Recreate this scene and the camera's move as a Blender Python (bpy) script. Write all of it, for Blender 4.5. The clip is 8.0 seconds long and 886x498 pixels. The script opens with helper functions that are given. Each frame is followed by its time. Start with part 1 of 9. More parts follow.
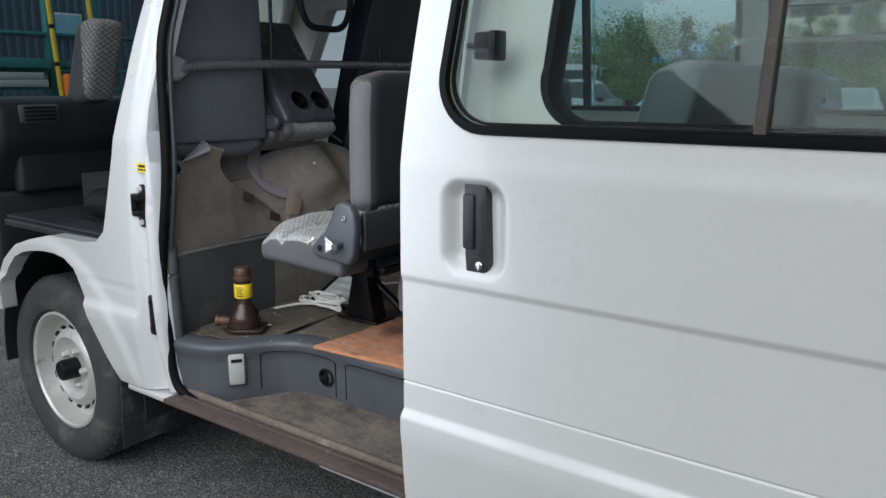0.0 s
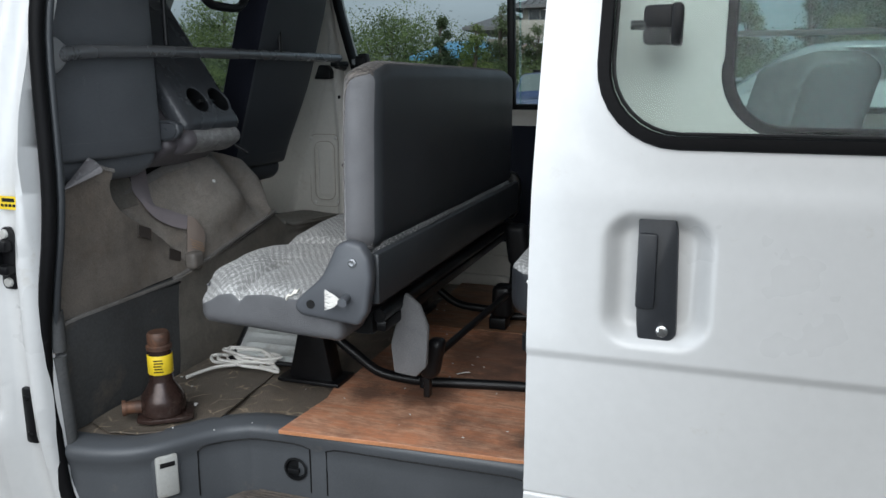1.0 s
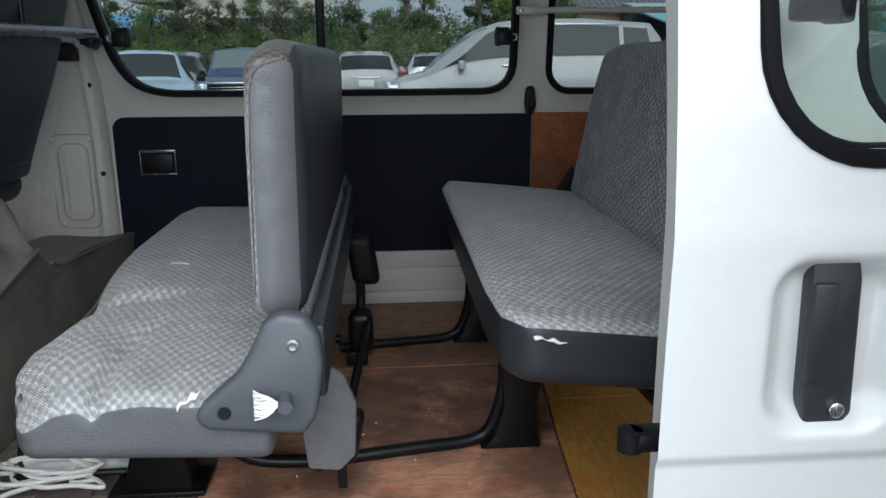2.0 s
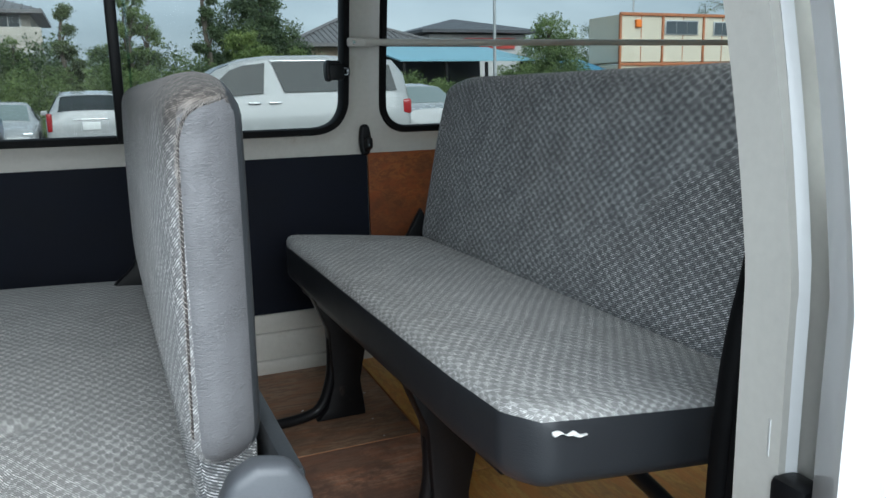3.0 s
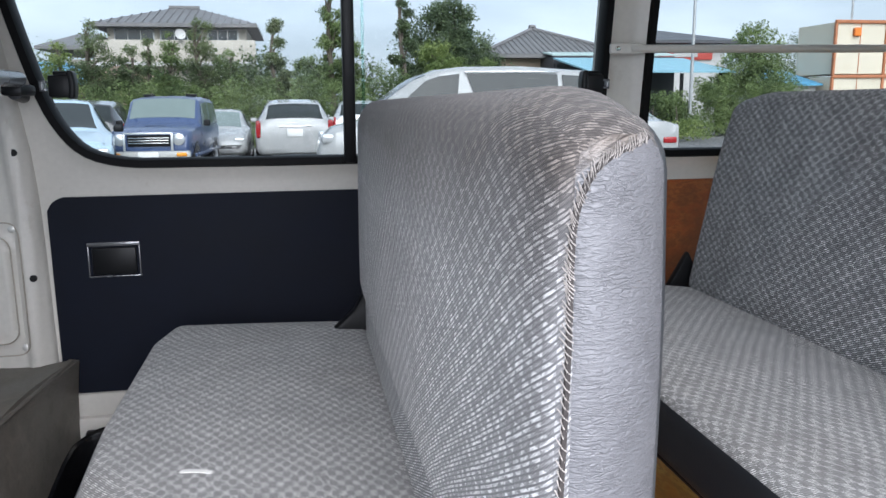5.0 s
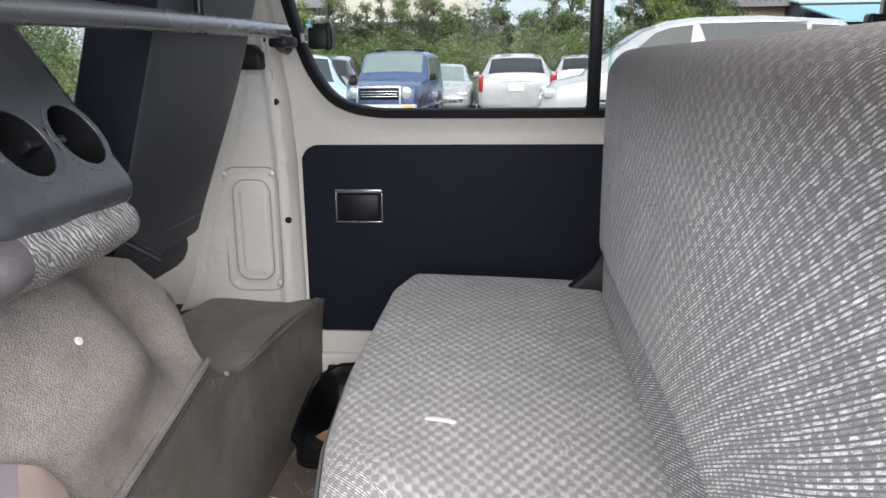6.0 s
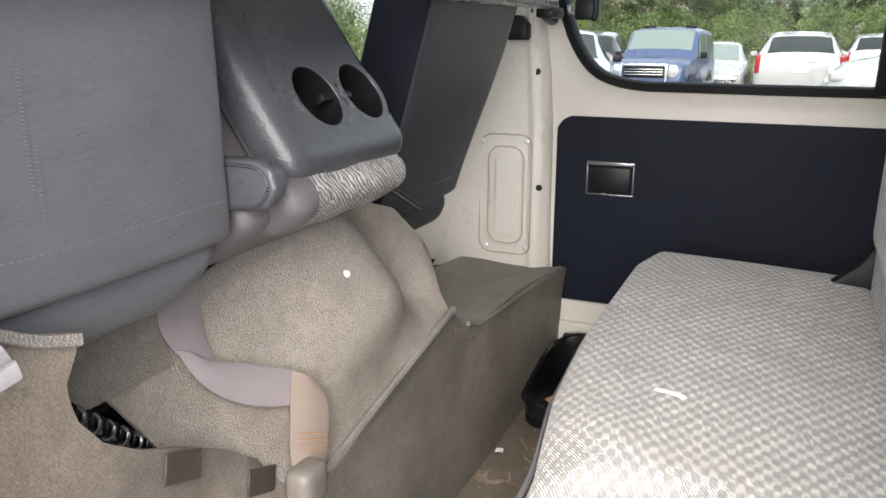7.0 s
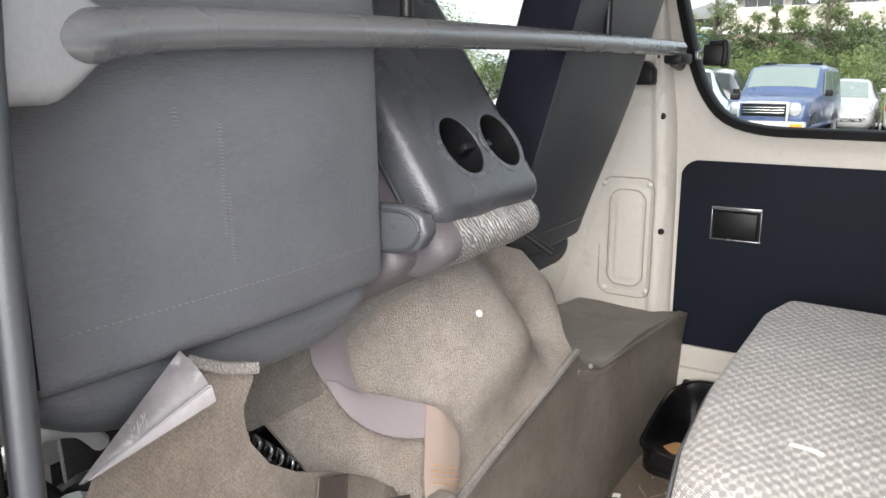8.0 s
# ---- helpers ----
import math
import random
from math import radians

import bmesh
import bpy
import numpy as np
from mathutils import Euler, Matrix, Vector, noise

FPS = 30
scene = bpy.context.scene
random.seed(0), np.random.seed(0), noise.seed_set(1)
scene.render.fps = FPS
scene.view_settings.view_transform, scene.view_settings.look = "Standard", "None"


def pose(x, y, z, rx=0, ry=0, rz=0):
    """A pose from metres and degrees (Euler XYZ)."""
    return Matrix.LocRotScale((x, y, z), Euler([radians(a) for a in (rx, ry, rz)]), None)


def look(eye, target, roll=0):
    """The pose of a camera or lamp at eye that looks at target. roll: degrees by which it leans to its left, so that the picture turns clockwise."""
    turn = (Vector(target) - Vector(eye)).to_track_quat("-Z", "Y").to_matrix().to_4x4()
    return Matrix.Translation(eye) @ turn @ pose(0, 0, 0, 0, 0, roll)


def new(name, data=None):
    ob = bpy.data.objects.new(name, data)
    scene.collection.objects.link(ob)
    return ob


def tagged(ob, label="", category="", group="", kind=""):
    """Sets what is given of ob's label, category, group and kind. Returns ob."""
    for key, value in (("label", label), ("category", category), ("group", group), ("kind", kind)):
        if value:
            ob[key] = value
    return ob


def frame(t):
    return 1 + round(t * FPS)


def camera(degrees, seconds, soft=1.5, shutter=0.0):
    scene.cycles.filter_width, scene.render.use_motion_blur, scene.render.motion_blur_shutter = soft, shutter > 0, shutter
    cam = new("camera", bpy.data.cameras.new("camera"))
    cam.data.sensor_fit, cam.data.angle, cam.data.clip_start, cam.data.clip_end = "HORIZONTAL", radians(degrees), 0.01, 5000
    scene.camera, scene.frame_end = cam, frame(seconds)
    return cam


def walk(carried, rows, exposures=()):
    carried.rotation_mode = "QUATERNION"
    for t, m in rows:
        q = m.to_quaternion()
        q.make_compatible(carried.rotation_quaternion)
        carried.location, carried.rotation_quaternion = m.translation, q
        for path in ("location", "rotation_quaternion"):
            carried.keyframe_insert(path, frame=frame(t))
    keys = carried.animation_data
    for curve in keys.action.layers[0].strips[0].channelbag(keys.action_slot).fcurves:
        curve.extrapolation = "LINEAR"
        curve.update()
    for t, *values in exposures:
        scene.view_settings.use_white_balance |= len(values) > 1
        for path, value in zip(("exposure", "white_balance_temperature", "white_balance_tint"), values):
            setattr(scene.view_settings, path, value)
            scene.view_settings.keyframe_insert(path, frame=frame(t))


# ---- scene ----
from mathutils.bvhtree import BVHTree

cam = camera(59.7, 8.0)
PATH = [
    (0, (0.085, -1.1, 1.272), (-1.077, 0.475, 0.861), -0.0),
    (0.5, (-0.274, -1.074, 1.27), (-1.212, 0.648, 0.876), -0.2),
    (1, (-0.621, -0.971, 1.27), (-1.238, 0.885, 0.851), 0.1),
    (1.5, (-0.897, -0.849, 1.27), (-1.096, 1.082, 0.786), 0.3),
    (2, (-1.076, -0.634, 1.287), (-0.923, 1.302, 0.808), -0.3),
    (2.2, (-1.133, -0.568, 1.29), (-0.85, 1.355, 0.818), -0.9),
    (3.3, (-1.300, -0.272, 1.289), (-0.451, 1.499, 0.918), -1.2),
    (3.5, (-1.275, -0.217, 1.291), (-0.449, 1.570, 0.939), -0.6),
    (4, (-1.247, -0.120, 1.291), (-0.612, 1.750, 0.973), 0.0),
    (4.2, (-1.254, -0.104, 1.292), (-0.705, 1.793, 0.978), -0.2),
    (5.3, (-1.374, 0.029, 1.304), (-1.107, 1.97, 0.905), -0.7),
    (5.5, (-1.387, 0.035, 1.3), (-1.215, 1.982, 0.876), -0.9),
    (6, (-1.384, 0.044, 1.295), (-1.569, 1.979, 0.825), -0.7),
    (6.5, (-1.387, 0.034, 1.284), (-1.953, 1.884, 0.778), 0.3),
    (7, (-1.373, 0.013, 1.285), (-2.164, 1.774, 0.762), 0.1),
    (7.5, (-1.374, -0.006, 1.297), (-2.316, 1.694, 0.822), -0.5),
    (8, (-1.389, -0.03, 1.302), (-2.427, 1.623, 0.866), -0.0),
]
walk(cam, [(t, look(eye, target, roll)) for t, eye, target, roll in PATH], [(0, -0.33, 5900, 8), (1.5, -0.27, 5900, 7), (2.0, -0.16, 5750, 6), (2.2, -0.04, 5700, 5), (3.5, 0.57, 5800, 3), (4.2, 0.90, 6200, 9), (5.5, 1.05, 5700, 15), (6.2, 1.45, 6500, 16), (7, 1.72, 6700, 14), (8, 1.86, 6650, 14)])


# ---- world, sun, light ----
world = bpy.data.worlds.new("overcast_sky")
scene.world = world
world.use_nodes = True
wt = world.node_tree
sky = wt.nodes.new("ShaderNodeTexSky")
sky.sky_type, sky.sun_disc = "NISHITA", False
sky.sun_elevation, sky.sun_rotation = radians(36), radians(186)
sky.air_density, sky.dust_density = 1.0, 3.0
cloud = wt.nodes.new("ShaderNodeTexNoise")
cloud.inputs["Scale"].default_value, cloud.inputs["Detail"].default_value = 2.2, 6
ramp = wt.nodes.new("ShaderNodeValToRGB")
ramp.color_ramp.elements[0].position, ramp.color_ramp.elements[0].color = 0.34, (3.75, 4.1, 4.3, 1)
ramp.color_ramp.elements[1].position, ramp.color_ramp.elements[1].color = 0.68, (6.9, 7.25, 7.35, 1)
stretch = wt.nodes.new("ShaderNodeMapping")
stretch.inputs["Scale"].default_value = (1, 1, 3.2)
coord = wt.nodes.new("ShaderNodeTexCoord")
mixer = wt.nodes.new("ShaderNodeMix")
mixer.data_type = "RGBA"
mixer.inputs[0].default_value = 0.80
wt.links.new(coord.outputs["Generated"], stretch.inputs[0])
wt.links.new(stretch.outputs[0], cloud.inputs["Vector"])
wt.links.new(cloud.outputs["Fac"], ramp.inputs[0])
wt.links.new(sky.outputs[0], mixer.inputs[6])
wt.links.new(ramp.outputs[0], mixer.inputs[7])
wt.links.new(mixer.outputs[2], wt.nodes["Background"].inputs[0])
wt.nodes["Background"].inputs[1].default_value = 0.10

sun_data = bpy.data.lights.new("sun", "SUN")
sun_data.energy, sun_data.angle, sun_data.color = 2.2, radians(55), (1.0, 0.95, 0.88)
sun = new("sun", sun_data)
sun.matrix_world = look((-0.6, -7.6, 6.6), (-1.5, 0.6, 0.6))

# sky light through the open doorway
door_sky = bpy.data.lights.new("doorway_sky", "AREA")
door_sky.shape, door_sky.size, door_sky.size_y, door_sky.energy, door_sky.color = "RECTANGLE", 0.86, 1.10, 6.7, (0.97, 0.99, 1.0)
door_sky.spread = radians(170)
sky_lamp = new("doorway_sky", door_sky)
sky_lamp.matrix_world = look((-1.28, -0.28, 1.30), (-1.28, 1.0, 0.85))


# ---- materials ----
def nodes_of(name):
    m = bpy.data.materials.new(name)
    m.use_nodes = True
    t = m.node_tree
    return m, t, t.nodes["Principled BSDF"]


def link(t, a, b):
    t.links.new(a, b)


def math_node(t, op, a, b=None, c=None):
    n = t.nodes.new("ShaderNodeMath")
    n.operation = op
    for i, v in enumerate((a, b, c)):
        if v is None:
            continue
        if isinstance(v, (int, float)):
            n.inputs[i].default_value = v
        else:
            link(t, v, n.inputs[i])
    return n.outputs[0]


def noise_node(t, scale, detail=4, rough=0.55, vec=None):
    n = t.nodes.new("ShaderNodeTexNoise")
    n.inputs["Scale"].default_value, n.inputs["Detail"].default_value, n.inputs["Roughness"].default_value = scale, detail, rough
    if vec is not None:
        link(t, vec, n.inputs["Vector"])
    return n.outputs["Fac"]


def ramp_node(t, fac, stops):
    n = t.nodes.new("ShaderNodeValToRGB")
    e = n.color_ramp.elements
    while len(e) < len(stops):
        e.new(0.5)
    for el, (p, c) in zip(e, stops):
        el.position, el.color = p, (*c, 1) if len(c) == 3 else c
    link(t, fac, n.inputs[0])
    return n.outputs[0]


def mix_node(t, fac, a, b, blend="MIX"):
    n = t.nodes.new("ShaderNodeMix")
    n.data_type, n.blend_type = "RGBA", blend
    for i, v in ((0, fac), (6, a), (7, b)):
        if isinstance(v, (int, float)):
            n.inputs[i].default_value = v
        elif isinstance(v, tuple):
            n.inputs[i].default_value = (*v, 1)
        else:
            link(t, v, n.inputs[i])
    return n.outputs[2]


def bump_node(t, height, strength, dist=0.002, normal=None):
    n = t.nodes.new("ShaderNodeBump")
    n.inputs["Strength"].default_value, n.inputs["Distance"].default_value = strength, dist
    link(t, height, n.inputs["Height"])
    if normal is not None:
        link(t, normal, n.inputs["Normal"])
    return n.outputs[0]


def coords(t, kind="Object"):
    return t.nodes.new("ShaderNodeTexCoord").outputs[kind]


def surface(name, color, rough=0.5, metal=0.0, var=0.12, coarse=6.0, fine=140.0, bump=0.15, dist=0.001, dirt=None, dirt_amount=0.5, dirt_scale=3.0, coat=0.0, spec=0.5):
    """A plain surface with grain and stains at two scales; dirt: the colour of patchy soiling."""
    m, t, p = nodes_of(name)
    o = coords(t)
    big, small = noise_node(t, coarse, 5, 0.6, o), noise_node(t, fine, 3, 0.6, o)
    lo, hi = tuple(c * (1 - var) for c in color), tuple(min(1.0, c * (1 + var)) for c in color)
    col = ramp_node(t, math_node(t, "ADD", math_node(t, "MULTIPLY", big, 0.6), math_node(t, "MULTIPLY", small, 0.4)), ((0.35, lo), (0.65, hi)))
    if dirt:
        d = noise_node(t, dirt_scale, 8, 0.68, o)
        mask = ramp_node(t, d, ((0.66 - 0.26 * dirt_amount, (0, 0, 0)), (0.86 - 0.26 * dirt_amount, (1, 1, 1))))
        col = mix_node(t, mask, col, dirt)
    link(t, col, p.inputs["Base Color"])
    link(t, math_node(t, "MULTIPLY_ADD", big, 0.24, rough - 0.12), p.inputs["Roughness"])
    p.inputs["Metallic"].default_value = metal
    p.inputs["Coat Weight"].default_value = coat
    p.inputs["Specular IOR Level"].default_value = spec
    if bump:
        link(t, bump_node(t, small, bump, dist), p.inputs["Normal"])
    return m


# the seam on the near end of the worn backrest: (x, z, slope) of its upright leg and of its top leg, and the rounding between them
SEAM = ((-1.2295, 1.235, 0.03), (-1.218, 1.2785, 0.33), 0.012)


def stretched(t):
    """Cloth pulled smooth over an edge: fine strands fanning upwards, rubbed brown towards the top."""
    pos = t.nodes.new("ShaderNodeNewGeometry").outputs["Position"]
    sp = t.nodes.new("ShaderNodeSeparateXYZ")
    link(t, pos, sp.inputs[0])
    across = math_node(t, "ADD", math_node(t, "MULTIPLY", sp.outputs[2], 0.8), math_node(t, "MULTIPLY_ADD", sp.outputs[0], -0.5, math_node(t, "MULTIPLY", sp.outputs[1], 0.35)))
    along = math_node(t, "ADD", math_node(t, "MULTIPLY", sp.outputs[2], 0.5), math_node(t, "MULTIPLY_ADD", sp.outputs[0], 0.8, math_node(t, "MULTIPLY", sp.outputs[1], 0.35)))
    run = t.nodes.new("ShaderNodeCombineXYZ")
    link(t, math_node(t, "MULTIPLY", across, 760.0), run.inputs[0])
    link(t, math_node(t, "MULTIPLY", along, 65.0), run.inputs[1])
    top = ramp_node(t, math_node(t, "MULTIPLY", math_node(t, "SUBTRACT", sp.outputs[2], 1.255), 30.0), ((0.0, (0, 0, 0)), (1.0, (1, 1, 1))))
    strand = ramp_node(t, noise_node(t, 1.0, 3, 0.6, run.outputs[0]), ((0.36, (0.0, 0.0, 0.0)), (0.64, (1, 1, 1))))
    smooth = mix_node(t, strand, (0.108, 0.107, 0.109), (0.140, 0.138, 0.139))
    rubbed = mix_node(t, strand, (0.040, 0.032, 0.028), (0.185, 0.160, 0.140))
    return mix_node(t, top, smooth, rubbed)


def vinyl(name, color, grain=260.0, rough=0.46, bump=0.35, wear=(0.35, 0.33, 0.31), wear_amount=0.0, var=0.12, crease_scale=430.0, depth=0.0009, creases=0.0, seam=False):
    """Grained synthetic leather: small cells with creases."""
    m, t, p = nodes_of(name)
    o = coords(t)
    v = t.nodes.new("ShaderNodeTexVoronoi")
    v.feature, v.inputs["Scale"].default_value = "SMOOTH_F1", grain
    warp = t.nodes.new("ShaderNodeVectorMath")
    warp.operation = "MULTIPLY"
    link(t, o, warp.inputs[0])
    warp.inputs[1].default_value = (1.0, 0.55, 1.4)
    link(t, warp.outputs[0], v.inputs["Vector"])
    big = noise_node(t, 7, 6, 0.62, o)
    stretch = t.nodes.new("ShaderNodeVectorMath")
    stretch.operation = "MULTIPLY"
    link(t, o, stretch.inputs[0])
    stretch.inputs[1].default_value = (0.5, 0.38, 1.7)
    crease = noise_node(t, crease_scale, 4, 0.6, stretch.outputs[0])
    col = ramp_node(t, big, ((0.3, tuple(c * (1 - var) for c in color)), (0.7, tuple(c * (1 + var) for c in color))))
    if wear_amount:
        mask = ramp_node(t, noise_node(t, 11, 9, 0.72, o), ((0.72 - 0.2 * wear_amount, (0, 0, 0)), (0.95 - 0.2 * wear_amount, (0.8, 0.8, 0.8))))
        col = mix_node(t, mask, col, wear)
    h = math_node(t, "ADD", math_node(t, "MULTIPLY", v.outputs["Distance"], 0.35), math_node(t, "MULTIPLY", crease, 0.9))
    if creases:
        lay = t.nodes.new("ShaderNodeVectorMath")
        lay.operation = "MULTIPLY"
        lay.inputs[1].default_value = (0.30, 0.30, 1.0)
        link(t, o, lay.inputs[0])
        fold = t.nodes.new("ShaderNodeTexNoise")
        fold.inputs["Scale"].default_value, fold.inputs["Detail"].default_value, fold.inputs["Distortion"].default_value = creases, 3, 0.25
        link(t, lay.outputs[0], fold.inputs["Vector"])
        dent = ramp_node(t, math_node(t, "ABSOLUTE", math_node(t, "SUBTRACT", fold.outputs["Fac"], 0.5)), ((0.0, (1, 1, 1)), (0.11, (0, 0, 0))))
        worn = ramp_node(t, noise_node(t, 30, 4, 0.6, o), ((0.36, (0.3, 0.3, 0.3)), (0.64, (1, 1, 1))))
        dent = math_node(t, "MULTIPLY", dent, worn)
        # crease shading also goes into the colour: dents darkened on top of the bump
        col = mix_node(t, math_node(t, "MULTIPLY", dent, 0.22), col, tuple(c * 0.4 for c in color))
        h = math_node(t, "SUBTRACT", math_node(t, "MULTIPLY", h, 0.5), math_node(t, "MULTIPLY", dent, 0.45))
    if seam:
        pos = t.nodes.new("ShaderNodeNewGeometry").outputs["Position"]
        sp = t.nodes.new("ShaderNodeSeparateXYZ")
        link(t, pos, sp.inputs[0])
        (ax, az, ak), (bx, bz, bk), soft = SEAM
        front = math_node(t, "SUBTRACT", math_node(t, "MULTIPLY_ADD", sp.outputs[2], ak, ax - ak * az), sp.outputs[0])
        above = math_node(t, "SUBTRACT", sp.outputs[2], math_node(t, "MULTIPLY_ADD", sp.outputs[0], bk, bz - bk * bx))
        side = math_node(t, "SMOOTH_MAX", front, above, soft)
        col = mix_node(t, ramp_node(t, math_node(t, "MULTIPLY_ADD", side, 800.0, 0.5), ((0.0, (0, 0, 0)), (1.0, (1, 1, 1)))), col, stretched(t))
    link(t, col, p.inputs["Base Color"])
    link(t, math_node(t, "MULTIPLY_ADD", big, 0.2, rough - 0.1), p.inputs["Roughness"])
    link(t, bump_node(t, h, min(1.0, bump), depth), p.inputs["Normal"])
    return m


def weave(name, dark, light, cell=(0.0118, 0.0084), stain=0.5, stain_colour=(0.14, 0.11, 0.09), worn_from=None, worn_near=None, slope=0.62, between=0.10, thin=0.0):
    """Seat cloth: alternating blocks, every second one filled with slanted light threads that run on from block to block.
    worn_from: local height from which it is rubbed brown; worn_near: local y below which it is stretched over the edge."""
    m, t, p = nodes_of(name)
    uv = coords(t, "UV")
    o = coords(t)
    s = t.nodes.new("ShaderNodeSeparateXYZ")
    link(t, uv, s.inputs[0])
    wob = noise_node(t, 5, 2, 0.5, o)
    u = math_node(t, "DIVIDE", s.outputs[0], cell[0])
    w = math_node(t, "ADD", math_node(t, "DIVIDE", s.outputs[1], cell[1]), math_node(t, "MULTIPLY", wob, 1.2))
    jitter = math_node(t, "MULTIPLY_ADD", noise_node(t, 300, 2, 0.5, o), 0.24, -0.12)
    uj, wj = math_node(t, "ADD", u, jitter), math_node(t, "SUBTRACT", w, jitter)
    idx = math_node(t, "ADD", math_node(t, "FLOOR", uj), math_node(t, "FLOOR", wj))
    check = math_node(t, "FLOORED_MODULO", idx, 2.0)
    thread = math_node(t, "SINE", math_node(t, "MULTIPLY", math_node(t, "ADD", math_node(t, "MULTIPLY", u, slope), w), 2 * math.pi * 2.6))
    hatch = ramp_node(t, math_node(t, "MULTIPLY_ADD", thread, 0.5, 0.5), ((0.26 + thin, (0.03, 0.03, 0.03)), (0.56 + thin, (1, 1, 1))))
    run = t.nodes.new("ShaderNodeCombineXYZ")
    link(t, math_node(t, "MULTIPLY", math_node(t, "ADD", u, w), 2.25), run.inputs[0])
    link(t, math_node(t, "MULTIPLY", math_node(t, "SUBTRACT", w, u), 0.55), run.inputs[1])
    uneven = ramp_node(t, noise_node(t, 1.3, 3, 0.6, run.outputs[0]), ((0.36, (0.18, 0.18, 0.18)), (0.62, (1.15, 1.15, 1.15))))
    hatch = math_node(t, "MULTIPLY", hatch, uneven)
    fine = math_node(t, "MULTIPLY", math_node(t, "SINE", math_node(t, "MULTIPLY", u, 2 * math.pi * 7)), math_node(t, "SINE", math_node(t, "MULTIPLY", w, 2 * math.pi * 6)))
    ground = math_node(t, "ADD", math_node(t, "MULTIPLY_ADD", fine, 0.09, 0.06), math_node(t, "MULTIPLY", hatch, between))
    lit = math_node(t, "MULTIPLY_ADD", hatch, 0.90, 0.04)
    lightness = math_node(t, "ADD", math_node(t, "MULTIPLY", check, lit), math_node(t, "MULTIPLY", math_node(t, "SUBTRACT", 1.0, check), ground))
    fuzz = noise_node(t, 900, 2, 0.6, o)
    fade = ramp_node(t, noise_node(t, 16, 5, 0.65, o), ((0.3, (0.65, 0.65, 0.65)), (0.7, (1.2, 1.2, 1.2))))
    lightness = math_node(t, "MULTIPLY", math_node(t, "MULTIPLY", lightness, fade), math_node(t, "MULTIPLY_ADD", fuzz, 0.8, 0.6))
    col = mix_node(t, lightness, dark, light)
    mask = ramp_node(t, noise_node(t, 4.5, 7, 0.65, o), ((0.50, (0, 0, 0)), (0.76, (stain, stain, stain))))
    col = mix_node(t, mask, col, mix_node(t, 0.45, col, stain_colour))
    so = t.nodes.new("ShaderNodeSeparateXYZ")
    link(t, o, so.inputs[0])
    if worn_from is not None:
        edge = math_node(t, "ADD", so.outputs[2], math_node(t, "MULTIPLY", noise_node(t, 8, 6, 0.65, o), 0.10))
        worn = ramp_node(t, math_node(t, "MULTIPLY", math_node(t, "SUBTRACT", edge, worn_from), 11.0), ((0.0, (0, 0, 0)), (1.0, (0.95, 0.95, 0.95))))
        col = mix_node(t, worn, col, mix_node(t, math_node(t, "MULTIPLY", lightness, 0.62), (0.016, 0.013, 0.012), (0.25, 0.205, 0.17)))
    if worn_near is not None:
        near = ramp_node(t, math_node(t, "MULTIPLY", math_node(t, "SUBTRACT", worn_near, so.outputs[1]), 45.0), ((0.0, (0, 0, 0)), (1.0, (0.92, 0.92, 0.92))))
        col = mix_node(t, near, col, stretched(t))
    link(t, col, p.inputs["Base Color"])
    p.inputs["Roughness"].default_value = 0.88
    p.inputs["Sheen Weight"].default_value, p.inputs["Sheen Roughness"].default_value = 0.15, 0.4
    h = math_node(t, "ADD", math_node(t, "MULTIPLY", lightness, 0.8), math_node(t, "MULTIPLY", fuzz, 0.4))
    link(t, bump_node(t, h, 0.6, 0.0012), p.inputs["Normal"])
    return m


def gathered(name, dark, light):
    """Shiny cloth gathered round a roll: wavering slanted strands."""
    m, t, p = nodes_of(name)
    o = coords(t)
    wave = t.nodes.new("ShaderNodeTexWave")
    wave.bands_direction = "DIAGONAL"
    for k, v in (("Scale", 95.0), ("Distortion", 9.0), ("Detail", 3.0), ("Detail Scale", 0.8)):
        wave.inputs[k].default_value = v
    link(t, o, wave.inputs["Vector"])
    patch = ramp_node(t, noise_node(t, 60, 4, 0.6, o), ((0.34, (0.25, 0.25, 0.25)), (0.62, (1, 1, 1))))
    f = math_node(t, "MULTIPLY", ramp_node(t, wave.outputs["Fac"], ((0.25, (0.05, 0.05, 0.05)), (0.75, (1, 1, 1)))), patch)
    link(t, mix_node(t, f, dark, light), p.inputs["Base Color"])
    p.inputs["Roughness"].default_value = 0.42
    link(t, bump_node(t, wave.outputs["Fac"], 0.7, 0.0015), p.inputs["Normal"])
    return m


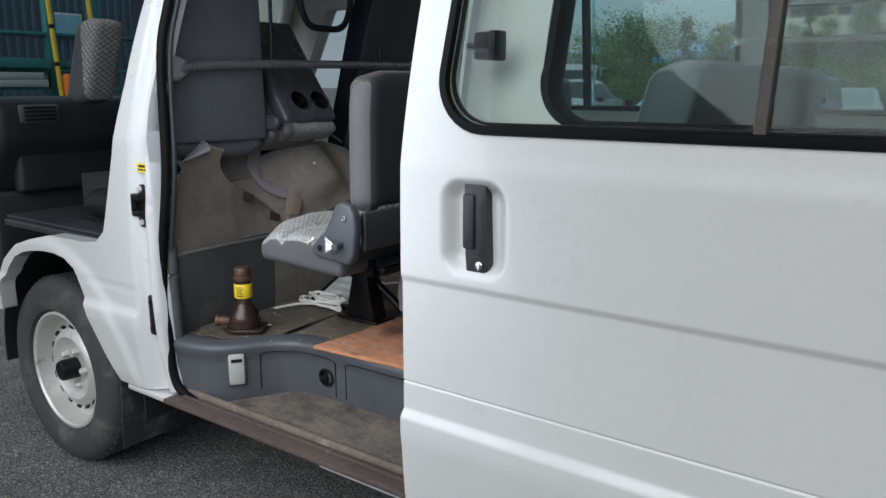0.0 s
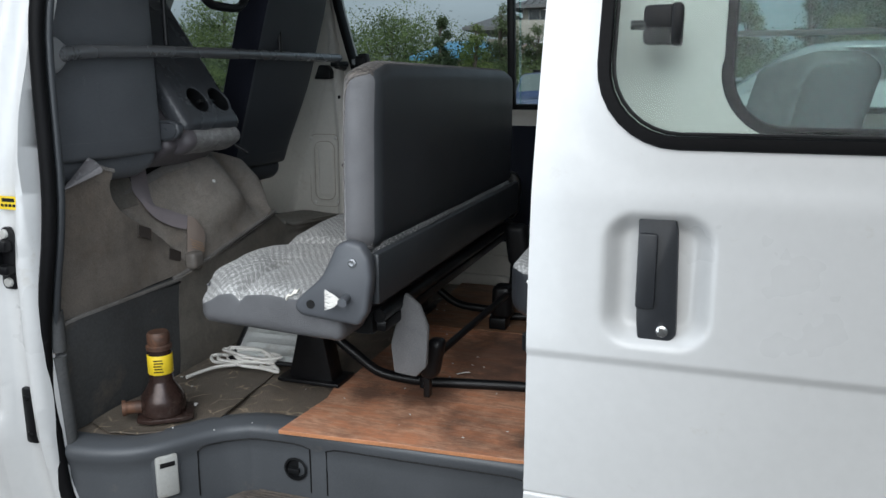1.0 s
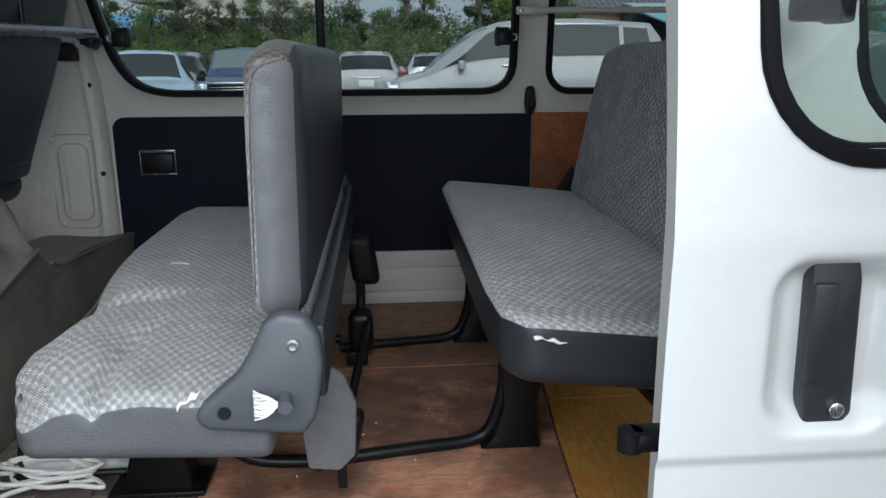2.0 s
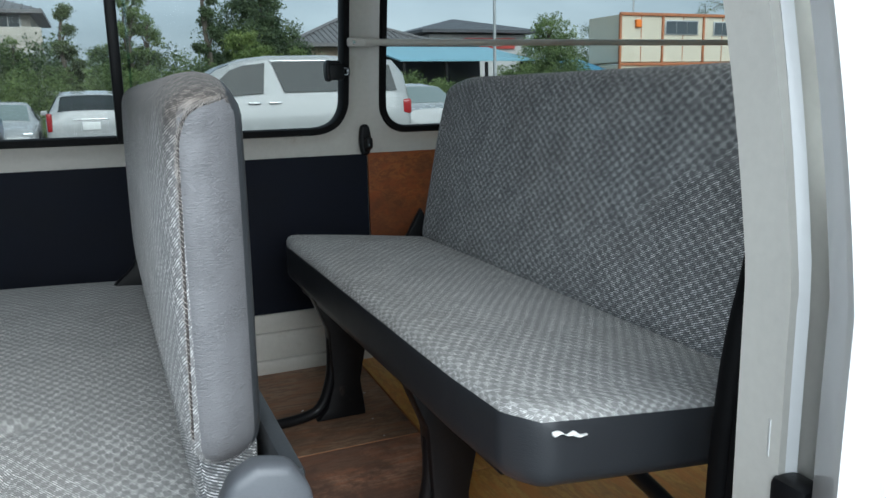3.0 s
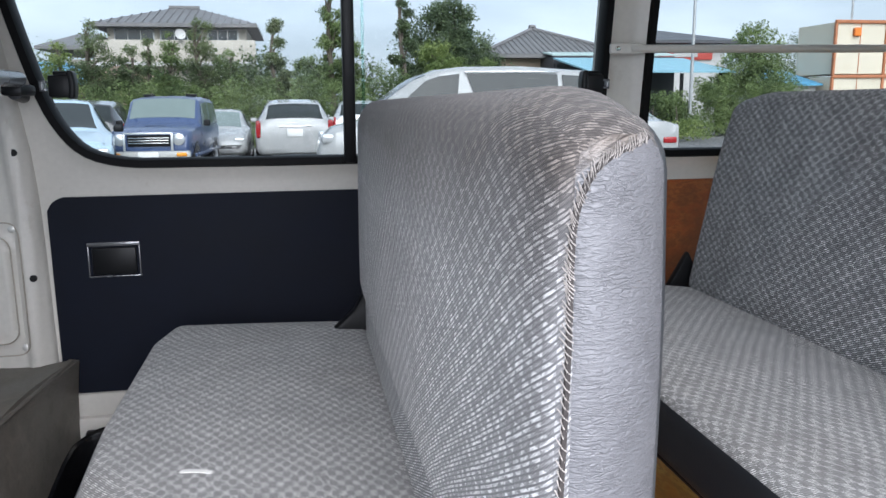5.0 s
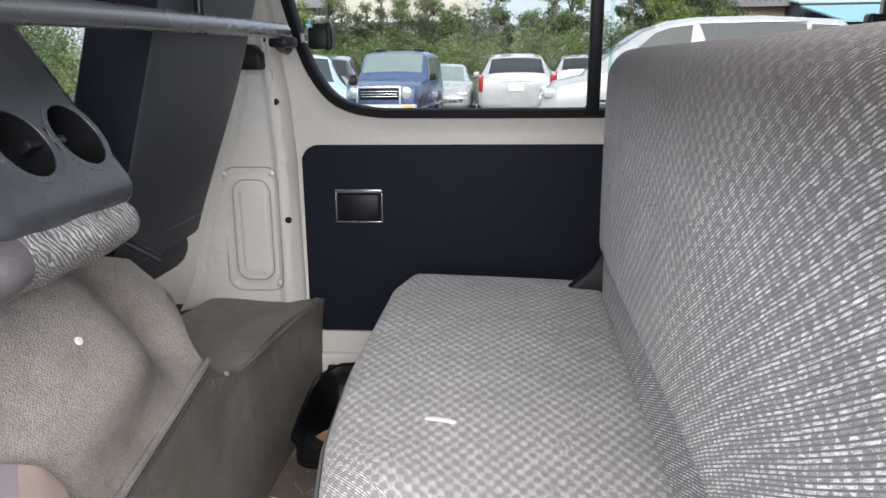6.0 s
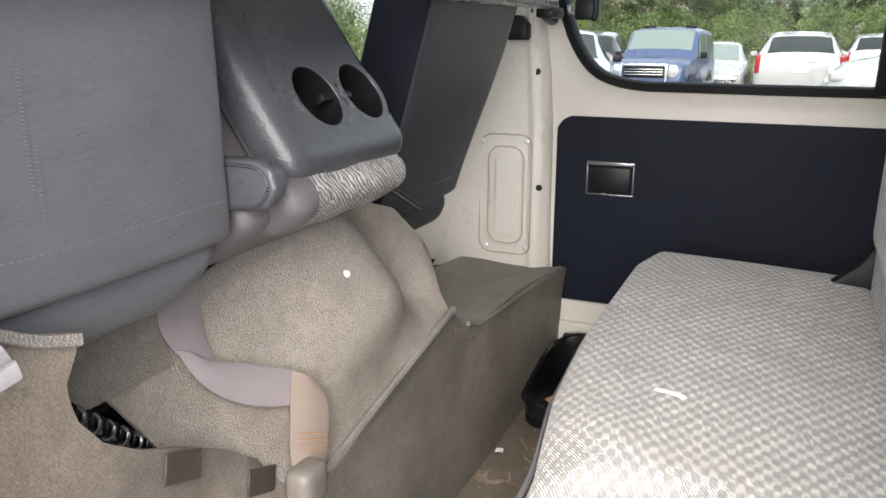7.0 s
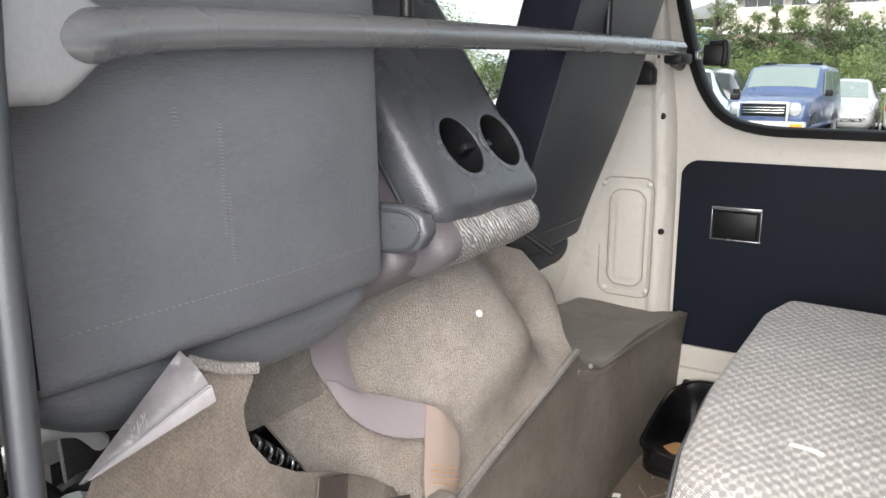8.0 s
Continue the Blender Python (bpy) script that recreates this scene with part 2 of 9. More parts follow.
def ribbed_mat(name, color, rib=0.0032, dirt=(0.16, 0.12, 0.085), cracks=0.0, relief=0.7):
    """Moulded floor vinyl: a fine basket of short ribs, soiled in patches."""
    m, t, p = nodes_of(name)
    o = coords(t)
    s = t.nodes.new("ShaderNodeSeparateXYZ")
    link(t, coords(t, "UV"), s.inputs[0])
    a = math_node(t, "SINE", math_node(t, "MULTIPLY", s.outputs[0], 2 * math.pi / rib))
    b = math_node(t, "SINE", math_node(t, "MULTIPLY", s.outputs[1], 2 * math.pi / (rib * 1.3)))
    ribs = math_node(t, "MULTIPLY", a, b)
    big = noise_node(t, 5, 7, 0.66, o)
    col = ramp_node(t, big, ((0.3, tuple(c * 0.78 for c in color)), (0.7, tuple(c * 1.18 for c in color))))
    mask = ramp_node(t, noise_node(t, 9, 9, 0.74, o), ((0.5, (0, 0, 0)), (0.74, (0.75, 0.75, 0.75))))
    col = mix_node(t, mask, col, dirt)
    scuff = ramp_node(t, noise_node(t, 32, 8, 0.8, o), ((0.66, (0, 0, 0)), (0.72, (0.35, 0.35, 0.35))))
    col = mix_node(t, scuff, col, (0.4, 0.36, 0.3))
    link(t, col, p.inputs["Base Color"])
    link(t, math_node(t, "MULTIPLY_ADD", big, 0.3, 0.42), p.inputs["Roughness"])
    warm = ramp_node(t, noise_node(t, 3.2, 6, 0.6, o), ((0.48, (0, 0, 0)), (0.72, (0.45, 0.45, 0.45))))
    col = mix_node(t, warm, col, (color[0] * 1.25, color[1] * 1.02, color[2] * 0.82))
    link(t, col, p.inputs["Base Color"])
    grime = ramp_node(t, noise_node(t, 6.5, 10, 0.78, o), ((0.47, (0, 0, 0)), (0.66, (0.62, 0.62, 0.62))))
    col = mix_node(t, grime, col, tuple(c * 0.34 for c in color))
    drawn = t.nodes.new("ShaderNodeMapping")
    drawn.inputs["Scale"].default_value, drawn.inputs["Rotation"].default_value = (1, 26, 5), (0.7, 0, 0)
    link(t, o, drawn.inputs[0])
    scratch = ramp_node(t, noise_node(t, 4.0, 6, 0.7, drawn.outputs[0]), ((0.66, (0, 0, 0)), (0.69, (0.35, 0.35, 0.35))))
    col = mix_node(t, scratch, col, tuple(c * 0.3 for c in color))
    leather = noise_node(t, 560, 3, 0.6, o)
    pebble = t.nodes.new("ShaderNodeTexVoronoi")
    pebble.feature, pebble.inputs["Scale"].default_value = "SMOOTH_F1", 430
    link(t, o, pebble.inputs["Vector"])
    col = mix_node(t, ramp_node(t, pebble.outputs["Distance"], ((0.34, (0, 0, 0)), (0.62, (0.30, 0.30, 0.30)))), col, tuple(c * 0.42 for c in color))
    col = mix_node(t, ramp_node(t, leather, ((0.36, (0.42, 0.42, 0.42)), (0.58, (0, 0, 0)))), col, tuple(c * 0.25 for c in color))
    col = mix_node(t, math_node(t, "MULTIPLY_ADD", ribs, 0.08, 0.08), col, tuple(c * 0.35 for c in color))
    if cracks:
        bent = t.nodes.new("ShaderNodeVectorMath")
        bent.operation = "ADD"
        link(t, o, bent.inputs[0])
        wander = t.nodes.new("ShaderNodeTexNoise")
        wander.inputs["Scale"].default_value = 18
        pull = t.nodes.new("ShaderNodeVectorMath")
        pull.operation = "SCALE"
        pull.inputs["Scale"].default_value = 0.05
        link(t, o, wander.inputs["Vector"])
        link(t, wander.outputs["Color"], pull.inputs[0])
        link(t, pull.outputs[0], bent.inputs[1])
        v = t.nodes.new("ShaderNodeTexVoronoi")
        v.feature, v.inputs["Scale"].default_value = "DISTANCE_TO_EDGE", 19
        link(t, bent.outputs[0], v.inputs["Vector"])
        thin = math_node(t, "MULTIPLY", ramp_node(t, v.outputs["Distance"], ((0.0, (cracks, cracks, cracks)), (0.05, (0, 0, 0)))), ramp_node(t, noise_node(t, 14, 4, 0.6, o), ((0.48, (0, 0, 0)), (0.58, (1, 1, 1)))))
        col = mix_node(t, thin, col, (0.42, 0.34, 0.24))
    link(t, col, p.inputs["Base Color"])
    link(t, bump_node(t, math_node(t, "ADD", math_node(t, "MULTIPLY", ribs, 0.20), math_node(t, "ADD", math_node(t, "MULTIPLY_ADD", pebble.outputs["Distance"], -1.3, math_node(t, "MULTIPLY", leather, 0.7)), big)), relief, 0.0012), p.inputs["Normal"])
    return m


def plywood(name, pale, dark, stain, along=0, gloss=0.45, stain_level=0.5, spots=()):
    """Rotary-cut veneer: long wandering figure, blotches and scuffs; spots: stains and painted-in shade."""
    m, t, p = nodes_of(name)
    o = coords(t)
    mp = t.nodes.new("ShaderNodeMapping")
    mp.inputs["Scale"].default_value = {0: (1.2, 5.0, 1), 1: (5.0, 1.2, 1), 2: (3.4, 1.0, 6.0)}[along]
    link(t, o, mp.inputs[0])
    n1 = noise_node(t, 3.2, 6, 0.62, mp.outputs[0])
    rings = math_node(t, "SINE", math_node(t, "MULTIPLY", n1, 55.0))
    grain = noise_node(t, 90, 4, 0.65, mp.outputs[0])
    f = math_node(t, "ADD", math_node(t, "MULTIPLY", rings, 0.17), math_node(t, "MULTIPLY_ADD", grain, 0.6, 0.2))
    col = ramp_node(t, f, ((0.28, dark), (0.72, pale)))
    warm = ramp_node(t, noise_node(t, 5.5, 9, 0.72, mp.outputs[0]), ((0.46, (0, 0, 0)), (0.58, (0.75, 0.75, 0.75))))
    col = mix_node(t, warm, col, tuple(c * f for c, f in zip(pale, (0.95, 0.66, 0.5))))
    blot = ramp_node(t, noise_node(t, 3.6, 8, 0.7, o), ((stain_level - 0.06, (0, 0, 0)), (stain_level + 0.16, (0.92, 0.92, 0.92))))
    col = mix_node(t, blot, col, stain)
    pos = t.nodes.new("ShaderNodeNewGeometry").outputs["Position"]
    for sx, sy, sr, tone in spots:
        far = t.nodes.new("ShaderNodeVectorMath")
        far.operation = "DISTANCE"
        link(t, pos, far.inputs[0])
        far.inputs[1].default_value = (sx, sy, 0.575)
        reach = math_node(t, "ADD", math_node(t, "DIVIDE", far.outputs["Value"], sr), math_node(t, "MULTIPLY_ADD", noise_node(t, 13, 8, 0.72, o), 1.8, -0.9))
        col = mix_node(t, ramp_node(t, reach, ((0.45, (0.72, 0.72, 0.72)), (1.0, (0, 0, 0)))), col, tone)
    scratch = ramp_node(t, noise_node(t, 46, 9, 0.82, mp.outputs[0]), ((0.68, (0, 0, 0)), (0.74, (0.3, 0.3, 0.3))))
    col = mix_node(t, scratch, col, tuple(min(1, c * 1.5) for c in pale))
    link(t, col, p.inputs["Base Color"])
    link(t, math_node(t, "MULTIPLY_ADD", n1, 0.35, gloss - 0.1), p.inputs["Roughness"])
    link(t, bump_node(t, grain, 0.2, 0.001), p.inputs["Normal"])
    return m


def thin_glass(name, tint, gloss=0.10, sheen=0.4):
    """Thin automotive pane: tinted see-through with a mirror-like sheen on top."""
    m, t, p = nodes_of(name)
    tr, gl, mx = t.nodes.new("ShaderNodeBsdfTransparent"), t.nodes.new("ShaderNodeBsdfGlossy"), t.nodes.new("ShaderNodeMixShader")
    fr = t.nodes.new("ShaderNodeFresnel")
    fr.inputs["IOR"].default_value = 1.35
    film = noise_node(t, 5, 6, 0.7, coords(t))
    tr.inputs["Color"].default_value = (*tint, 1)
    gl.inputs["Roughness"].default_value = 0.0
    gl.inputs["Color"].default_value = (0.92, 0.96, 1.0, 1)
    link(t, math_node(t, "ADD", math_node(t, "MULTIPLY", fr.outputs[0], sheen), math_node(t, "MULTIPLY", film, gloss)), mx.inputs[0])
    link(t, tr.outputs[0], mx.inputs[1])
    link(t, gl.outputs[0], mx.inputs[2])
    link(t, mx.outputs[0], t.nodes["Material Output"].inputs[0])
    return m


PAINT = surface("white_body_paint", (0.62, 0.62, 0.615), 0.30, var=0.03, coarse=3, fine=60, bump=0.03, coat=0.5, dirt=(0.50, 0.47, 0.42), dirt_amount=0.12, dirt_scale=14)
PAINT_IN = surface("cream_inner_steel", (0.55, 0.53, 0.485), 0.42, var=0.06, coarse=4, fine=90, bump=0.08, dirt=(0.36, 0.31, 0.25), dirt_amount=0.25, dirt_scale=9)
RUBBER = surface("black_rubber", (0.0055, 0.0055, 0.006), 0.55, var=0.3, bump=0.25, dirt=(0.030, 0.028, 0.026), dirt_amount=0.10, dirt_scale=18, spec=0.10)
TYRE = surface("tyre_rubber", (0.045, 0.045, 0.045), 0.75, var=0.2, fine=90, bump=0.3, dirt=(0.12, 0.115, 0.105), dirt_amount=0.5, dirt_scale=8)
STEEL = surface("painted_steel_rim", (0.60, 0.59, 0.56), 0.36, metal=0.35, var=0.1, bump=0.12, dirt=(0.18, 0.13, 0.09), dirt_amount=0.3, dirt_scale=20)
BLACK = surface("black_plastic", (0.0085, 0.009, 0.010), 0.42, var=0.2, fine=420, bump=0.25, dist=0.0006, spec=0.22)
BLACK_METAL = surface("black_painted_metal", (0.007, 0.007, 0.008), 0.36, spec=0.3, metal=0.1, var=0.3, bump=0.2, dirt=(0.08, 0.062, 0.05), dirt_amount=0.18, dirt_scale=16)
GREY_PLASTIC = surface("grey_step_plastic", (0.076, 0.081, 0.089), 0.45, var=0.12, fine=300, bump=0.2, dist=0.0006, dirt=(0.15, 0.135, 0.12), dirt_amount=0.16, dirt_scale=16)
COVER_PLASTIC = surface("grey_seat_plastic", (0.075, 0.079, 0.088), 0.45, var=0.08, fine=380, bump=0.2, dist=0.0005)
THREAD = surface("grey_thread", (0.21, 0.21, 0.22), 0.7, var=0.2, bump=0.1)
PALE_PLASTIC = surface("pale_grey_plastic", (0.42, 0.42, 0.40), 0.5, var=0.1, bump=0.1, dirt=(0.25, 0.2, 0.15), dirt_amount=0.4, dirt_scale=30)
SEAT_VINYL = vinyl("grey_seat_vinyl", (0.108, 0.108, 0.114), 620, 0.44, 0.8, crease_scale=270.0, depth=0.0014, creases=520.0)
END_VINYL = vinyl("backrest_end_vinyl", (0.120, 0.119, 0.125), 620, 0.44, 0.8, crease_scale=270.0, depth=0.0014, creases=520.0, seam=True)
DARK_VINYL = vinyl("charcoal_seat_back_vinyl", (0.034, 0.037, 0.041), 700, 0.42, 0.3)
CAB_VINYL = vinyl("grey_front_seat_vinyl", (0.104, 0.110, 0.120), 480, 0.42, 0.9, wear_amount=0.12, crease_scale=300.0, depth=0.0009, creases=300.0)
CLOTH = weave("checked_seat_cloth", (0.052, 0.055, 0.060), (1.0, 1.0, 1.0), between=0.26, thin=0.13)
CLOTH_SEAT = weave("checked_cushion_cloth", (0.165, 0.162, 0.158), (0.86, 0.85, 0.83), cell=(0.0084, 0.0118), slope=1.0, between=0.22)
CLOTH_WORN = weave("rubbed_backrest_cloth", (0.100, 0.100, 0.105), (1.0, 0.99, 0.98), slope=0.8, thin=-0.06, worn_from=0.665, worn_near=-0.543, between=0.24)
CLOTH_ROLL = gathered("gathered_silvery_cloth", (0.150, 0.145, 0.140), (0.52, 0.51, 0.50))
MAUVE_VINYL = vinyl("mauve_grey_vinyl", (0.108, 0.098, 0.106), 480, 0.42, 0.6)
DRIVER_VINYL = vinyl("charcoal_driver_seat_vinyl", (0.040, 0.044, 0.050), 480, 0.45, 0.7, crease_scale=300.0)
CLOTH_DARK = weave("checked_cab_cloth", (0.06, 0.06, 0.062), (0.42, 0.41, 0.40), stain=0.2)
NAVY = vinyl("navy_side_panel", (0.0040, 0.0060, 0.0135), 420, 0.62, 0.15, var=0.2)
NAVY.node_tree.nodes["Principled BSDF"].inputs["Specular IOR Level"].default_value = 0.18
TAPE = surface("dark_peeling_tape", (0.045, 0.036, 0.031), 0.5, var=0.3, fine=90, bump=0.3, dirt=(0.20, 0.12, 0.08), dirt_amount=0.4, dirt_scale=25)
UNDERSIDE = surface("vinyl_underside", (0.110, 0.104, 0.108), 0.55, var=0.25, coarse=30, fine=160, bump=0.3, dirt=(0.36, 0.35, 0.36), dirt_amount=0.35, dirt_scale=55)
COVER_MAT = ribbed_mat("beige_engine_cover_vinyl", (0.345, 0.31, 0.275))
FLAP_MAT = ribbed_mat("brown_grey_flap_vinyl", (0.235, 0.205, 0.175), relief=0.3)
HEM_MAT = ribbed_mat("pale_vinyl_hem", (0.27, 0.255, 0.24))
FACE_MAT = ribbed_mat("soiled_bulkhead_vinyl", (0.245, 0.225, 0.195), dirt=(0.11, 0.095, 0.078))
BULK_GREY = surface("dark_grey_bulkhead_vinyl", (0.060, 0.061, 0.062), 0.7, var=0.3, coarse=5, fine=150, bump=0.4, dirt=(0.15, 0.125, 0.10), dirt_amount=0.35, dirt_scale=7)
FLOOR_MAT = ribbed_mat("worn_floor_vinyl", (0.235, 0.195, 0.155), rib=0.005, dirt=(0.060, 0.045, 0.034), cracks=0.9)
MAT_DARK = ribbed_mat("dark_cracked_mat", (0.165, 0.140, 0.112), rib=0.005, dirt=(0.060, 0.047, 0.038), cracks=0.9)
STEP_TREAD = surface("dirty_step_tread", (0.15, 0.125, 0.105), 0.7, var=0.35, fine=70, bump=0.6, dist=0.002, dirt=(0.045, 0.04, 0.038), dirt_amount=0.75, dirt_scale=11)
# first spot is a corner stain; the others paint under-bench shade with stains
PLY_RED = plywood("red_brown_plywood", (0.64, 0.37, 0.24), (0.43, 0.21, 0.125), (0.08, 0.048, 0.037), 0, 0.50, 0.55, ((-0.87, 0.43, 0.085, (0.035, 0.028, 0.026)), (-0.80, 0.60, 0.12, (0.16, 0.085, 0.055)), (-1.18, 0.60, 0.10, (0.10, 0.055, 0.04)), (-1.02, 0.74, 0.14, (0.14, 0.075, 0.05)), (-1.30, 0.56, 0.07, (0.08, 0.05, 0.04)), (-1.10, 0.88, 0.20, (0.10, 0.058, 0.042)), (-0.86, 0.82, 0.18, (0.085, 0.05, 0.038)), (-0.95, 1.10, 0.26, (0.10, 0.06, 0.045))))
PLY_DARK = plywood("dark_brown_plywood", (0.34, 0.22, 0.14), (0.20, 0.115, 0.07), (0.07, 0.045, 0.034), 0, 0.5, 0.54)
PLY_EDGE = surface("plywood_edge", (0.5, 0.22, 0.10), 0.7, var=0.25, fine=300, bump=0.3)
PLY_YELLOW = plywood("varnished_yellow_plywood", (0.60, 0.34, 0.075), (0.42, 0.20, 0.04), (0.30, 0.14, 0.04), 1, 0.35, 0.66)
PLY_PANEL = plywood("orange_plywood_panel", (0.34, 0.112, 0.022), (0.20, 0.056, 0.012), (0.10, 0.030, 0.010), 2, 0.42, 0.50)
RUST = surface("rusty_jack_steel", (0.075, 0.042, 0.03), 0.55, metal=0.25, var=0.4, fine=110, bump=0.4, dirt=(0.16, 0.075, 0.04), dirt_amount=0.6, dirt_scale=30)
OILY = surface("oily_jack_body", (0.040, 0.024, 0.020), 0.18, metal=0.3, var=0.4, bump=0.3, dirt=(0.12, 0.1, 0.085), dirt_amount=0.3, dirt_scale=22)
YELLOW = surface("yellow_label", (0.80, 0.58, 0.02), 0.5, var=0.08, bump=0.05, dirt=(0.25, 0.18, 0.05), dirt_amount=0.25, dirt_scale=30)
INK = surface("dark_print", (0.012, 0.012, 0.012), 0.5, bump=0, spec=0.2)
HANDLE_BLACK = surface("weathered_black_handle_plastic", (0.022, 0.024, 0.028), 0.45, var=0.2, fine=420, bump=0.25, dist=0.0006)
CAB_MAT = surface("black_textured_mat", (0.035, 0.035, 0.037), 0.5, var=0.3, fine=330, bump=0.9, dist=0.002)
# darker cream with the shade of the pillar grooves put into its colour
GROOVE_SHADE = surface("cream_groove_shade", (0.34, 0.31, 0.26), 0.6, var=0.2, fine=80, bump=0.1)
EDGE_VINYL = vinyl("black_cushion_edge_vinyl", (0.026, 0.028, 0.032), 700, 0.40, 0.3)
NAVY_CLOTH = surface("navy_seat_side_cloth", (0.010, 0.011, 0.018), 0.85, var=0.2, fine=320, bump=0.3, spec=0.15)
DIVIDER = surface("weathered_brown_rubber", (0.070, 0.062, 0.055), 0.7, var=0.25, fine=60, bump=0.3, dirt=(0.16, 0.13, 0.10), dirt_amount=0.3, dirt_scale=16)
GLOSS_BLACK = surface("glossy_black_plastic", (0.007, 0.007, 0.008), 0.22, var=0.25, coarse=12, fine=60, bump=0.3, dist=0.002, dirt=(0.05, 0.042, 0.035), dirt_amount=0.2, dirt_scale=14)
WHITE_LABEL = surface("white_label", (0.72, 0.72, 0.70), 0.5, var=0.06, bump=0.05)
ROPE = surface("white_rope", (0.72, 0.70, 0.66), 0.8, var=0.15, fine=500, bump=0.6)
PLATE = surface("scuffed_tin_plate", (0.60, 0.62, 0.61), 0.38, metal=0.15, var=0.15, fine=70, bump=0.2, dirt=(0.2, 0.18, 0.15), dirt_amount=0.4, dirt_scale=9)
ALU = surface("grey_metal_bar", (0.21, 0.215, 0.225), 0.27, metal=0.55, var=0.08, fine=260, bump=0.12)
CHROME = surface("bright_metal", (0.66, 0.66, 0.66), 0.18, metal=1.0, var=0.05, bump=0.05)
BELT = vinyl("mauve_grey_webbing", (0.235, 0.205, 0.215), 700, 0.7, 0.4, wear=(0.36, 0.25, 0.18), wear_amount=0.7)
BELT_TAN = vinyl("tan_faded_webbing", (0.245, 0.195, 0.165), 700, 0.75, 0.4, wear=(0.24, 0.20, 0.18), wear_amount=0.5)
BUCKLE = surface("grey_buckle_plastic", (0.15, 0.135, 0.12), 0.45, var=0.15, bump=0.15)
PAPER = surface("white_scrap", (0.82, 0.81, 0.78), 0.8, var=0.05, bump=0.1)
LEAF_DRY = surface("dry_leaf", (0.46, 0.26, 0.11), 0.7, var=0.3, bump=0.3)
FELT = surface("grey_carpet", (0.17, 0.17, 0.175), 0.95, var=0.3, fine=420, bump=0.9, dist=0.003)
MUD = surface("mud_flap_rubber", (0.022, 0.023, 0.025), 0.6, var=0.3, bump=0.3, dirt=(0.13, 0.115, 0.1), dirt_amount=0.6, dirt_scale=10)
SILL_DIRT = surface("soiled_sill_metal", (0.16, 0.125, 0.10), 0.7, var=0.3, fine=60, bump=0.5, dist=0.002, dirt=(0.42, 0.38, 0.32), dirt_amount=0.35, dirt_scale=13)
SILL_DARK = surface("dark_flaking_sill", (0.075, 0.058, 0.048), 0.7, var=0.35, fine=60, bump=0.5, dist=0.002, dirt=(0.32, 0.29, 0.25), dirt_amount=0.12, dirt_scale=22)
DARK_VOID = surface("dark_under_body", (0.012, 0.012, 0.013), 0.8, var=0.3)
HEADLINER = surface("pale_headliner", (0.72, 0.71, 0.68), 0.9, var=0.05, fine=300, bump=0.2)
CLEAR_BACK = bpy.data.materials.new("clear_glass_back")
CLEAR_BACK.use_nodes = True
CLEAR_BACK.node_tree.links.new(CLEAR_BACK.node_tree.nodes.new("ShaderNodeBsdfTransparent").outputs[0], CLEAR_BACK.node_tree.nodes["Material Output"].inputs[0])
PANE = thin_glass("faintly_green_car_glass", (0.76, 0.82, 0.83), 0.004, 0.10)
PANE_TINT = thin_glass("green_tinted_glass", (0.76, 0.88, 0.86), 0.012, 0.55)


# ---- mesh helpers ----
def uv_box(bm, lift=None):
    """Lays UVs in metres by each face's main direction."""
    uv = bm.loops.layers.uv.verify()
    for f in bm.faces:
        n = f.normal
        ax = max(range(3), key=lambda i: abs(n[i]))
        a, b = ((1, 2), (0, 2), (0, 1))[ax]
        for l in f.loops:
            l[uv].uv = (l.vert.co[a], l.vert.co[b])


def thing(name, at, label="", category="", group="", kind=""):
    e = new(name)
    e.location = at
    bpy.context.view_layer.update()
    return tagged(e, label, category, group, kind)


def place(ob):
    m = Matrix.Identity(4)
    while ob is not None:
        m = ob.matrix_basis @ m
        ob = ob.parent
    return m


def part(name, bm, material, parent=None, label="", sharp=38, uv=True):
    """Links a bmesh, given in world coordinates, as one mesh under its parent."""
    bm.normal_update()
    if uv and not bm.loops.layers.uv:
        uv_box(bm)
    if parent is not None:
        bm.transform(place(parent).inverted())
    me = bpy.data.meshes.new(name)
    bm.to_mesh(me)
    bm.free()
    for mm in material if isinstance(material, (list, tuple)) else (material,):
        me.materials.append(mm)
    me.shade_smooth()
    me.set_sharp_from_angle(angle=radians(sharp))
    ob = new(name, me)
    if parent is not None:
        ob.parent = parent
    if label:
        tagged(ob, label)
    return ob


def join(*bms):
    """All into the first."""
    out = bms[0]
    for b in bms[1:]:
        me = bpy.data.meshes.new("tmp")
        b.to_mesh(me)
        b.free()
        out.from_mesh(me)
        bpy.data.meshes.remove(me)
    return out


def box(x0, x1, y0, y1, z0, z1, bevel=0.0, seg=2):
    bm = bmesh.new()
    bmesh.ops.create_cube(bm, size=1.0)
    bmesh.ops.transform(bm, matrix=Matrix.LocRotScale(((x0 + x1) / 2, (y0 + y1) / 2, (z0 + z1) / 2), None, (abs(x1 - x0), abs(y1 - y0), abs(z1 - z0))), verts=bm.verts)
    if bevel:
        bmesh.ops.bevel(bm, geom=bm.edges[:], offset=bevel, segments=seg, profile=0.5, affect="EDGES")
    return bm


def turned(bm, m):
    bm.transform(m)
    return bm


def rod(p0, p1, r, seg=12, r2=None):
    p0, p1 = Vector(p0), Vector(p1)
    bm = bmesh.new()
    bmesh.ops.create_cone(bm, cap_ends=True, segments=seg, radius1=r, radius2=r if r2 is None else r2, depth=(p1 - p0).length)
    bm.transform(Matrix.Translation((p0 + p1) / 2) @ (p1 - p0).to_track_quat("Z", "Y").to_matrix().to_4x4())
    return bm


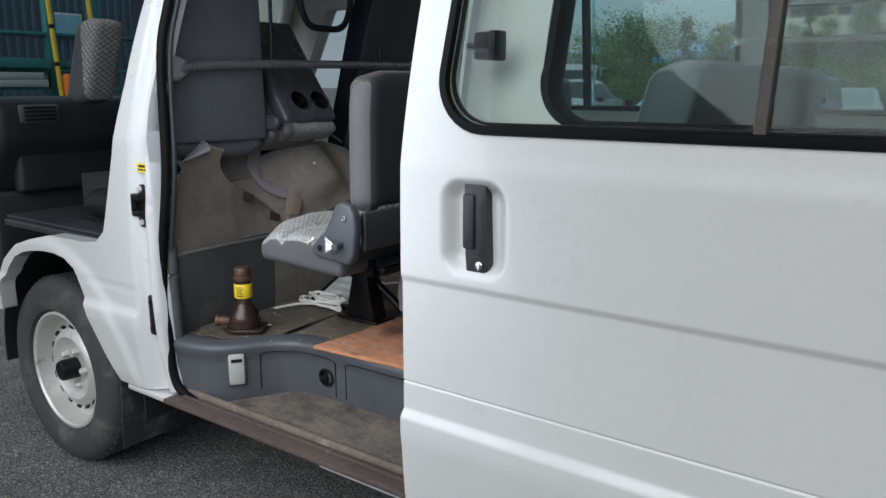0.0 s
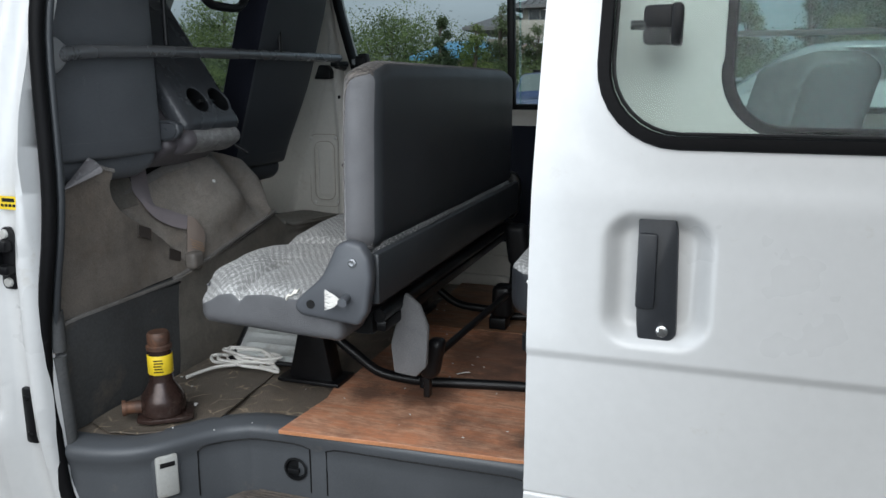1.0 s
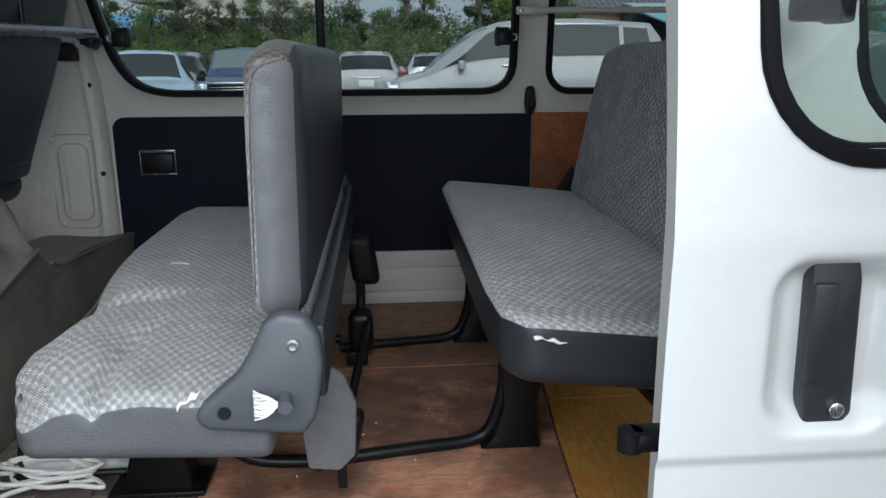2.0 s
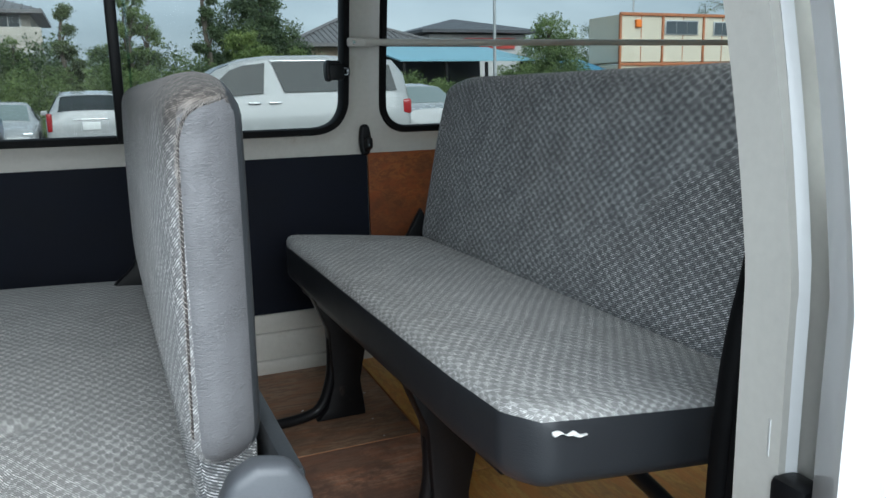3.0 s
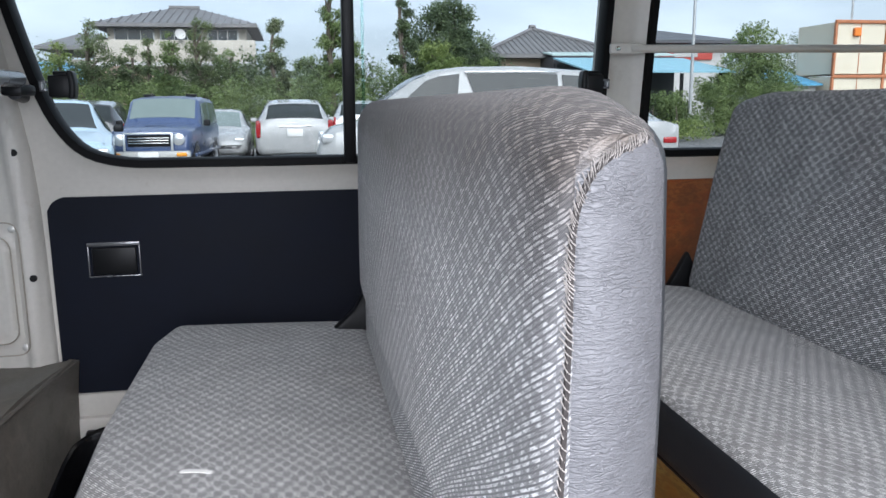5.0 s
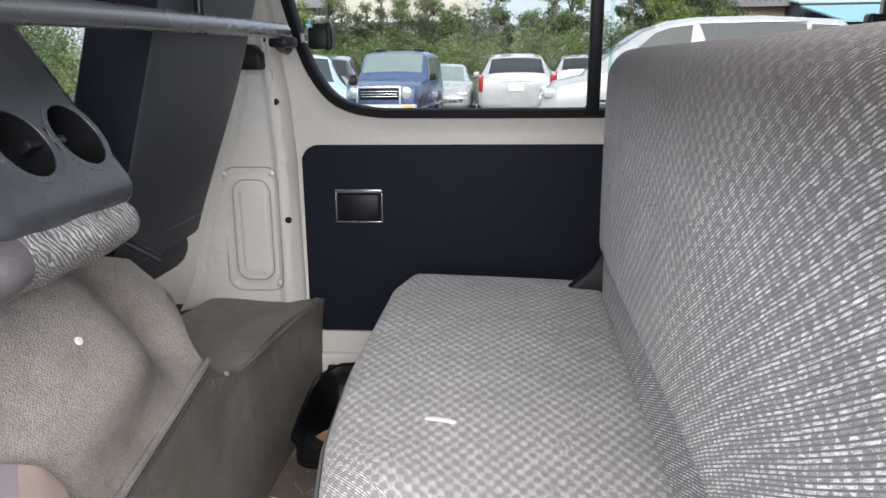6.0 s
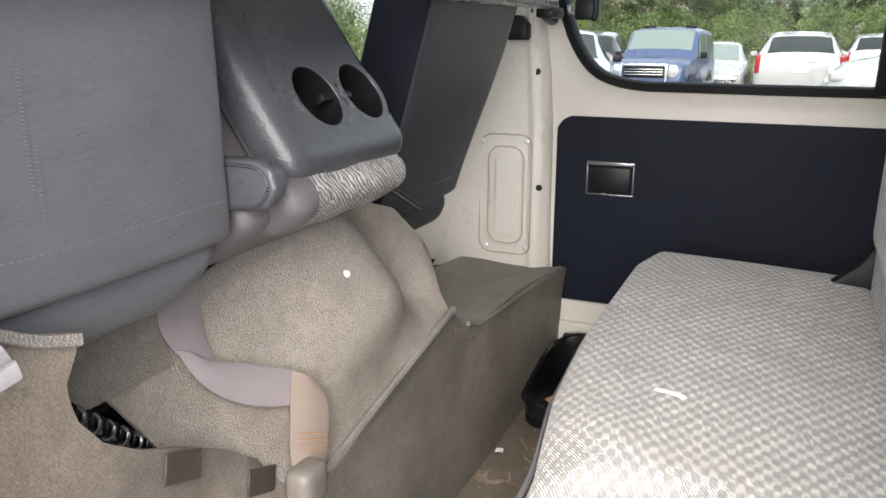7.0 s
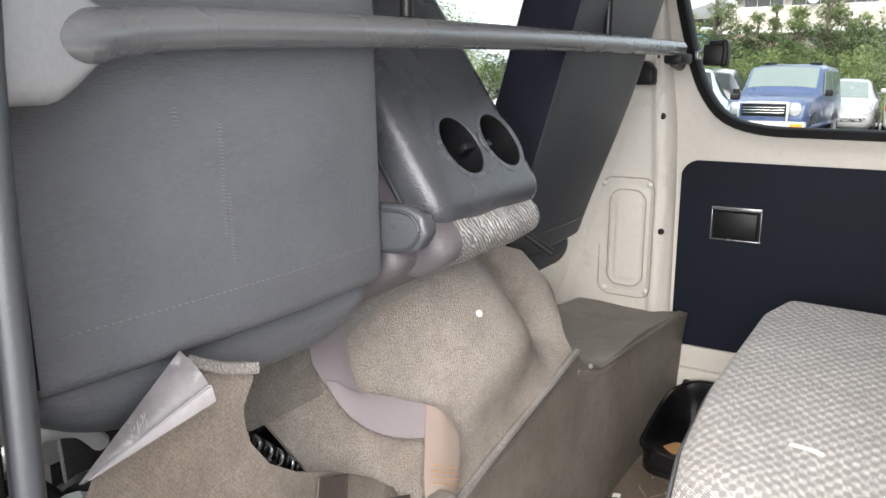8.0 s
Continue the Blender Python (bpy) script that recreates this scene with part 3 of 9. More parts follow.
def spline(points, per=6):
    pts = [Vector(p) for p in points]
    pts = [2 * pts[0] - pts[1]] + pts + [2 * pts[-1] - pts[-2]]
    out = []
    for a, b, c, d in zip(pts, pts[1:], pts[2:], pts[3:]):
        for i in range(per):
            s = i / per
            out.append(0.5 * (2 * b + (c - a) * s + (2 * a - 5 * b + 4 * c - d) * s * s + (3 * b - a - 3 * c + d) * s ** 3))
    out.append(pts[-2])
    return out


def sweep(path, r, seg=10, flat=None, close=False, up=(0, 0, 1)):
    """A tube along a path; flat=(width, thickness) makes a band instead. r may be a list."""
    path = [Vector(p) for p in path]
    bm = bmesh.new()
    rings = []
    n = len(path)
    side_old = None
    for i, p in enumerate(path):
        if close:
            d = path[(i + 1) % n] - path[i - 1]
        else:
            d = path[min(i + 1, n - 1)] - path[max(i - 1, 0)]
        d.normalize()
        side = d.cross(Vector(up))
        if side.length < 0.05:
            side = side_old if side_old is not None else d.cross(Vector((1, 0, 0)))
        side = (side - d * side.dot(d)).normalized()
        side_old = side
        top = side.cross(d).normalized()
        rr = r[i] if isinstance(r, (list, tuple)) else r
        ring = []
        for k in range(seg):
            a = 2 * math.pi * k / seg
            if flat:
                ca, sa = math.cos(a), math.sin(a)
                u = flat[0] / 2 * math.copysign(abs(ca) ** 0.35, ca)
                v = flat[1] / 2 * math.copysign(abs(sa) ** 0.6, sa)
            else:
                u, v = rr * math.cos(a), rr * math.sin(a)
            ring.append(bm.verts.new(p + side * u + top * v))
        rings.append(ring)
    pairs = list(zip(rings, rings[1:])) + ([(rings[-1], rings[0])] if close else [])
    for a, b in pairs:
        for k in range(seg):
            bm.faces.new((a[k], a[(k + 1) % seg], b[(k + 1) % seg], b[k]))
    if not close:
        bm.faces.new(rings[0][::-1])
        bm.faces.new(rings[-1])
    bmesh.ops.recalc_face_normals(bm, faces=bm.faces)
    return bm


def prism(pts, axis, a, b, bevel=0.0, seg=2):
    """A polygon in the two other axes, drawn out along one axis from a to b."""
    bm = bmesh.new()
    def at(p, q):
        v = list(p)
        v.insert(axis, q)
        return bm.verts.new(v)
    lo, hi = [at(p, a) for p in pts], [at(p, b) for p in pts]
    n = len(pts)
    bm.faces.new(lo)
    bm.faces.new(hi[::-1])
    for i in range(n):
        bm.faces.new((lo[i], hi[i], hi[(i + 1) % n], lo[(i + 1) % n]))
    bmesh.ops.recalc_face_normals(bm, faces=bm.faces)
    if bevel:
        bmesh.ops.bevel(bm, geom=bm.edges[:], offset=bevel, segments=seg, profile=0.5, affect="EDGES")
    return bm


def lathe(profile, centre, axis=(0, 0, 1), seg=32):
    """A profile of (radius, height) turned about an axis through centre."""
    bm = bmesh.new()
    q = Vector(axis).to_track_quat("Z", "Y").to_matrix().to_4x4()
    m = Matrix.Translation(centre) @ q
    rings = []
    for r, h in profile:
        rings.append([bm.verts.new(m @ Vector((r * math.cos(2 * math.pi * k / seg), r * math.sin(2 * math.pi * k / seg), h))) for k in range(seg)] if r > 1e-6 else [bm.verts.new(m @ Vector((0, 0, h)))])
    for a, b in zip(rings, rings[1:]):
        for k in range(seg):
            if len(a) == 1 and len(b) == 1:
                continue
            if len(a) == 1:
                bm.faces.new((a[0], b[k], b[(k + 1) % seg]))
            elif len(b) == 1:
                bm.faces.new((a[k], b[0], a[(k + 1) % seg]))
            else:
                bm.faces.new((a[k], b[k], b[(k + 1) % seg], a[(k + 1) % seg]))
    bmesh.ops.recalc_face_normals(bm, faces=bm.faces)
    return bm


def axis_marks(h, r, inner, round_steps=4):
    """Marks from -h to h, close together where the edge is rounded by r."""
    arc = [h - r + r * math.sin(math.pi / 2 * i / round_steps) for i in range(round_steps + 1)]
    flat = [-(h - r) + 2 * (h - r) * i / inner for i in range(1, inner)]
    return [-v for v in reversed(arc)] + flat + arc


def cushion(centre, half, r, cells=(10, 10, 4), shape=None, paint=None):
    """A box with rounded edges, as a fine net: shape(v) moves its points (about the centre), paint(centre, normal) picks the material."""
    bm = bmesh.new()
    uv = bm.loops.layers.uv.verify()
    hx = [Vector(half)[i] for i in range(3)]
    marks = [axis_marks(hx[i], min(r, hx[i] * 0.98), cells[i]) for i in range(3)]
    cache = {}
    def corner(p):
        key = tuple(round(c, 6) for c in p)
        if key not in cache:
            q = Vector(p)
            c = Vector([max(-(hx[i] - min(r, hx[i] * 0.98)), min(hx[i] - min(r, hx[i] * 0.98), q[i])) for i in range(3)])
            d = q - c
            cache[key] = bm.verts.new(c + d.normalized() * min(r, d.length) if d.length > 1e-9 else q)
        return cache[key]
    for ax in range(3):
        a, b = [i for i in range(3) if i != ax]
        for sgn in (-1, 1):
            for u0, u1 in zip(marks[a], marks[a][1:]):
                for v0, v1 in zip(marks[b], marks[b][1:]):
                    quad = []
                    for u, v in ((u0, v0), (u1, v0), (u1, v1), (u0, v1)):
                        p = [0, 0, 0]
                        p[ax], p[a], p[b] = sgn * hx[ax], u, v
                        quad.append((corner(p), (u, v)))
                    vs = [q[0] for q in quad]
                    if len(set(vs)) < 4:
                        continue
                    try:
                        f = bm.faces.new(vs)
                    except ValueError:
                        continue
                    for l, q in zip(f.loops, quad):
                        l[uv].uv = q[1]
    bmesh.ops.recalc_face_normals(bm, faces=bm.faces)
    bm.normal_update()
    if paint:
        for f in bm.faces:
            f.material_index = paint(f.calc_center_median(), f.normal)
    for v in bm.verts:
        co = Vector(v.co)
        v.co = Vector(centre) + (shape(co) if shape else co)
    return bm


def thicken(bm, other_side):
    """Gives an open surface a second side and a rim."""
    faces, rim = bm.faces[:], [e for e in bm.edges if len(e.link_faces) == 1]
    twin = {v: bm.verts.new(other_side(v)) for v in bm.verts[:]}
    uv = bm.loops.layers.uv.active
    for f in faces:
        g = bm.faces.new([twin[v] for v in reversed(f.verts)])
        g.material_index = f.material_index
        if uv:
            marks = {l.vert: l[uv].uv.copy() for l in f.loops}
            for l, v in zip(g.loops, reversed(f.verts)):
                l[uv].uv = marks[v]
    for e in rim:
        a, b = e.verts
        bm.faces.new((b, a, twin[a], twin[b]))
    bmesh.ops.recalc_face_normals(bm, faces=bm.faces)


def sheet(fn, nu, nv, thick=0.003, uvscale=None):
    """A bent sheet: fn(u, v) for u, v from 0 to 1, given a thickness."""
    bm = bmesh.new()
    uv = bm.loops.layers.uv.verify()
    grid = [[bm.verts.new(fn(i / nu, j / nv)) for j in range(nv + 1)] for i in range(nu + 1)]
    su = sum((grid[i + 1][nv // 2].co - grid[i][nv // 2].co).length for i in range(nu))
    sv = sum((grid[nu // 2][j + 1].co - grid[nu // 2][j].co).length for j in range(nv))
    for i in range(nu):
        for j in range(nv):
            f = bm.faces.new((grid[i][j], grid[i + 1][j], grid[i + 1][j + 1], grid[i][j + 1]))
            for l, (a, b) in zip(f.loops, ((i, j), (i + 1, j), (i + 1, j + 1), (i, j + 1))):
                l[uv].uv = (a / nu * su, b / nv * sv)
    bm.normal_update()
    if thick:
        thicken(bm, lambda v: v.co - v.normal * thick)
    return bm


def smooth01(a, b, x):
    s = max(0.0, min(1.0, (x - a) / (b - a)))
    return s * s * (3 - 2 * s)


def lerp_table(table, x):
    for (a, va), (b, vb) in zip(table, table[1:]):
        if x <= b:
            return va + (vb - va) * max(0.0, (x - a) / (b - a))
    return table[-1][1]


def round_box_sdf(x, z, x0, x1, z0, z1, r):
    dx, dz = abs(x - (x0 + x1) / 2) - (x1 - x0) / 2 + r, abs(z - (z0 + z1) / 2) - (z1 - z0) / 2 + r
    return math.hypot(max(dx, 0), max(dz, 0)) + min(max(dx, dz), 0) - r


def poly_sdf(pts, x, z):
    d, inside = 1e9, False
    for (ax, az), (bx, bz) in zip(pts, pts[1:] + pts[:1]):
        ex, ez, wx, wz = bx - ax, bz - az, x - ax, z - az
        k = max(0, min(1, (wx * ex + wz * ez) / (ex * ex + ez * ez)))
        d = min(d, math.hypot(wx - ex * k, wz - ez * k))
        if (az > z) != (bz > z) and x < (bx - ax) * (z - az) / (bz - az) + ax:
            inside = not inside
    return -d if inside else d


def skin(xs, zs, yfn, outside, thick):
    """A panel over x and z at y = yfn(x, z), cut away where outside(x, z) > 0, its cut edges drawn onto the outline, then thickened."""
    bm = bmesh.new()
    grid = {}
    keep = {}
    for i in range(len(xs) - 1):
        for k in range(len(zs) - 1):
            keep[i, k] = outside((xs[i] + xs[i + 1]) / 2, (zs[k] + zs[k + 1]) / 2) <= 0
    touched = {}
    for (i, k), ok in keep.items():
        for a, b in ((i, k), (i + 1, k), (i + 1, k + 1), (i, k + 1)):
            touched.setdefault((a, b), set()).add(ok)
    def vert(i, k):
        if (i, k) not in grid:
            x, z = xs[i], zs[k]
            if touched[i, k] == {True, False}:
                for _ in range(3):
                    d = outside(x, z)
                    gx = (outside(x + 1e-4, z) - outside(x - 1e-4, z)) / 2e-4
                    gz = (outside(x, z + 1e-4) - outside(x, z - 1e-4)) / 2e-4
                    g = gx * gx + gz * gz
                    if g < 0.2:
                        break
                    x, z = x - d * gx / g, z - d * gz / g
            grid[i, k] = bm.verts.new((x, yfn(x, z), z))
        return grid[i, k]
    for (i, k), ok in keep.items():
        if ok:
            f = bm.faces.new((vert(i, k), vert(i + 1, k), vert(i + 1, k + 1), vert(i, k + 1)))
    bmesh.ops.remove_doubles(bm, verts=bm.verts, dist=1e-5)
    bm.normal_update()
    if thick:
        thicken(bm, lambda v: v.co + Vector((0, thick, 0)))
    return bm


def pane_skin(xs, zs, yfn, outside):
    """A glass pane 4 mm thick; its second side takes the second material."""
    bm = skin(xs, zs, yfn, outside, 0.004)
    bm.normal_update()
    for f in bm.faces:
        f.material_index = 0 if f.normal.y < -0.5 else 1
    return bm


def steps(a, b, d):
    n = max(1, round(abs(b - a) / d))
    return [a + (b - a) * i / n for i in range(n + 1)]


def outline_rounded(x0, x1, z0, z1, r, n=8, slant=0.0):
    """Points round a rounded rectangle; slant leans its low-x side outwards with height."""
    pts = []
    for cx, cz, a0 in ((x1 - r, z0 + r, -90), (x1 - r, z1 - r, 0), (x0 + r, z1 - r, 90), (x0 + r, z0 + r, 180)):
        for i in range(n + 1):
            a = radians(a0 + 90 * i / n)
            pts.append((cx + r * math.cos(a), cz + r * math.sin(a)))
    return [(x + slant * (z - z0) * (1 if x < (x0 + x1) / 2 else 0), z) for x, z in pts]


# ---- the van ----
def tuck(z):
    """How far the side leans inwards with height."""
    up, low = max(0.0, z - 1.13), max(0.0, 0.60 - z)
    return 0.13 * up + 0.25 * up * up + 0.14 * low


LEFT, RIGHT = 0.075, 1.63
van = thing("van", (-0.9, 0.85, 0.0), "white panel van parked with its sliding door open", "van")


def pressed(x, z, crease=0.917):
    """The pressed lines along the lower side."""
    y = 0.005 * smooth01(crease + 0.008, crease - 0.008, z)
    y += 0.004 * max(0.0, 1 - abs(z - 0.709) / 0.0028)
    return y - 0.012 * smooth01(0.655, 0.632, z)


# sliding door, drawn back along the side
HOLE = (-0.742, 0.27, 1.200, 1.70, 0.095)
RECESS = (-0.730, -0.596, 0.941, 1.114, 0.04)


def door_y(x, z):
    d = round_box_sdf(x, z, *RECESS)
    return tuck(z) + pressed(x, z) + 0.027 * smooth01(0.004, -0.026, d) - 0.0035 * smooth01(0.05, 0.0, abs(round_box_sdf(x, z, *HOLE)))


def door_edge(x, z):
    front = -0.826 - 0.006 * smooth01(0.6, 0.45, z) + 0.006 * smooth01(0.95, 1.45, z)
    return max(-round_box_sdf(x, z, *HOLE), front - x)


door_xs = sorted(set(steps(-0.85, -0.76, 0.010) + steps(-0.76, -0.57, 0.005) + steps(-0.57, 0.32, 0.018)))
door_zs = sorted(set(steps(0.44, 0.62, 0.02) + steps(0.62, 0.665, 0.003) + steps(0.665, 0.70, 0.012) + steps(0.70, 0.718, 0.0014) + steps(0.718, 0.90, 0.014) + steps(0.90, 0.934, 0.002) + steps(0.934, 1.12, 0.005) + steps(1.12, 1.78, 0.012)))
door_bm = skin(door_xs, door_zs, door_y, door_edge, 0.045)
for v in door_bm.verts:
    if v.co.x < -0.79 and v.co.y > door_y(v.co.x, v.co.z) + 0.02:
        v.co.x += 0.030
door = part("sliding_door", door_bm, PAINT, van, "white sliding side door slid open, rust chips on its edge", sharp=60)


def ring(pts, yfn, band, up=(0, 1, 0)):
    return sweep([(x, yfn(x, z), z) for x, z in pts], 0.01, seg=12, flat=band, close=True, up=up)


door_rim = outline_rounded(*HOLE)
part("window_seal", ring(door_rim, lambda x, z: tuck(z) - 0.002, (0.017, 0.016)), RUBBER, door, "black rubber window seal")
part("inner_seal", ring(outline_rounded(HOLE[0] + 0.010, HOLE[1] - 0.010, HOLE[2] + 0.010, HOLE[3] - 0.010, 0.087), lambda x, z: tuck(z) + 0.012, (0.005, 0.010)), BLACK, door)
glass_grid = (steps(HOLE[0], HOLE[1], 0.04), steps(HOLE[2], HOLE[3], 0.04))
pane = part("window_pane", pane_skin(*glass_grid, lambda x, z: tuck(z) + 0.014, lambda x, z: round_box_sdf(x, z, *HOLE)), (PANE_TINT, CLEAR_BACK), door, "green-tinted door glass")
pane.visible_shadow = False
part("window_divider", turned(box(-0.208, -0.190, tuck(1.2) - 0.002, tuck(1.2) + 0.024, 1.19, 1.70, 0.004), Matrix.Translation((0, tuck(1.2), 1.2)) @ Matrix.Rotation(-0.20, 4, "X") @ Matrix.Translation((0, -tuck(1.2), -1.2))), DIVIDER, door, "weathered brown rubber divider")
part("window_latch", join(box(-0.700, -0.660, 0.052, 0.085, 1.318, 1.366, 0.006), box(-0.667, -0.652, 0.048, 0.088, 1.316, 1.368, 0.005), rod((-0.715, 0.06, 1.342), (-0.695, 0.06, 1.342), 0.006)), BLACK, door, "black sliding-window latch")
hz0, hz1 = 0.945, 1.109
handle = part("door_handle", turned(prism([(-0.689, hz1), (-0.644, hz1), (-0.640, 1.09), (-0.635, hz0 + 0.012), (-0.644, hz0), (-0.683, hz0), (-0.686, hz0 + 0.03)], 1, 0.010, 0.034, 0.004), Matrix()), HANDLE_BLACK, door, "black upright door handle with keyhole")
part("lever", box(-0.688, -0.664, 0.004, 0.013, 0.990, 1.088, 0.004), HANDLE_BLACK, handle)
part("keyhole", join(lathe([(0.0075, 0), (0.0075, 0.004), (0.006, 0.005), (0.0, 0.005)], (-0.653, 0.010, 0.962), (0, -1, 0), 20), box(-0.6545, -0.6515, 0.0042, 0.0048, 0.957, 0.967)), CHROME, handle, "bright metal key barrel")

# left side: pillar between the front door opening and the sliding door opening, with the wheel arch
FENDER = [(-1.745, 0.412), (-1.771, 0.50), (-1.780, 0.75), (-1.778, 0.90), (-1.768, 1.12), (-1.766, 1.35), (-1.748, 1.55), (-1.725, 1.76), (-1.80, 1.76), (-1.831, 1.493), (-1.864, 1.279), (-1.915, 1.09), (-1.975, 0.918),
          (-1.995, 0.865), (-2.038, 0.832), (-2.11, 0.822), (-2.311, 0.818), (-2.42, 0.795), (-2.54, 0.762), (-2.63, 0.70), (-2.68, 0.61), (-2.70, 0.52), (-2.665, 0.52), (-2.635, 0.62), (-2.595, 0.672), (-2.539, 0.721),
          (-2.48, 0.745), (-2.419, 0.758), (-2.35, 0.766), (-2.274, 0.768), (-2.215, 0.760), (-2.164, 0.735), (-2.125, 0.675), (-2.081, 0.581), (-2.03, 0.485), (-1.985, 0.412)]


def fender_y(x, z):
    y = LEFT + tuck(z) + (pressed(x, z, -1) if x < -1.85 else 0)
    edge = lerp_table([(0.4, -1.83), (0.75, -1.845), (0.92, -1.845), (1.3, -1.80), (1.8, -1.75)], z)
    y += 0.026 * smooth01(edge - 0.008, edge + 0.012, x) - 0.012 * smooth01(edge + 0.03, edge + 0.045, x) + 0.02 * smooth01(edge + 0.05, edge + 0.07, x)
    arch = math.hypot(x + 2.34, z - 0.345)
    return y - 0.010 * smooth01(0.475, 0.435, arch) * smooth01(0.36, 0.46, z)


part("front_pillar", skin(steps(-2.71, -1.66, 0.010), steps(0.40, 1.77, 0.010), fender_y, lambda x, z: poly_sdf(FENDER, x, z), 0.05), PAINT, van, "white door pillar and wheel arch lip", sharp=60)
part("arch_liner", join(sheet(lambda u, v: Vector((-2.35 - 0.44 * math.cos(math.pi * (u * 1.06 - 0.03)), 0.11 + 0.42 * v, 0.335 + 0.44 * math.sin(math.pi * (u * 1.06 - 0.03)))), 24, 4, 0.006), box(-2.85, -1.85, 0.52, 0.54, 0.18, 0.80)), DARK_VOID, van, "dark wheel-arch liner")
part("cab_step", join(box(-2.72, -1.99, 0.125, 0.60, 0.80, 0.826, 0.008), box(-2.72, -2.02, 0.135, 0.60, 0.826, 0.838, 0.005)), HANDLE_BLACK, van, "black rubber mat over the wheel arch")
part("mud_flap", sheet(lambda u, v: Vector((-2.00 + 0.02 * math.sin(3 * u) - 0.02 * v, 0.09 + 0.34 * u, 0.45 - 0.27 * v + 0.012 * math.sin(math.pi * u))), 10, 8, 0.006), MUD, van, "scuffed black rubber mud flap")
striker = part("striker", prism([(-1.846, 0.905), (-1.836, 0.893), (-1.812, 0.893), (-1.802, 0.905), (-1.802, 1.000), (-1.812, 1.012), (-1.836, 1.012), (-1.846, 1.000)], 1, 0.094, 0.108, 0.004), BLACK_METAL, van, "black metal door striker with a slot")
part("striker_jaw", join(box(-1.842, -1.806, 0.074, 0.096, 0.968, 0.988, 0.004), box(-1.842, -1.806, 0.074, 0.096, 0.925, 0.942, 0.004), box(-1.842, -1.833, 0.074, 0.096, 0.93, 0.98, 0.003)), BLACK_METAL, striker)
for z in (0.908, 0.999):
    part("bolt", lathe([(0.009, 0), (0.008, 0.006), (0, 0.007)], (-1.823, 0.094, z), (0, -1, 0), 12), STEEL, striker)
part("guide_pad", join(box(-1.828, -1.800, 0.092, 0.112, 0.585, 0.70, 0.006), lathe([(0.006, 0), (0.005, 0.004), (0, 0.005)], (-1.814, 0.092, 0.605), (0, -1, 0), 12), lathe([(0.006, 0), (0.005, 0.004), (0, 0.005)], (-1.814, 0.092, 0.68), (0, -1, 0), 12)), BLACK_METAL, van)
tag = part("warning_sticker", box(-1.826, -1.782, 0.0905, 0.0925, 1.046, 1.070), YELLOW, van, "yellow warning sticker with dark print")
part("print", join(box(-1.815, -1.786, 0.0895, 0.0903, 1.060, 1.0665), *[box(-1.818 + 0.009 * i, -1.812 + 0.009 * i, 0.0895, 0.0903, 1.051, 1.056) for i in range(4)]), INK, tag)
SEAL_F = spline([(-1.725, 0.20, 1.62), (-1.735, 0.165, 1.49), (-1.742, 0.135, 1.35), (-1.742, 0.125, 1.06), (-1.775, 0.122, 0.86), (-1.790, 0.122, 0.737), (-1.785, 0.122, 0.60), (-1.765, 0.122, 0.45), (-1.70, 0.13, 0.405), (-1.60, 0.135, 0.400)], 6)
front_seal = part("door_seal", sweep(SEAL_F, 0.013, 10, up=(0, 1, 0)), RUBBER, van, "black rubber door seal")
part("seal_lip", sweep([p + Vector((0.005, 0.022, 0)) for p in SEAL_F], 0.008, 10, up=(0, 1, 0)), DARK_VINYL, front_seal, "dusty grey inner lip")
JAMB = [(p.x, p.y) for p in spline([(0.40, -0.692, 0), (0.80, -0.688, 0), (0.92, -0.684, 0), (1.02, -0.673, 0), (1.11, -0.652, 0), (1.21, -0.640, 0), (1.33, -0.650, 0), (1.50, -0.662, 0), (1.75, -0.690, 0)], 4)]


def jamb(u, z):
    """The door jamb, from the seal (u = 0) out to the side."""
    return Vector((lerp_table(JAMB, z) * (1 - u) - 0.770 * u, 0.245 - 0.150 * u + tuck(z) * 0.9, z))


part("door_jamb", sheet(lambda u, v: jamb(u, 0.42 + 1.28 * v), 10, 30, 0.01), PAINT, van, "white door jamb with scuffs", sharp=60)
jamb_sticker = part("jamb_sticker", sheet(lambda u, v: jamb(0.70 + 0.28 * u, 0.972 + 0.034 * v) + Vector((-0.0120, 0.0072, 0)), 4, 3, 0.001), WHITE_LABEL, van, "white data sticker with grey print")
for k in range(4):
    part("print", sheet(lambda u, v: jamb(0.73 + (0.20 - 0.03 * (k % 2)) * u, 0.977 + 0.0068 * k + 0.003 * v) + Vector((-0.0134, 0.0080, 0)), 4, 1, 0.0006), INK, jamb_sticker)
SEAL_R = [jamb(0, z) + Vector((-0.016, -0.010, 0)) for z in steps(1.66, 0.57, 0.03)]
rear_seal = part("rear_seal", sweep(SEAL_R, 0.016, 12, up=(1, 0, 0)), RUBBER, van, "black rubber door seal")
part("seal_lip", sweep([p + Vector((-0.002, -0.016, 0)) for p in SEAL_R], 0.007, 8, up=(1, 0, 0)), RUBBER, rear_seal)

# left side behind the opening, with its window
QUARTER = (-0.60, 1.36, 1.20, 1.66, 0.085)


def quarter_cut(x, z):
    front = -0.778
    return max(-round_box_sdf(x, z, *QUARTER), front - x)


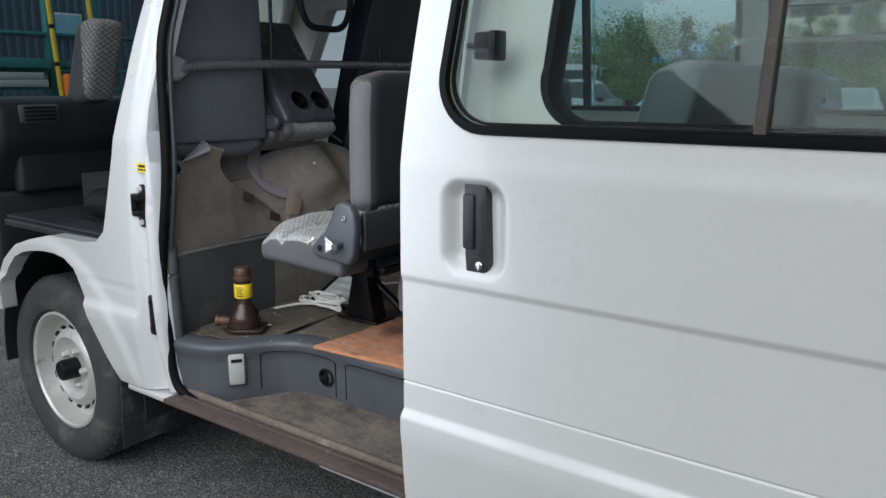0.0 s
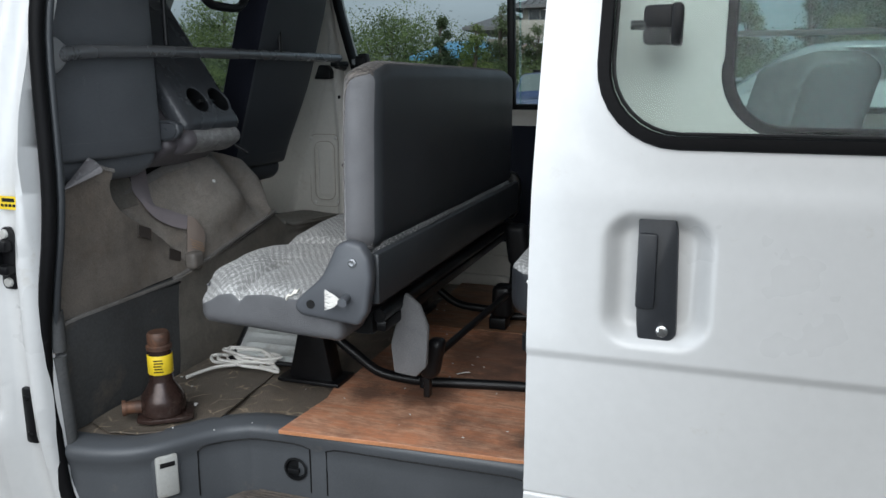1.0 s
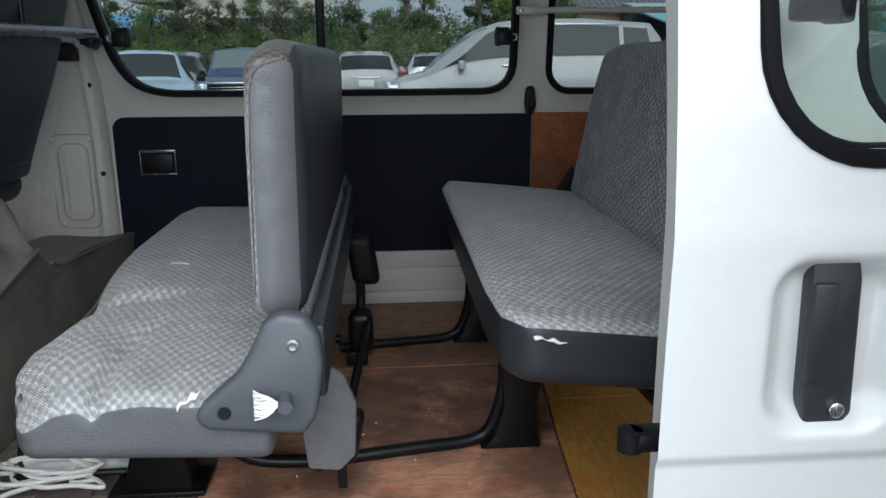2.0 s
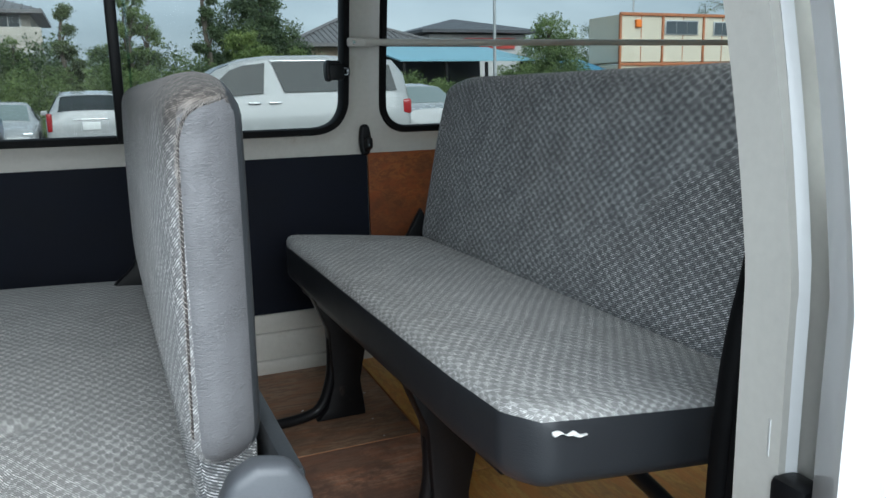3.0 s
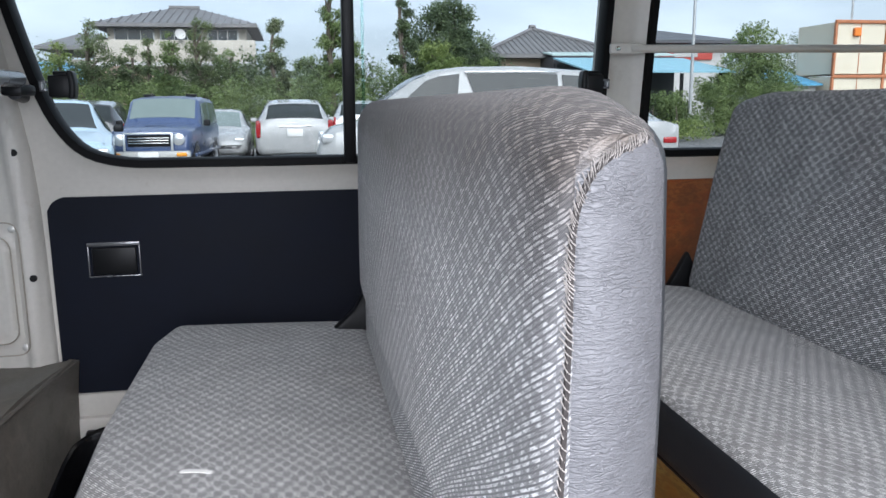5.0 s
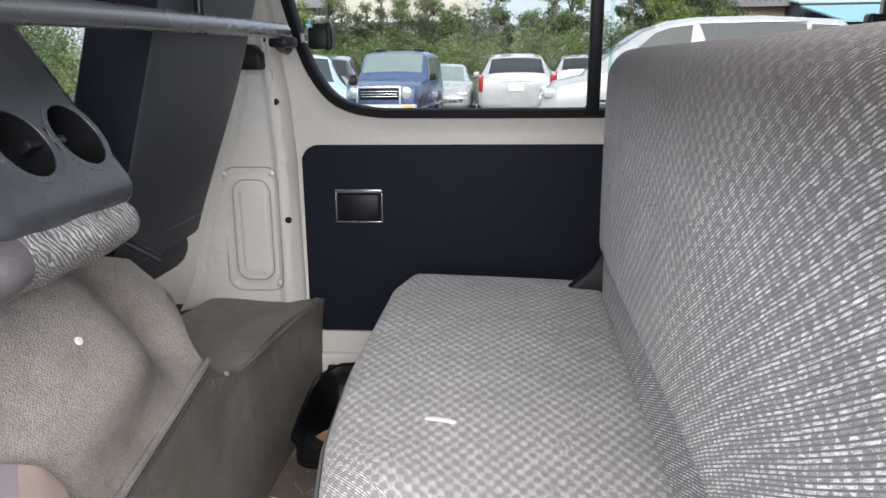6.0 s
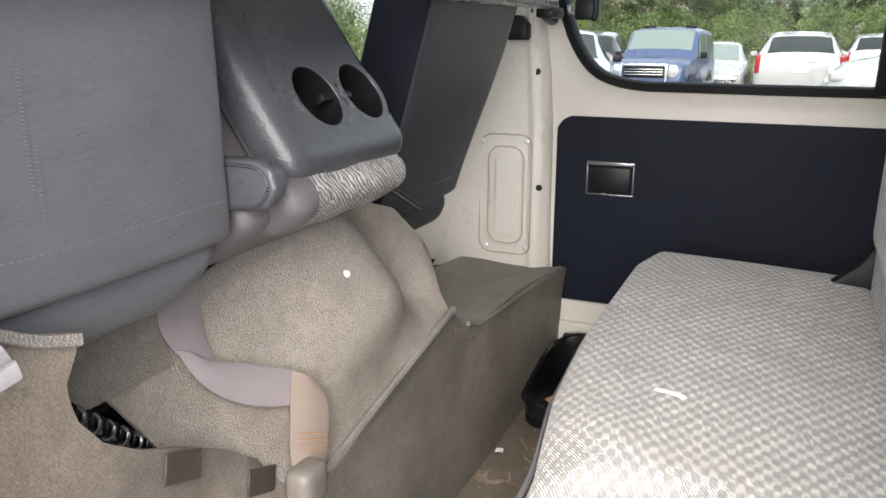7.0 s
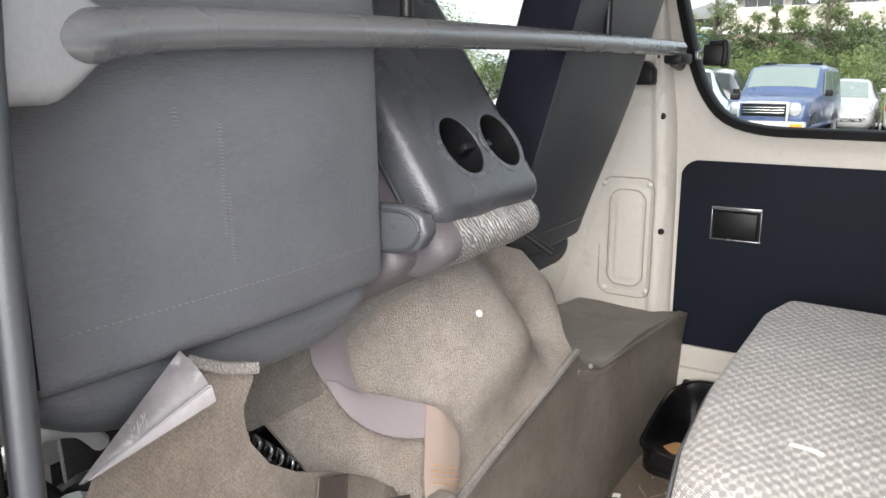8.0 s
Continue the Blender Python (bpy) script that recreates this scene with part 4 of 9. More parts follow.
part("rear_side", skin(steps(-0.82, 1.62, 0.02), steps(0.40, 1.76, 0.02), lambda x, z: LEFT + 0.02 + tuck(z), quarter_cut, 0.05), PAINT_IN, van, "cream inner steel of the rear side")
part("side_window_seal", ring(outline_rounded(*QUARTER), lambda x, z: LEFT + 0.05 + tuck(z), (0.03, 0.06)), RUBBER, van)
pane = part("side_window_pane", pane_skin(steps(-0.6, 1.36, 0.06), steps(1.2, 1.66, 0.06), lambda x, z: LEFT + 0.045 + tuck(z), lambda x, z: round_box_sdf(x, z, *QUARTER)), (PANE_TINT, CLEAR_BACK), van)
pane.visible_shadow = False
part("latch_screw", lathe([(0.013, 0), (0.013, 0.003), (0.008, 0.006), (0, 0.006)], (-0.741, 0.160, 1.125), (-0.8, -0.6, 0), 20), BLACK_METAL, van)
part("roller_arm", join(box(-0.785, -0.755, 0.06, 0.10, 0.86, 0.96, 0.008), box(-0.835, -0.775, 0.050, 0.080, 0.900, 0.922, 0.006), lathe([(0.013, 0), (0.013, 0.022), (0.0, 0.022)], (-0.832, 0.062, 0.900), (0, 0, 1), 16)), BLACK_METAL, van, "worn door roller arm")

# sill, rocker and the moulded step
part("rocker", join(box(-1.96, 1.6, LEFT + 0.012, 0.135, 0.390, 0.408, 0.006), box(-1.20, 1.6, LEFT + 0.05, 0.15, 0.355, 0.392, 0.006)), PAINT, van, "white rocker under the doorway")
sill = part("sill", box(-1.76, -0.80, 0.072, 0.150, 0.400, 0.414, 0.004), SILL_DARK, van, "soiled metal door sill with flaking edge")
part("guide_rail", box(-1.72, -0.80, 0.108, 0.118, 0.412, 0.422, 0.003), SILL_DARK, sill)
part("sill_lip", box(-1.74, -0.80, 0.135, 0.150, 0.405, 0.428, 0.004), SILL_DIRT, sill)
EDGE = [(-1.81, 0.138), (-1.70, 0.152), (-1.625, 0.190), (-1.555, 0.285), (-1.505, 0.328), (-1.435, 0.348), (-1.15, 0.352), (-0.875, 0.354), (-0.80, 0.300)]
rounded_edge = [p for p in spline([(x, y, 0) for x, y in EDGE], 4)]


def step_wall(u, v):
    s = u * (len(rounded_edge) - 1)
    i = min(int(s), len(rounded_edge) - 2)
    p = rounded_edge[i].lerp(rounded_edge[i + 1], s - i)
    d = (rounded_edge[i + 1] - rounded_edge[i]).normalized()
    n = Vector((d.y, -d.x, 0))
    if v < 0.3:
        a = v / 0.3
        return p + n * (-0.05 * (1 - a)) + Vector((0, 0, 0.566 + 0.004 * math.sin(a * math.pi)))
    if v < 0.5:
        a = (v - 0.3) / 0.2 * math.pi / 2
        return p + n * (0.012 * math.sin(a)) + Vector((0, 0, 0.566 - 0.012 * (1 - math.cos(a))))
    a = (v - 0.5) / 0.5
    return p + n * (0.012 - 0.010 * smooth01(0, 0.2, a)) + Vector((0, 0, 0.554 - 0.165 * a))


step_skirt = part("step_skirt", sheet(step_wall, 64, 22, 0.004), GREY_PLASTIC, van, "dusty grey moulded plastic step surround")
tread = join(prism([(-1.60, 0.145), (-0.80, 0.145), (-0.80, 0.35), (-1.47, 0.352), (-1.50, 0.325)], 2, 0.385, 0.417), *[box(-1.575 + 0.62 * (y - 0.165), -0.81, y, y + 0.0045, 0.417, 0.4205, 0.001, 1) for y in steps(0.165, 0.335, 0.0105)])
part("step_tread", tread, STEP_TREAD, step_skirt, "dirty ribbed step tread")
part("step_nosing", box(-1.60, -0.80, 0.138, 0.158, 0.40, 0.424, 0.006), GREY_PLASTIC, step_skirt)
seg = (Vector((-1.555, 0.285, 0)) - Vector((-1.625, 0.190, 0)))
ang = math.atan2(seg.y, seg.x)
mlatch = Matrix.Translation((-1.606, 0.213, 0.497)) @ Matrix.Rotation(ang, 4, "Z")
lid = part("step_cover", turned(box(-0.022, 0.022, -0.019, -0.004, -0.045, 0.045, 0.006), mlatch), PALE_PLASTIC, step_skirt, "pale grey plastic cover with a finger slot")
part("cover_frame", turned(join(box(-0.028, 0.028, -0.010, -0.002, -0.051, 0.051, 0.004)), mlatch), GREY_PLASTIC, step_skirt)
part("finger_slot", turned(box(-0.015, 0.015, -0.0205, -0.0185, 0.022, 0.032, 0.001), mlatch), INK, lid)
part("access_hole", join(lathe([(0.024, 0.0), (0.026, 0.003), (0.021, 0.004), (0.019, -0.004), (0, -0.004)], (-1.380, 0.340, 0.482), (0.05, -1, 0), 24), box(-1.392, -1.366, 0.325, 0.334, 0.477, 0.488, 0.002)), BLACK, step_skirt, "round access hole with a lever")
def on_skirt(u, z):
    """A point on the upright face of the skirt."""
    return step_wall(u, 0.5 + 0.5 * (0.554 - z) / 0.165) + Vector((0.003, -0.0046, 0))


for u0, u1 in ((0.350, 0.668), (0.684, 0.865)):
    line_pts = [on_skirt(u0, 0.43), on_skirt(u0, 0.48), on_skirt(u0, 0.530), on_skirt(u0 + 0.008, 0.537)] + [on_skirt(u, 0.539) for u in steps(u0 + 0.02, u1 - 0.02, 0.012)] + [on_skirt(u1 - 0.008, 0.537), on_skirt(u1, 0.530), on_skirt(u1, 0.48), on_skirt(u1, 0.43)]
    part("panel_groove", sweep(line_pts, 0.0016, 6), INK, step_skirt)

# floor pan
FLOOR_POLY = [(-1.83, 0.17), (-1.70, 0.185), (-1.64, 0.215), (-1.575, 0.31), (-1.515, 0.358), (-1.44, 0.376), (-0.86, 0.38), (-0.78, 0.33), (-0.78, 0.13), (1.6, 0.13), (1.6, 1.66), (-1.83, 1.66)]
part("floor_pan", prism(FLOOR_POLY, 2, 0.52, 0.565), FLOOR_MAT, van, "brown worn vinyl van floor")

# right side: one pressed wall with two side windows and the front door window
WIN_A = [(-1.63, 1.194), (-1.69, 1.199), (-1.735, 1.212), (-1.765, 1.234), (-1.790, 1.270), (-1.808, 1.310), (-1.826, 1.380), (-1.846, 1.470), (-1.862, 1.560), (-1.862, 1.620), (-1.82, 1.655), (-0.75, 1.655), (-0.71, 1.640), (-0.692, 1.60),
         (-0.692, 1.275), (-0.700, 1.240), (-0.720, 1.212), (-0.750, 1.198), (-0.79, 1.194)]
WIN_A = [(a[0] * (1 - k) + b[0] * k, a[1] * (1 - k) + b[1] * k) for a, b in zip(WIN_A, WIN_A[1:] + WIN_A[:1]) for k in (0.25, 0.75)]
WIN_B = (-0.592, 0.70, 1.194, 1.655, 0.065)
WIN_F = [(-2.15, 1.13), (-2.10, 1.17), (-2.08, 1.30), (-2.12, 1.62), (-2.55, 1.62), (-2.86, 1.18), (-2.84, 1.13)]


def wall_y(x, z):
    return RIGHT - 0.55 * tuck(max(z, 0.6)) - 0.012 * smooth01(0.035, 0.0, abs(poly_sdf(WIN_A, x, z)) if x < -0.64 else abs(round_box_sdf(x, z, *WIN_B)))


def wall_cut(x, z):
    return max(-poly_sdf(WIN_A, x, z), -round_box_sdf(x, z, *WIN_B), -poly_sdf(WIN_F, x, z))


part("right_side", skin(steps(-3.05, -1.95, 0.03)[:-1] + steps(-1.95, -0.5, 0.012)[:-1] + steps(-0.5, 1.62, 0.03), steps(0.40, 1.14, 0.03)[:-1] + steps(1.14, 1.34, 0.010)[:-1] + steps(1.34, 1.76, 0.018), wall_y, wall_cut, 0.07), PAINT_IN, van, "cream-painted inner wall of the van", sharp=60)


def seal_loop(pts, band, out=0.0):
    pts = [(x, wall_y(x, z) + 0.016, z) for x, z in pts]
    return sweep(pts, 0.01, seg=10, flat=band, close=True, up=(0, 1, 0))


def densify(pts, d=0.03):
    out = []
    for a, b in zip(pts, pts[1:] + pts[:1]):
        n = max(1, round(math.dist(a, b) / d))
        out += [(a[0] + (b[0] - a[0]) * i / n, a[1] + (b[1] - a[1]) * i / n) for i in range(n)]
    return out


seal_a = part("window_rubber", seal_loop(densify(WIN_A), (0.020, 0.05)), RUBBER, van, "black rubber round the side window")
seal_b = part("window_rubber", seal_loop(densify(outline_rounded(*WIN_B)), (0.020, 0.05)), RUBBER, van, "black rubber round the rear side window")
pane = part("side_glass", pane_skin(steps(-1.87, -0.68, 0.06), steps(1.19, 1.66, 0.06), lambda x, z: wall_y(0, z) + 0.03, lambda x, z: poly_sdf(WIN_A, x, z)), (PANE, CLEAR_BACK), van, "clear side window glass")
pane.visible_shadow = False
pane = part("side_glass", pane_skin(steps(-0.60, 0.71, 0.06), steps(1.19, 1.66, 0.06), lambda x, z: wall_y(0, z) + 0.03, lambda x, z: round_box_sdf(x, z, *WIN_B)), (PANE, CLEAR_BACK), van, "clear rear side window glass")
pane.visible_shadow = False
pane = part("front_door_glass", pane_skin(steps(-2.87, -2.07, 0.06), steps(1.12, 1.63, 0.06), lambda x, z: wall_y(0, z) + 0.03, lambda x, z: poly_sdf(WIN_F, x, z)), (PANE, CLEAR_BACK), van)
pane.visible_shadow = False
lean = Matrix.Translation((0, 1.60, 1.19)) @ Matrix.Rotation(0.115, 4, "X") @ Matrix.Translation((0, -1.60, -1.19))
part("window_mullion", turned(box(-1.246, -1.222, 1.592, 1.622, 1.19, 1.66, 0.004), lean), BLACK, van, "black upright of the sliding side window")
part("glass_edge", turned(box(-1.208, -1.202, 1.603, 1.611, 1.20, 1.655), lean), PANE_TINT, van)
for cx, s in ((-1.765, 1), (-0.728, -1)):
    catch = part("window_catch", join(box(cx - 0.021, cx + 0.021, 1.555, 1.585, 1.323, 1.364, 0.005), cushion((cx + 0.021 * s, 1.568, 1.346), (0.006, 0.015, 0.026), 0.005, (3, 4, 10), lambda v: Vector((v.x - s * 5.0 * v.z * v.z, v.y, v.z))), box(cx + 0.004 * s - 0.016, cx + 0.004 * s + 0.016, 1.560, 1.580, 1.362, 1.371, 0.003)), BLACK, van, "black sliding-window catch")
    part("catch_stub", join(box(cx - 0.033 * s - 0.006, cx - 0.033 * s + 0.006, 1.568, 1.592, 1.334, 1.338, 0.001), box(cx - 0.033 * s - 0.006, cx - 0.033 * s + 0.006, 1.568, 1.592, 1.350, 1.354, 0.001), box(cx - 0.036 * s - 0.003, cx - 0.036 * s + 0.003, 1.568, 1.592, 1.334, 1.354, 0.001)), ALU, catch)
navy = part("trim_panel", skin(steps(-1.828, -1.78, 0.005)[:-1] + steps(-1.78, -0.637, 0.03), steps(0.727, 0.775, 0.005)[:-1] + steps(0.775, 1.085, 0.03)[:-1] + steps(1.085, 1.131, 0.005), lambda x, z: RIGHT - 0.010, lambda x, z: max(round_box_sdf(x, z, -1.828, -0.3, 0.727, 1.131, 0.035), x + 0.637), 0.008), NAVY, van, "navy vinyl trim panel")
part("panel_rim", join(box(-1.760, -1.660, 1.613, 1.621, 1.032, 1.040, 0.0015), box(-1.760, -1.660, 1.614, 1.621, 0.969, 0.972, 0.001), box(-1.760, -1.757, 1.614, 1.621, 0.969, 1.040, 0.001), box(-1.663, -1.660, 1.614, 1.621, 0.969, 1.040, 0.001)), ALU, navy, "thin grey rim of the ashtray")
part("ashtray", box(-1.752, -1.668, 1.613, 1.622, 0.974, 1.029, 0.003), BLACK, navy, "recessed black ashtray")
part("plywood_panel", box(-0.634, 1.58, RIGHT - 0.012, RIGHT - 0.002, 0.727, 1.133, 0.001, 1), PLY_PANEL, van, "orange-brown plywood panel screwed to the wall")
for b_ in ((1.600, 1.64, 0.565, 0.680, 0.008), (1.586, 1.63, 0.565, 0.610, 0.006), (1.612, 1.64, 0.66, 0.727, 0.004)):
    part("wall_ledge", box(-1.83, 1.6, *b_), PAINT_IN, van, "cream stepped ledge along the floor")
part("coat_hook", join(cushion((-0.646, 1.602, 1.170), (0.016, 0.010, 0.040), 0.009, (6, 3, 12), lambda v: Vector((v.x * (0.35 + 0.65 * math.sqrt(max(0.0, 1 - (v.z / 0.041) ** 2))), v.y, v.z))), cushion((-0.643, 1.588, 1.158), (0.010, 0.018, 0.016), 0.008, (4, 4, 5), lambda v: Vector((v.x, v.y, v.z - 0.3 * v.y)))), BLACK, van, "black oval coat hook")
rail = part("guard_rail", join(rod((-0.655, 1.545, 1.414), (0.655, 1.545, 1.421), 0.0085, 12), box(-0.700, -0.630, 1.540, 1.552, 1.403, 1.425, 0.004), box(0.63, 0.70, 1.540, 1.552, 1.410, 1.432, 0.004)), PAINT_IN, van, "cream tubular window rail")
part("rail_screw", lathe([(0.006, 0), (0.005, 0.003), (0, 0.004)], (-0.685, 1.540, 1.414), (0, -1, 0), 10), CHROME, rail)
for i in range(7):
    part("vent_slot", box(0.790, 0.865, wall_y(0.8, 1.55) - 0.004, wall_y(0.8, 1.55) + 0.01, 1.455 + 0.024 * i, 1.467 + 0.024 * i, 0.003), INK, van)
part("rear_pillar", join(box(0.985, 1.02, 1.555, 1.60, 0.70, 1.70, 0.006), box(1.0, 1.03, 1.56, 1.61, 1.38, 1.41, 0.004)), PAINT_IN, van)

# right pillar by the front seats: slanted pressed steel with a bolted plate
PILLAR = [(-1.836, 0.775), (-2.125, 0.738), (-2.098, 0.785), (-2.072, 0.85), (-2.055, 0.94), (-2.034, 1.02), (-1.990, 1.13), (-1.950, 1.263), (-1.938, 1.34), (-1.918, 1.45), (-1.885, 1.60), (-1.878, 1.56), (-1.872, 1.45), (-1.858, 1.33), (-1.846, 1.22), (-1.840, 1.09)]


def pillar_y(x, z):
    plate = round_box_sdf(x, z, -1.975, -1.885, 0.845, 1.062, 0.03)
    rib = lerp_table([(0.7, -1.855), (1.1, -1.855), (1.5, -1.875)], z)
    return 1.600 - 0.35 * tuck(max(z, 0.6)) - 0.007 * smooth01(0.006, -0.006, plate) + 0.007 * smooth01(0.005, 0.0, abs(plate + 0.012)) - 0.012 * smooth01(rib - 0.030, rib - 0.018, x) + 0.026 * smooth01(rib - 0.006, rib + 0.022, x) + 0.005 * smooth01(0.004, 0.0, abs(poly_sdf(PILLAR, x, z) + 0.020)) - 0.05 * smooth01(-2.06, -2.13, x)


pillar = part("seat_pillar", skin(steps(-2.12, -1.80, 0.006), steps(0.72, 1.62, 0.008), pillar_y, lambda x, z: poly_sdf(PILLAR, x, z), 0.03), PAINT_IN, van, "cream pillar with a bolted cover plate", sharp=60)
# dark outlines laid over the plate relief, standing in for groove shade
for x0, x1, z0, z1 in ((-1.996, -1.873, 0.822, 1.088), (-1.974, -1.892, 0.848, 1.062)):
    part("plate_line", sweep([(x, pillar_y(x, z) - 0.0006, z) for x, z in outline_rounded(x0, x1, z0, z1, 0.028, 5)], 0.0016, 6, close=True, up=(0, 1, 0)), GROOVE_SHADE, pillar)
for x, z in ((-1.990, 1.072), (-1.888, 1.075), (-1.980, 0.835), (-1.885, 0.838)):
    part("bolt", lathe([(0.007, 0), (0.007, 0.003), (0.004, 0.005), (0, 0.005)], (x, pillar_y(x, z), z), (0, -1, 0), 12), STEEL, pillar)
for x, z in ((-1.856, 0.978), (-1.866, 1.222), (-1.880, 1.345)):
    part("plug", lathe([(0.007, -0.002), (0.007, 0.002), (0, 0.003)], (x, pillar_y(x, z), z), (0, -1, 0), 10), INK, pillar)
part("belt_cover", prism([(-1.945, 1.285), (-1.880, 1.285), (-1.880, 1.318), (-1.900, 1.334), (-1.925, 1.334)], 1, 1.55, 1.595, 0.006), BLACK, pillar, "black belt anchor cover")
part("floor_bracket", join(prism([(-1.79, 0.60), (-1.76, 0.60), (-1.765, 0.66), (-1.785, 0.66)], 1, 1.575, 1.59, 0.004)), BLACK_METAL, van)

# rear end, roof, closing parts
part("tailgate", join(box(1.60, 1.66, 0.10, 1.66, 0.40, 1.12, 0.02), box(1.60, 1.66, 0.10, 0.26, 1.12, 1.76, 0.02), box(1.60, 1.66, 1.50, 1.66, 1.12, 1.76, 0.02), box(1.60, 1.66, 0.24, 1.52, 1.66, 1.76, 0.02)), PAINT_IN, van, "white tailgate")
pane = part("tailgate_glass", box(1.625, 1.632, 0.25, 1.51, 1.11, 1.67), PANE_TINT, van)
pane.visible_shadow = False
roof_fn = lambda d: (lambda u, v: Vector((-2.75 + 4.41 * u, 0.16 + 1.44 * v, 1.745 + d + 0.13 * math.sin(math.pi * v) ** 0.7)))
part("roof", sheet(roof_fn(0.03), 8, 16, 0.012), PAINT, van, "white van roof")
part("roof_side", box(-2.74, -1.90, 1.60, 1.665, 1.665, 1.80, 0.015), PAINT, van)
part("headliner", sheet(roof_fn(0.0), 8, 16, 0.01), HEADLINER, van, "pale headliner")
part("cant_rail", join(box(-2.75, 1.66, 0.14, 0.22, 1.69, 1.79, 0.02), box(-2.75, 1.66, 1.52, 1.62, 1.69, 1.79, 0.02)), PAINT, van)
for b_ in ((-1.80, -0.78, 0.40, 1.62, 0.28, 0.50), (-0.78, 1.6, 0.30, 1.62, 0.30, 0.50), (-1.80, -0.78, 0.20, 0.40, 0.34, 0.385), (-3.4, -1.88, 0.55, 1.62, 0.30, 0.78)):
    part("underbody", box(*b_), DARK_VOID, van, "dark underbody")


def repeat(name, first, build, mat, parent, m):
    """One of many alike pieces, sharing one mesh; m: its pose in the world."""
    if first is None:
        bm = build()
        uv_box(bm)
        me = bpy.data.meshes.new(name)
        bm.to_mesh(me)
        bm.free()
        me.materials.append(mat)
        me.shade_smooth()
        me.set_sharp_from_angle(angle=radians(38))
    else:
        me = first.data
    ob = new(name, me)
    ob.parent = parent
    ob.matrix_basis = place(parent).inverted() @ m
    return ob


def wheel(x, y, out, full=False):
    """A steel wheel; out: -1 faces low y."""
    r, w = 0.326, 0.185
    cy = y - out * w / 2
    ax = (0, out, 0)
    prof = [(0.205, 0.062), (0.215, 0.080), (0.24, 0.090), (0.285, 0.086), (0.305, 0.078), (0.318, 0.064), (r, 0.045), (r, -0.045), (0.318, -0.064), (0.285, -0.086), (0.24, -0.09), (0.215, -0.08), (0.205, -0.062)]
    w_ob = part("wheel", lathe([(0.19, -0.055), (0.197, -0.07), (0.205, -0.07), (0.205, 0.07), (0.197, 0.072), (0.190, 0.066), (0.186, 0.03), (0.178, 0.012), (0.160, 0.004), (0.150, 0.012), (0.128, 0.040), (0.110, 0.046), (0.085, 0.030), (0.060, 0.026), (0.0, 0.026)], (x, cy, r), ax, 56), STEEL, van, "pale painted steel road wheel")
    part("tyre", lathe(prof, (x, cy, r), ax, 64), TYRE, w_ob, "worn grey-black tyre")
    if full:
        block = None
        for k in range(56):
            for sd in (-1, 1):
                m = Matrix.Translation((x, cy + sd * 0.040, r)) @ Matrix.Rotation(2 * math.pi * k / 56, 4, "Y") @ Matrix.Translation((0, 0, r - 0.0085))
                block = repeat("tread_block", block, lambda: box(-0.006, 0.006, -0.014, 0.014, -0.006, 0.0095, 0.001, 1), TYRE, w_ob, m)
        hole = None
        for k in range(16):
            m = Matrix.Translation((x, cy + out * 0.0255, r)) @ Matrix.Rotation(2 * math.pi * k / 16, 4, "Y") @ Matrix.Translation((0, 0, 0.139)) @ Matrix.Rotation(-out * radians(38), 4, "X")
            hole = repeat("vent_hole", hole, lambda: cushion((0, 0, 0), (0.0125, 0.0035, 0.0120), 0.0032, (3, 2, 3)), INK, w_ob, m)
        for k in range(5):
            a = 2 * math.pi * k / 5 + 0.3
            part("wheel_nut", lathe([(0.012, 0), (0.012, 0.016), (0.008, 0.022), (0, 0.022)], (x + 0.062 * math.sin(a), cy + out * 0.026, r + 0.062 * math.cos(a)), ax, 6), STEEL, w_ob)
    part("hub_cap", lathe([(0.036, 0.0), (0.036, 0.045), (0.033, 0.055), (0.026, 0.058), (0.024, 0.055), (0.0, 0.055)], (x, cy + out * 0.026, r), ax, 28), BLACK, w_ob, "dark plastic hub cap")
    return w_ob


wheel(-2.435, 0.115, -1, True)
for wx, wy, wo in ((-2.435, 1.66, 1), (0.55, 0.115, -1), (0.55, 1.66, 1)):
    wheel(wx, wy, wo)


# ---- bulkhead and engine cover ----
def piping(y):
    return lerp_table([(0.14, 0.800), (0.20, 0.807), (0.535, 0.809), (0.66, 0.828), (1.0, 0.900), (1.08, 0.842), (1.60, 0.803)], y)


def bulk_face(y0, y1, n):
    at = lambda y, v: Vector((-1.806 + 0.010 * math.sin(9 * (y - 0.135) / 1.47 + 2 * v) * v * (1 - v) * 2 + 0.02 * smooth01(0.0, 0.5, abs((y - 0.135) / 1.47 - 0.66)) * v, y, 0.568 + (piping(y) - 0.568) * v))
    return sheet(lambda u, v: at(y0 + (y1 - y0) * u, v), n, 14, 0.02)


bulk = part("bulkhead", bulk_face(0.537, 1.605, 50), FACE_MAT, van, "soiled grey-brown vinyl bulkhead face")
bulk_l = part("bulkhead", bulk_face(0.135, 0.535, 24), BULK_GREY, van, "dark grey soiled bulkhead face beside the step")
part("hem", sweep([(-1.786, y, piping(y) + 0.002) for y in steps(0.155, 0.54, 0.03)], 0.006, 8, flat=(0.008, 0.005), up=(1, 0, 0)), HEM_MAT, bulk_l, "pale rolled hem over the bulkhead")
part("rolled_edge", sweep(spline([(-1.784, 0.149, 0.840), (-1.783, 0.148, 0.78), (-1.785, 0.149, 0.72), (-1.783, 0.150, 0.65), (-1.781, 0.151, 0.56), (-1.778, 0.151, 0.45)], 6), 0.017, 10), BULK_GREY, bulk_l, "scuffed grey edge wrapped round the bulkhead")
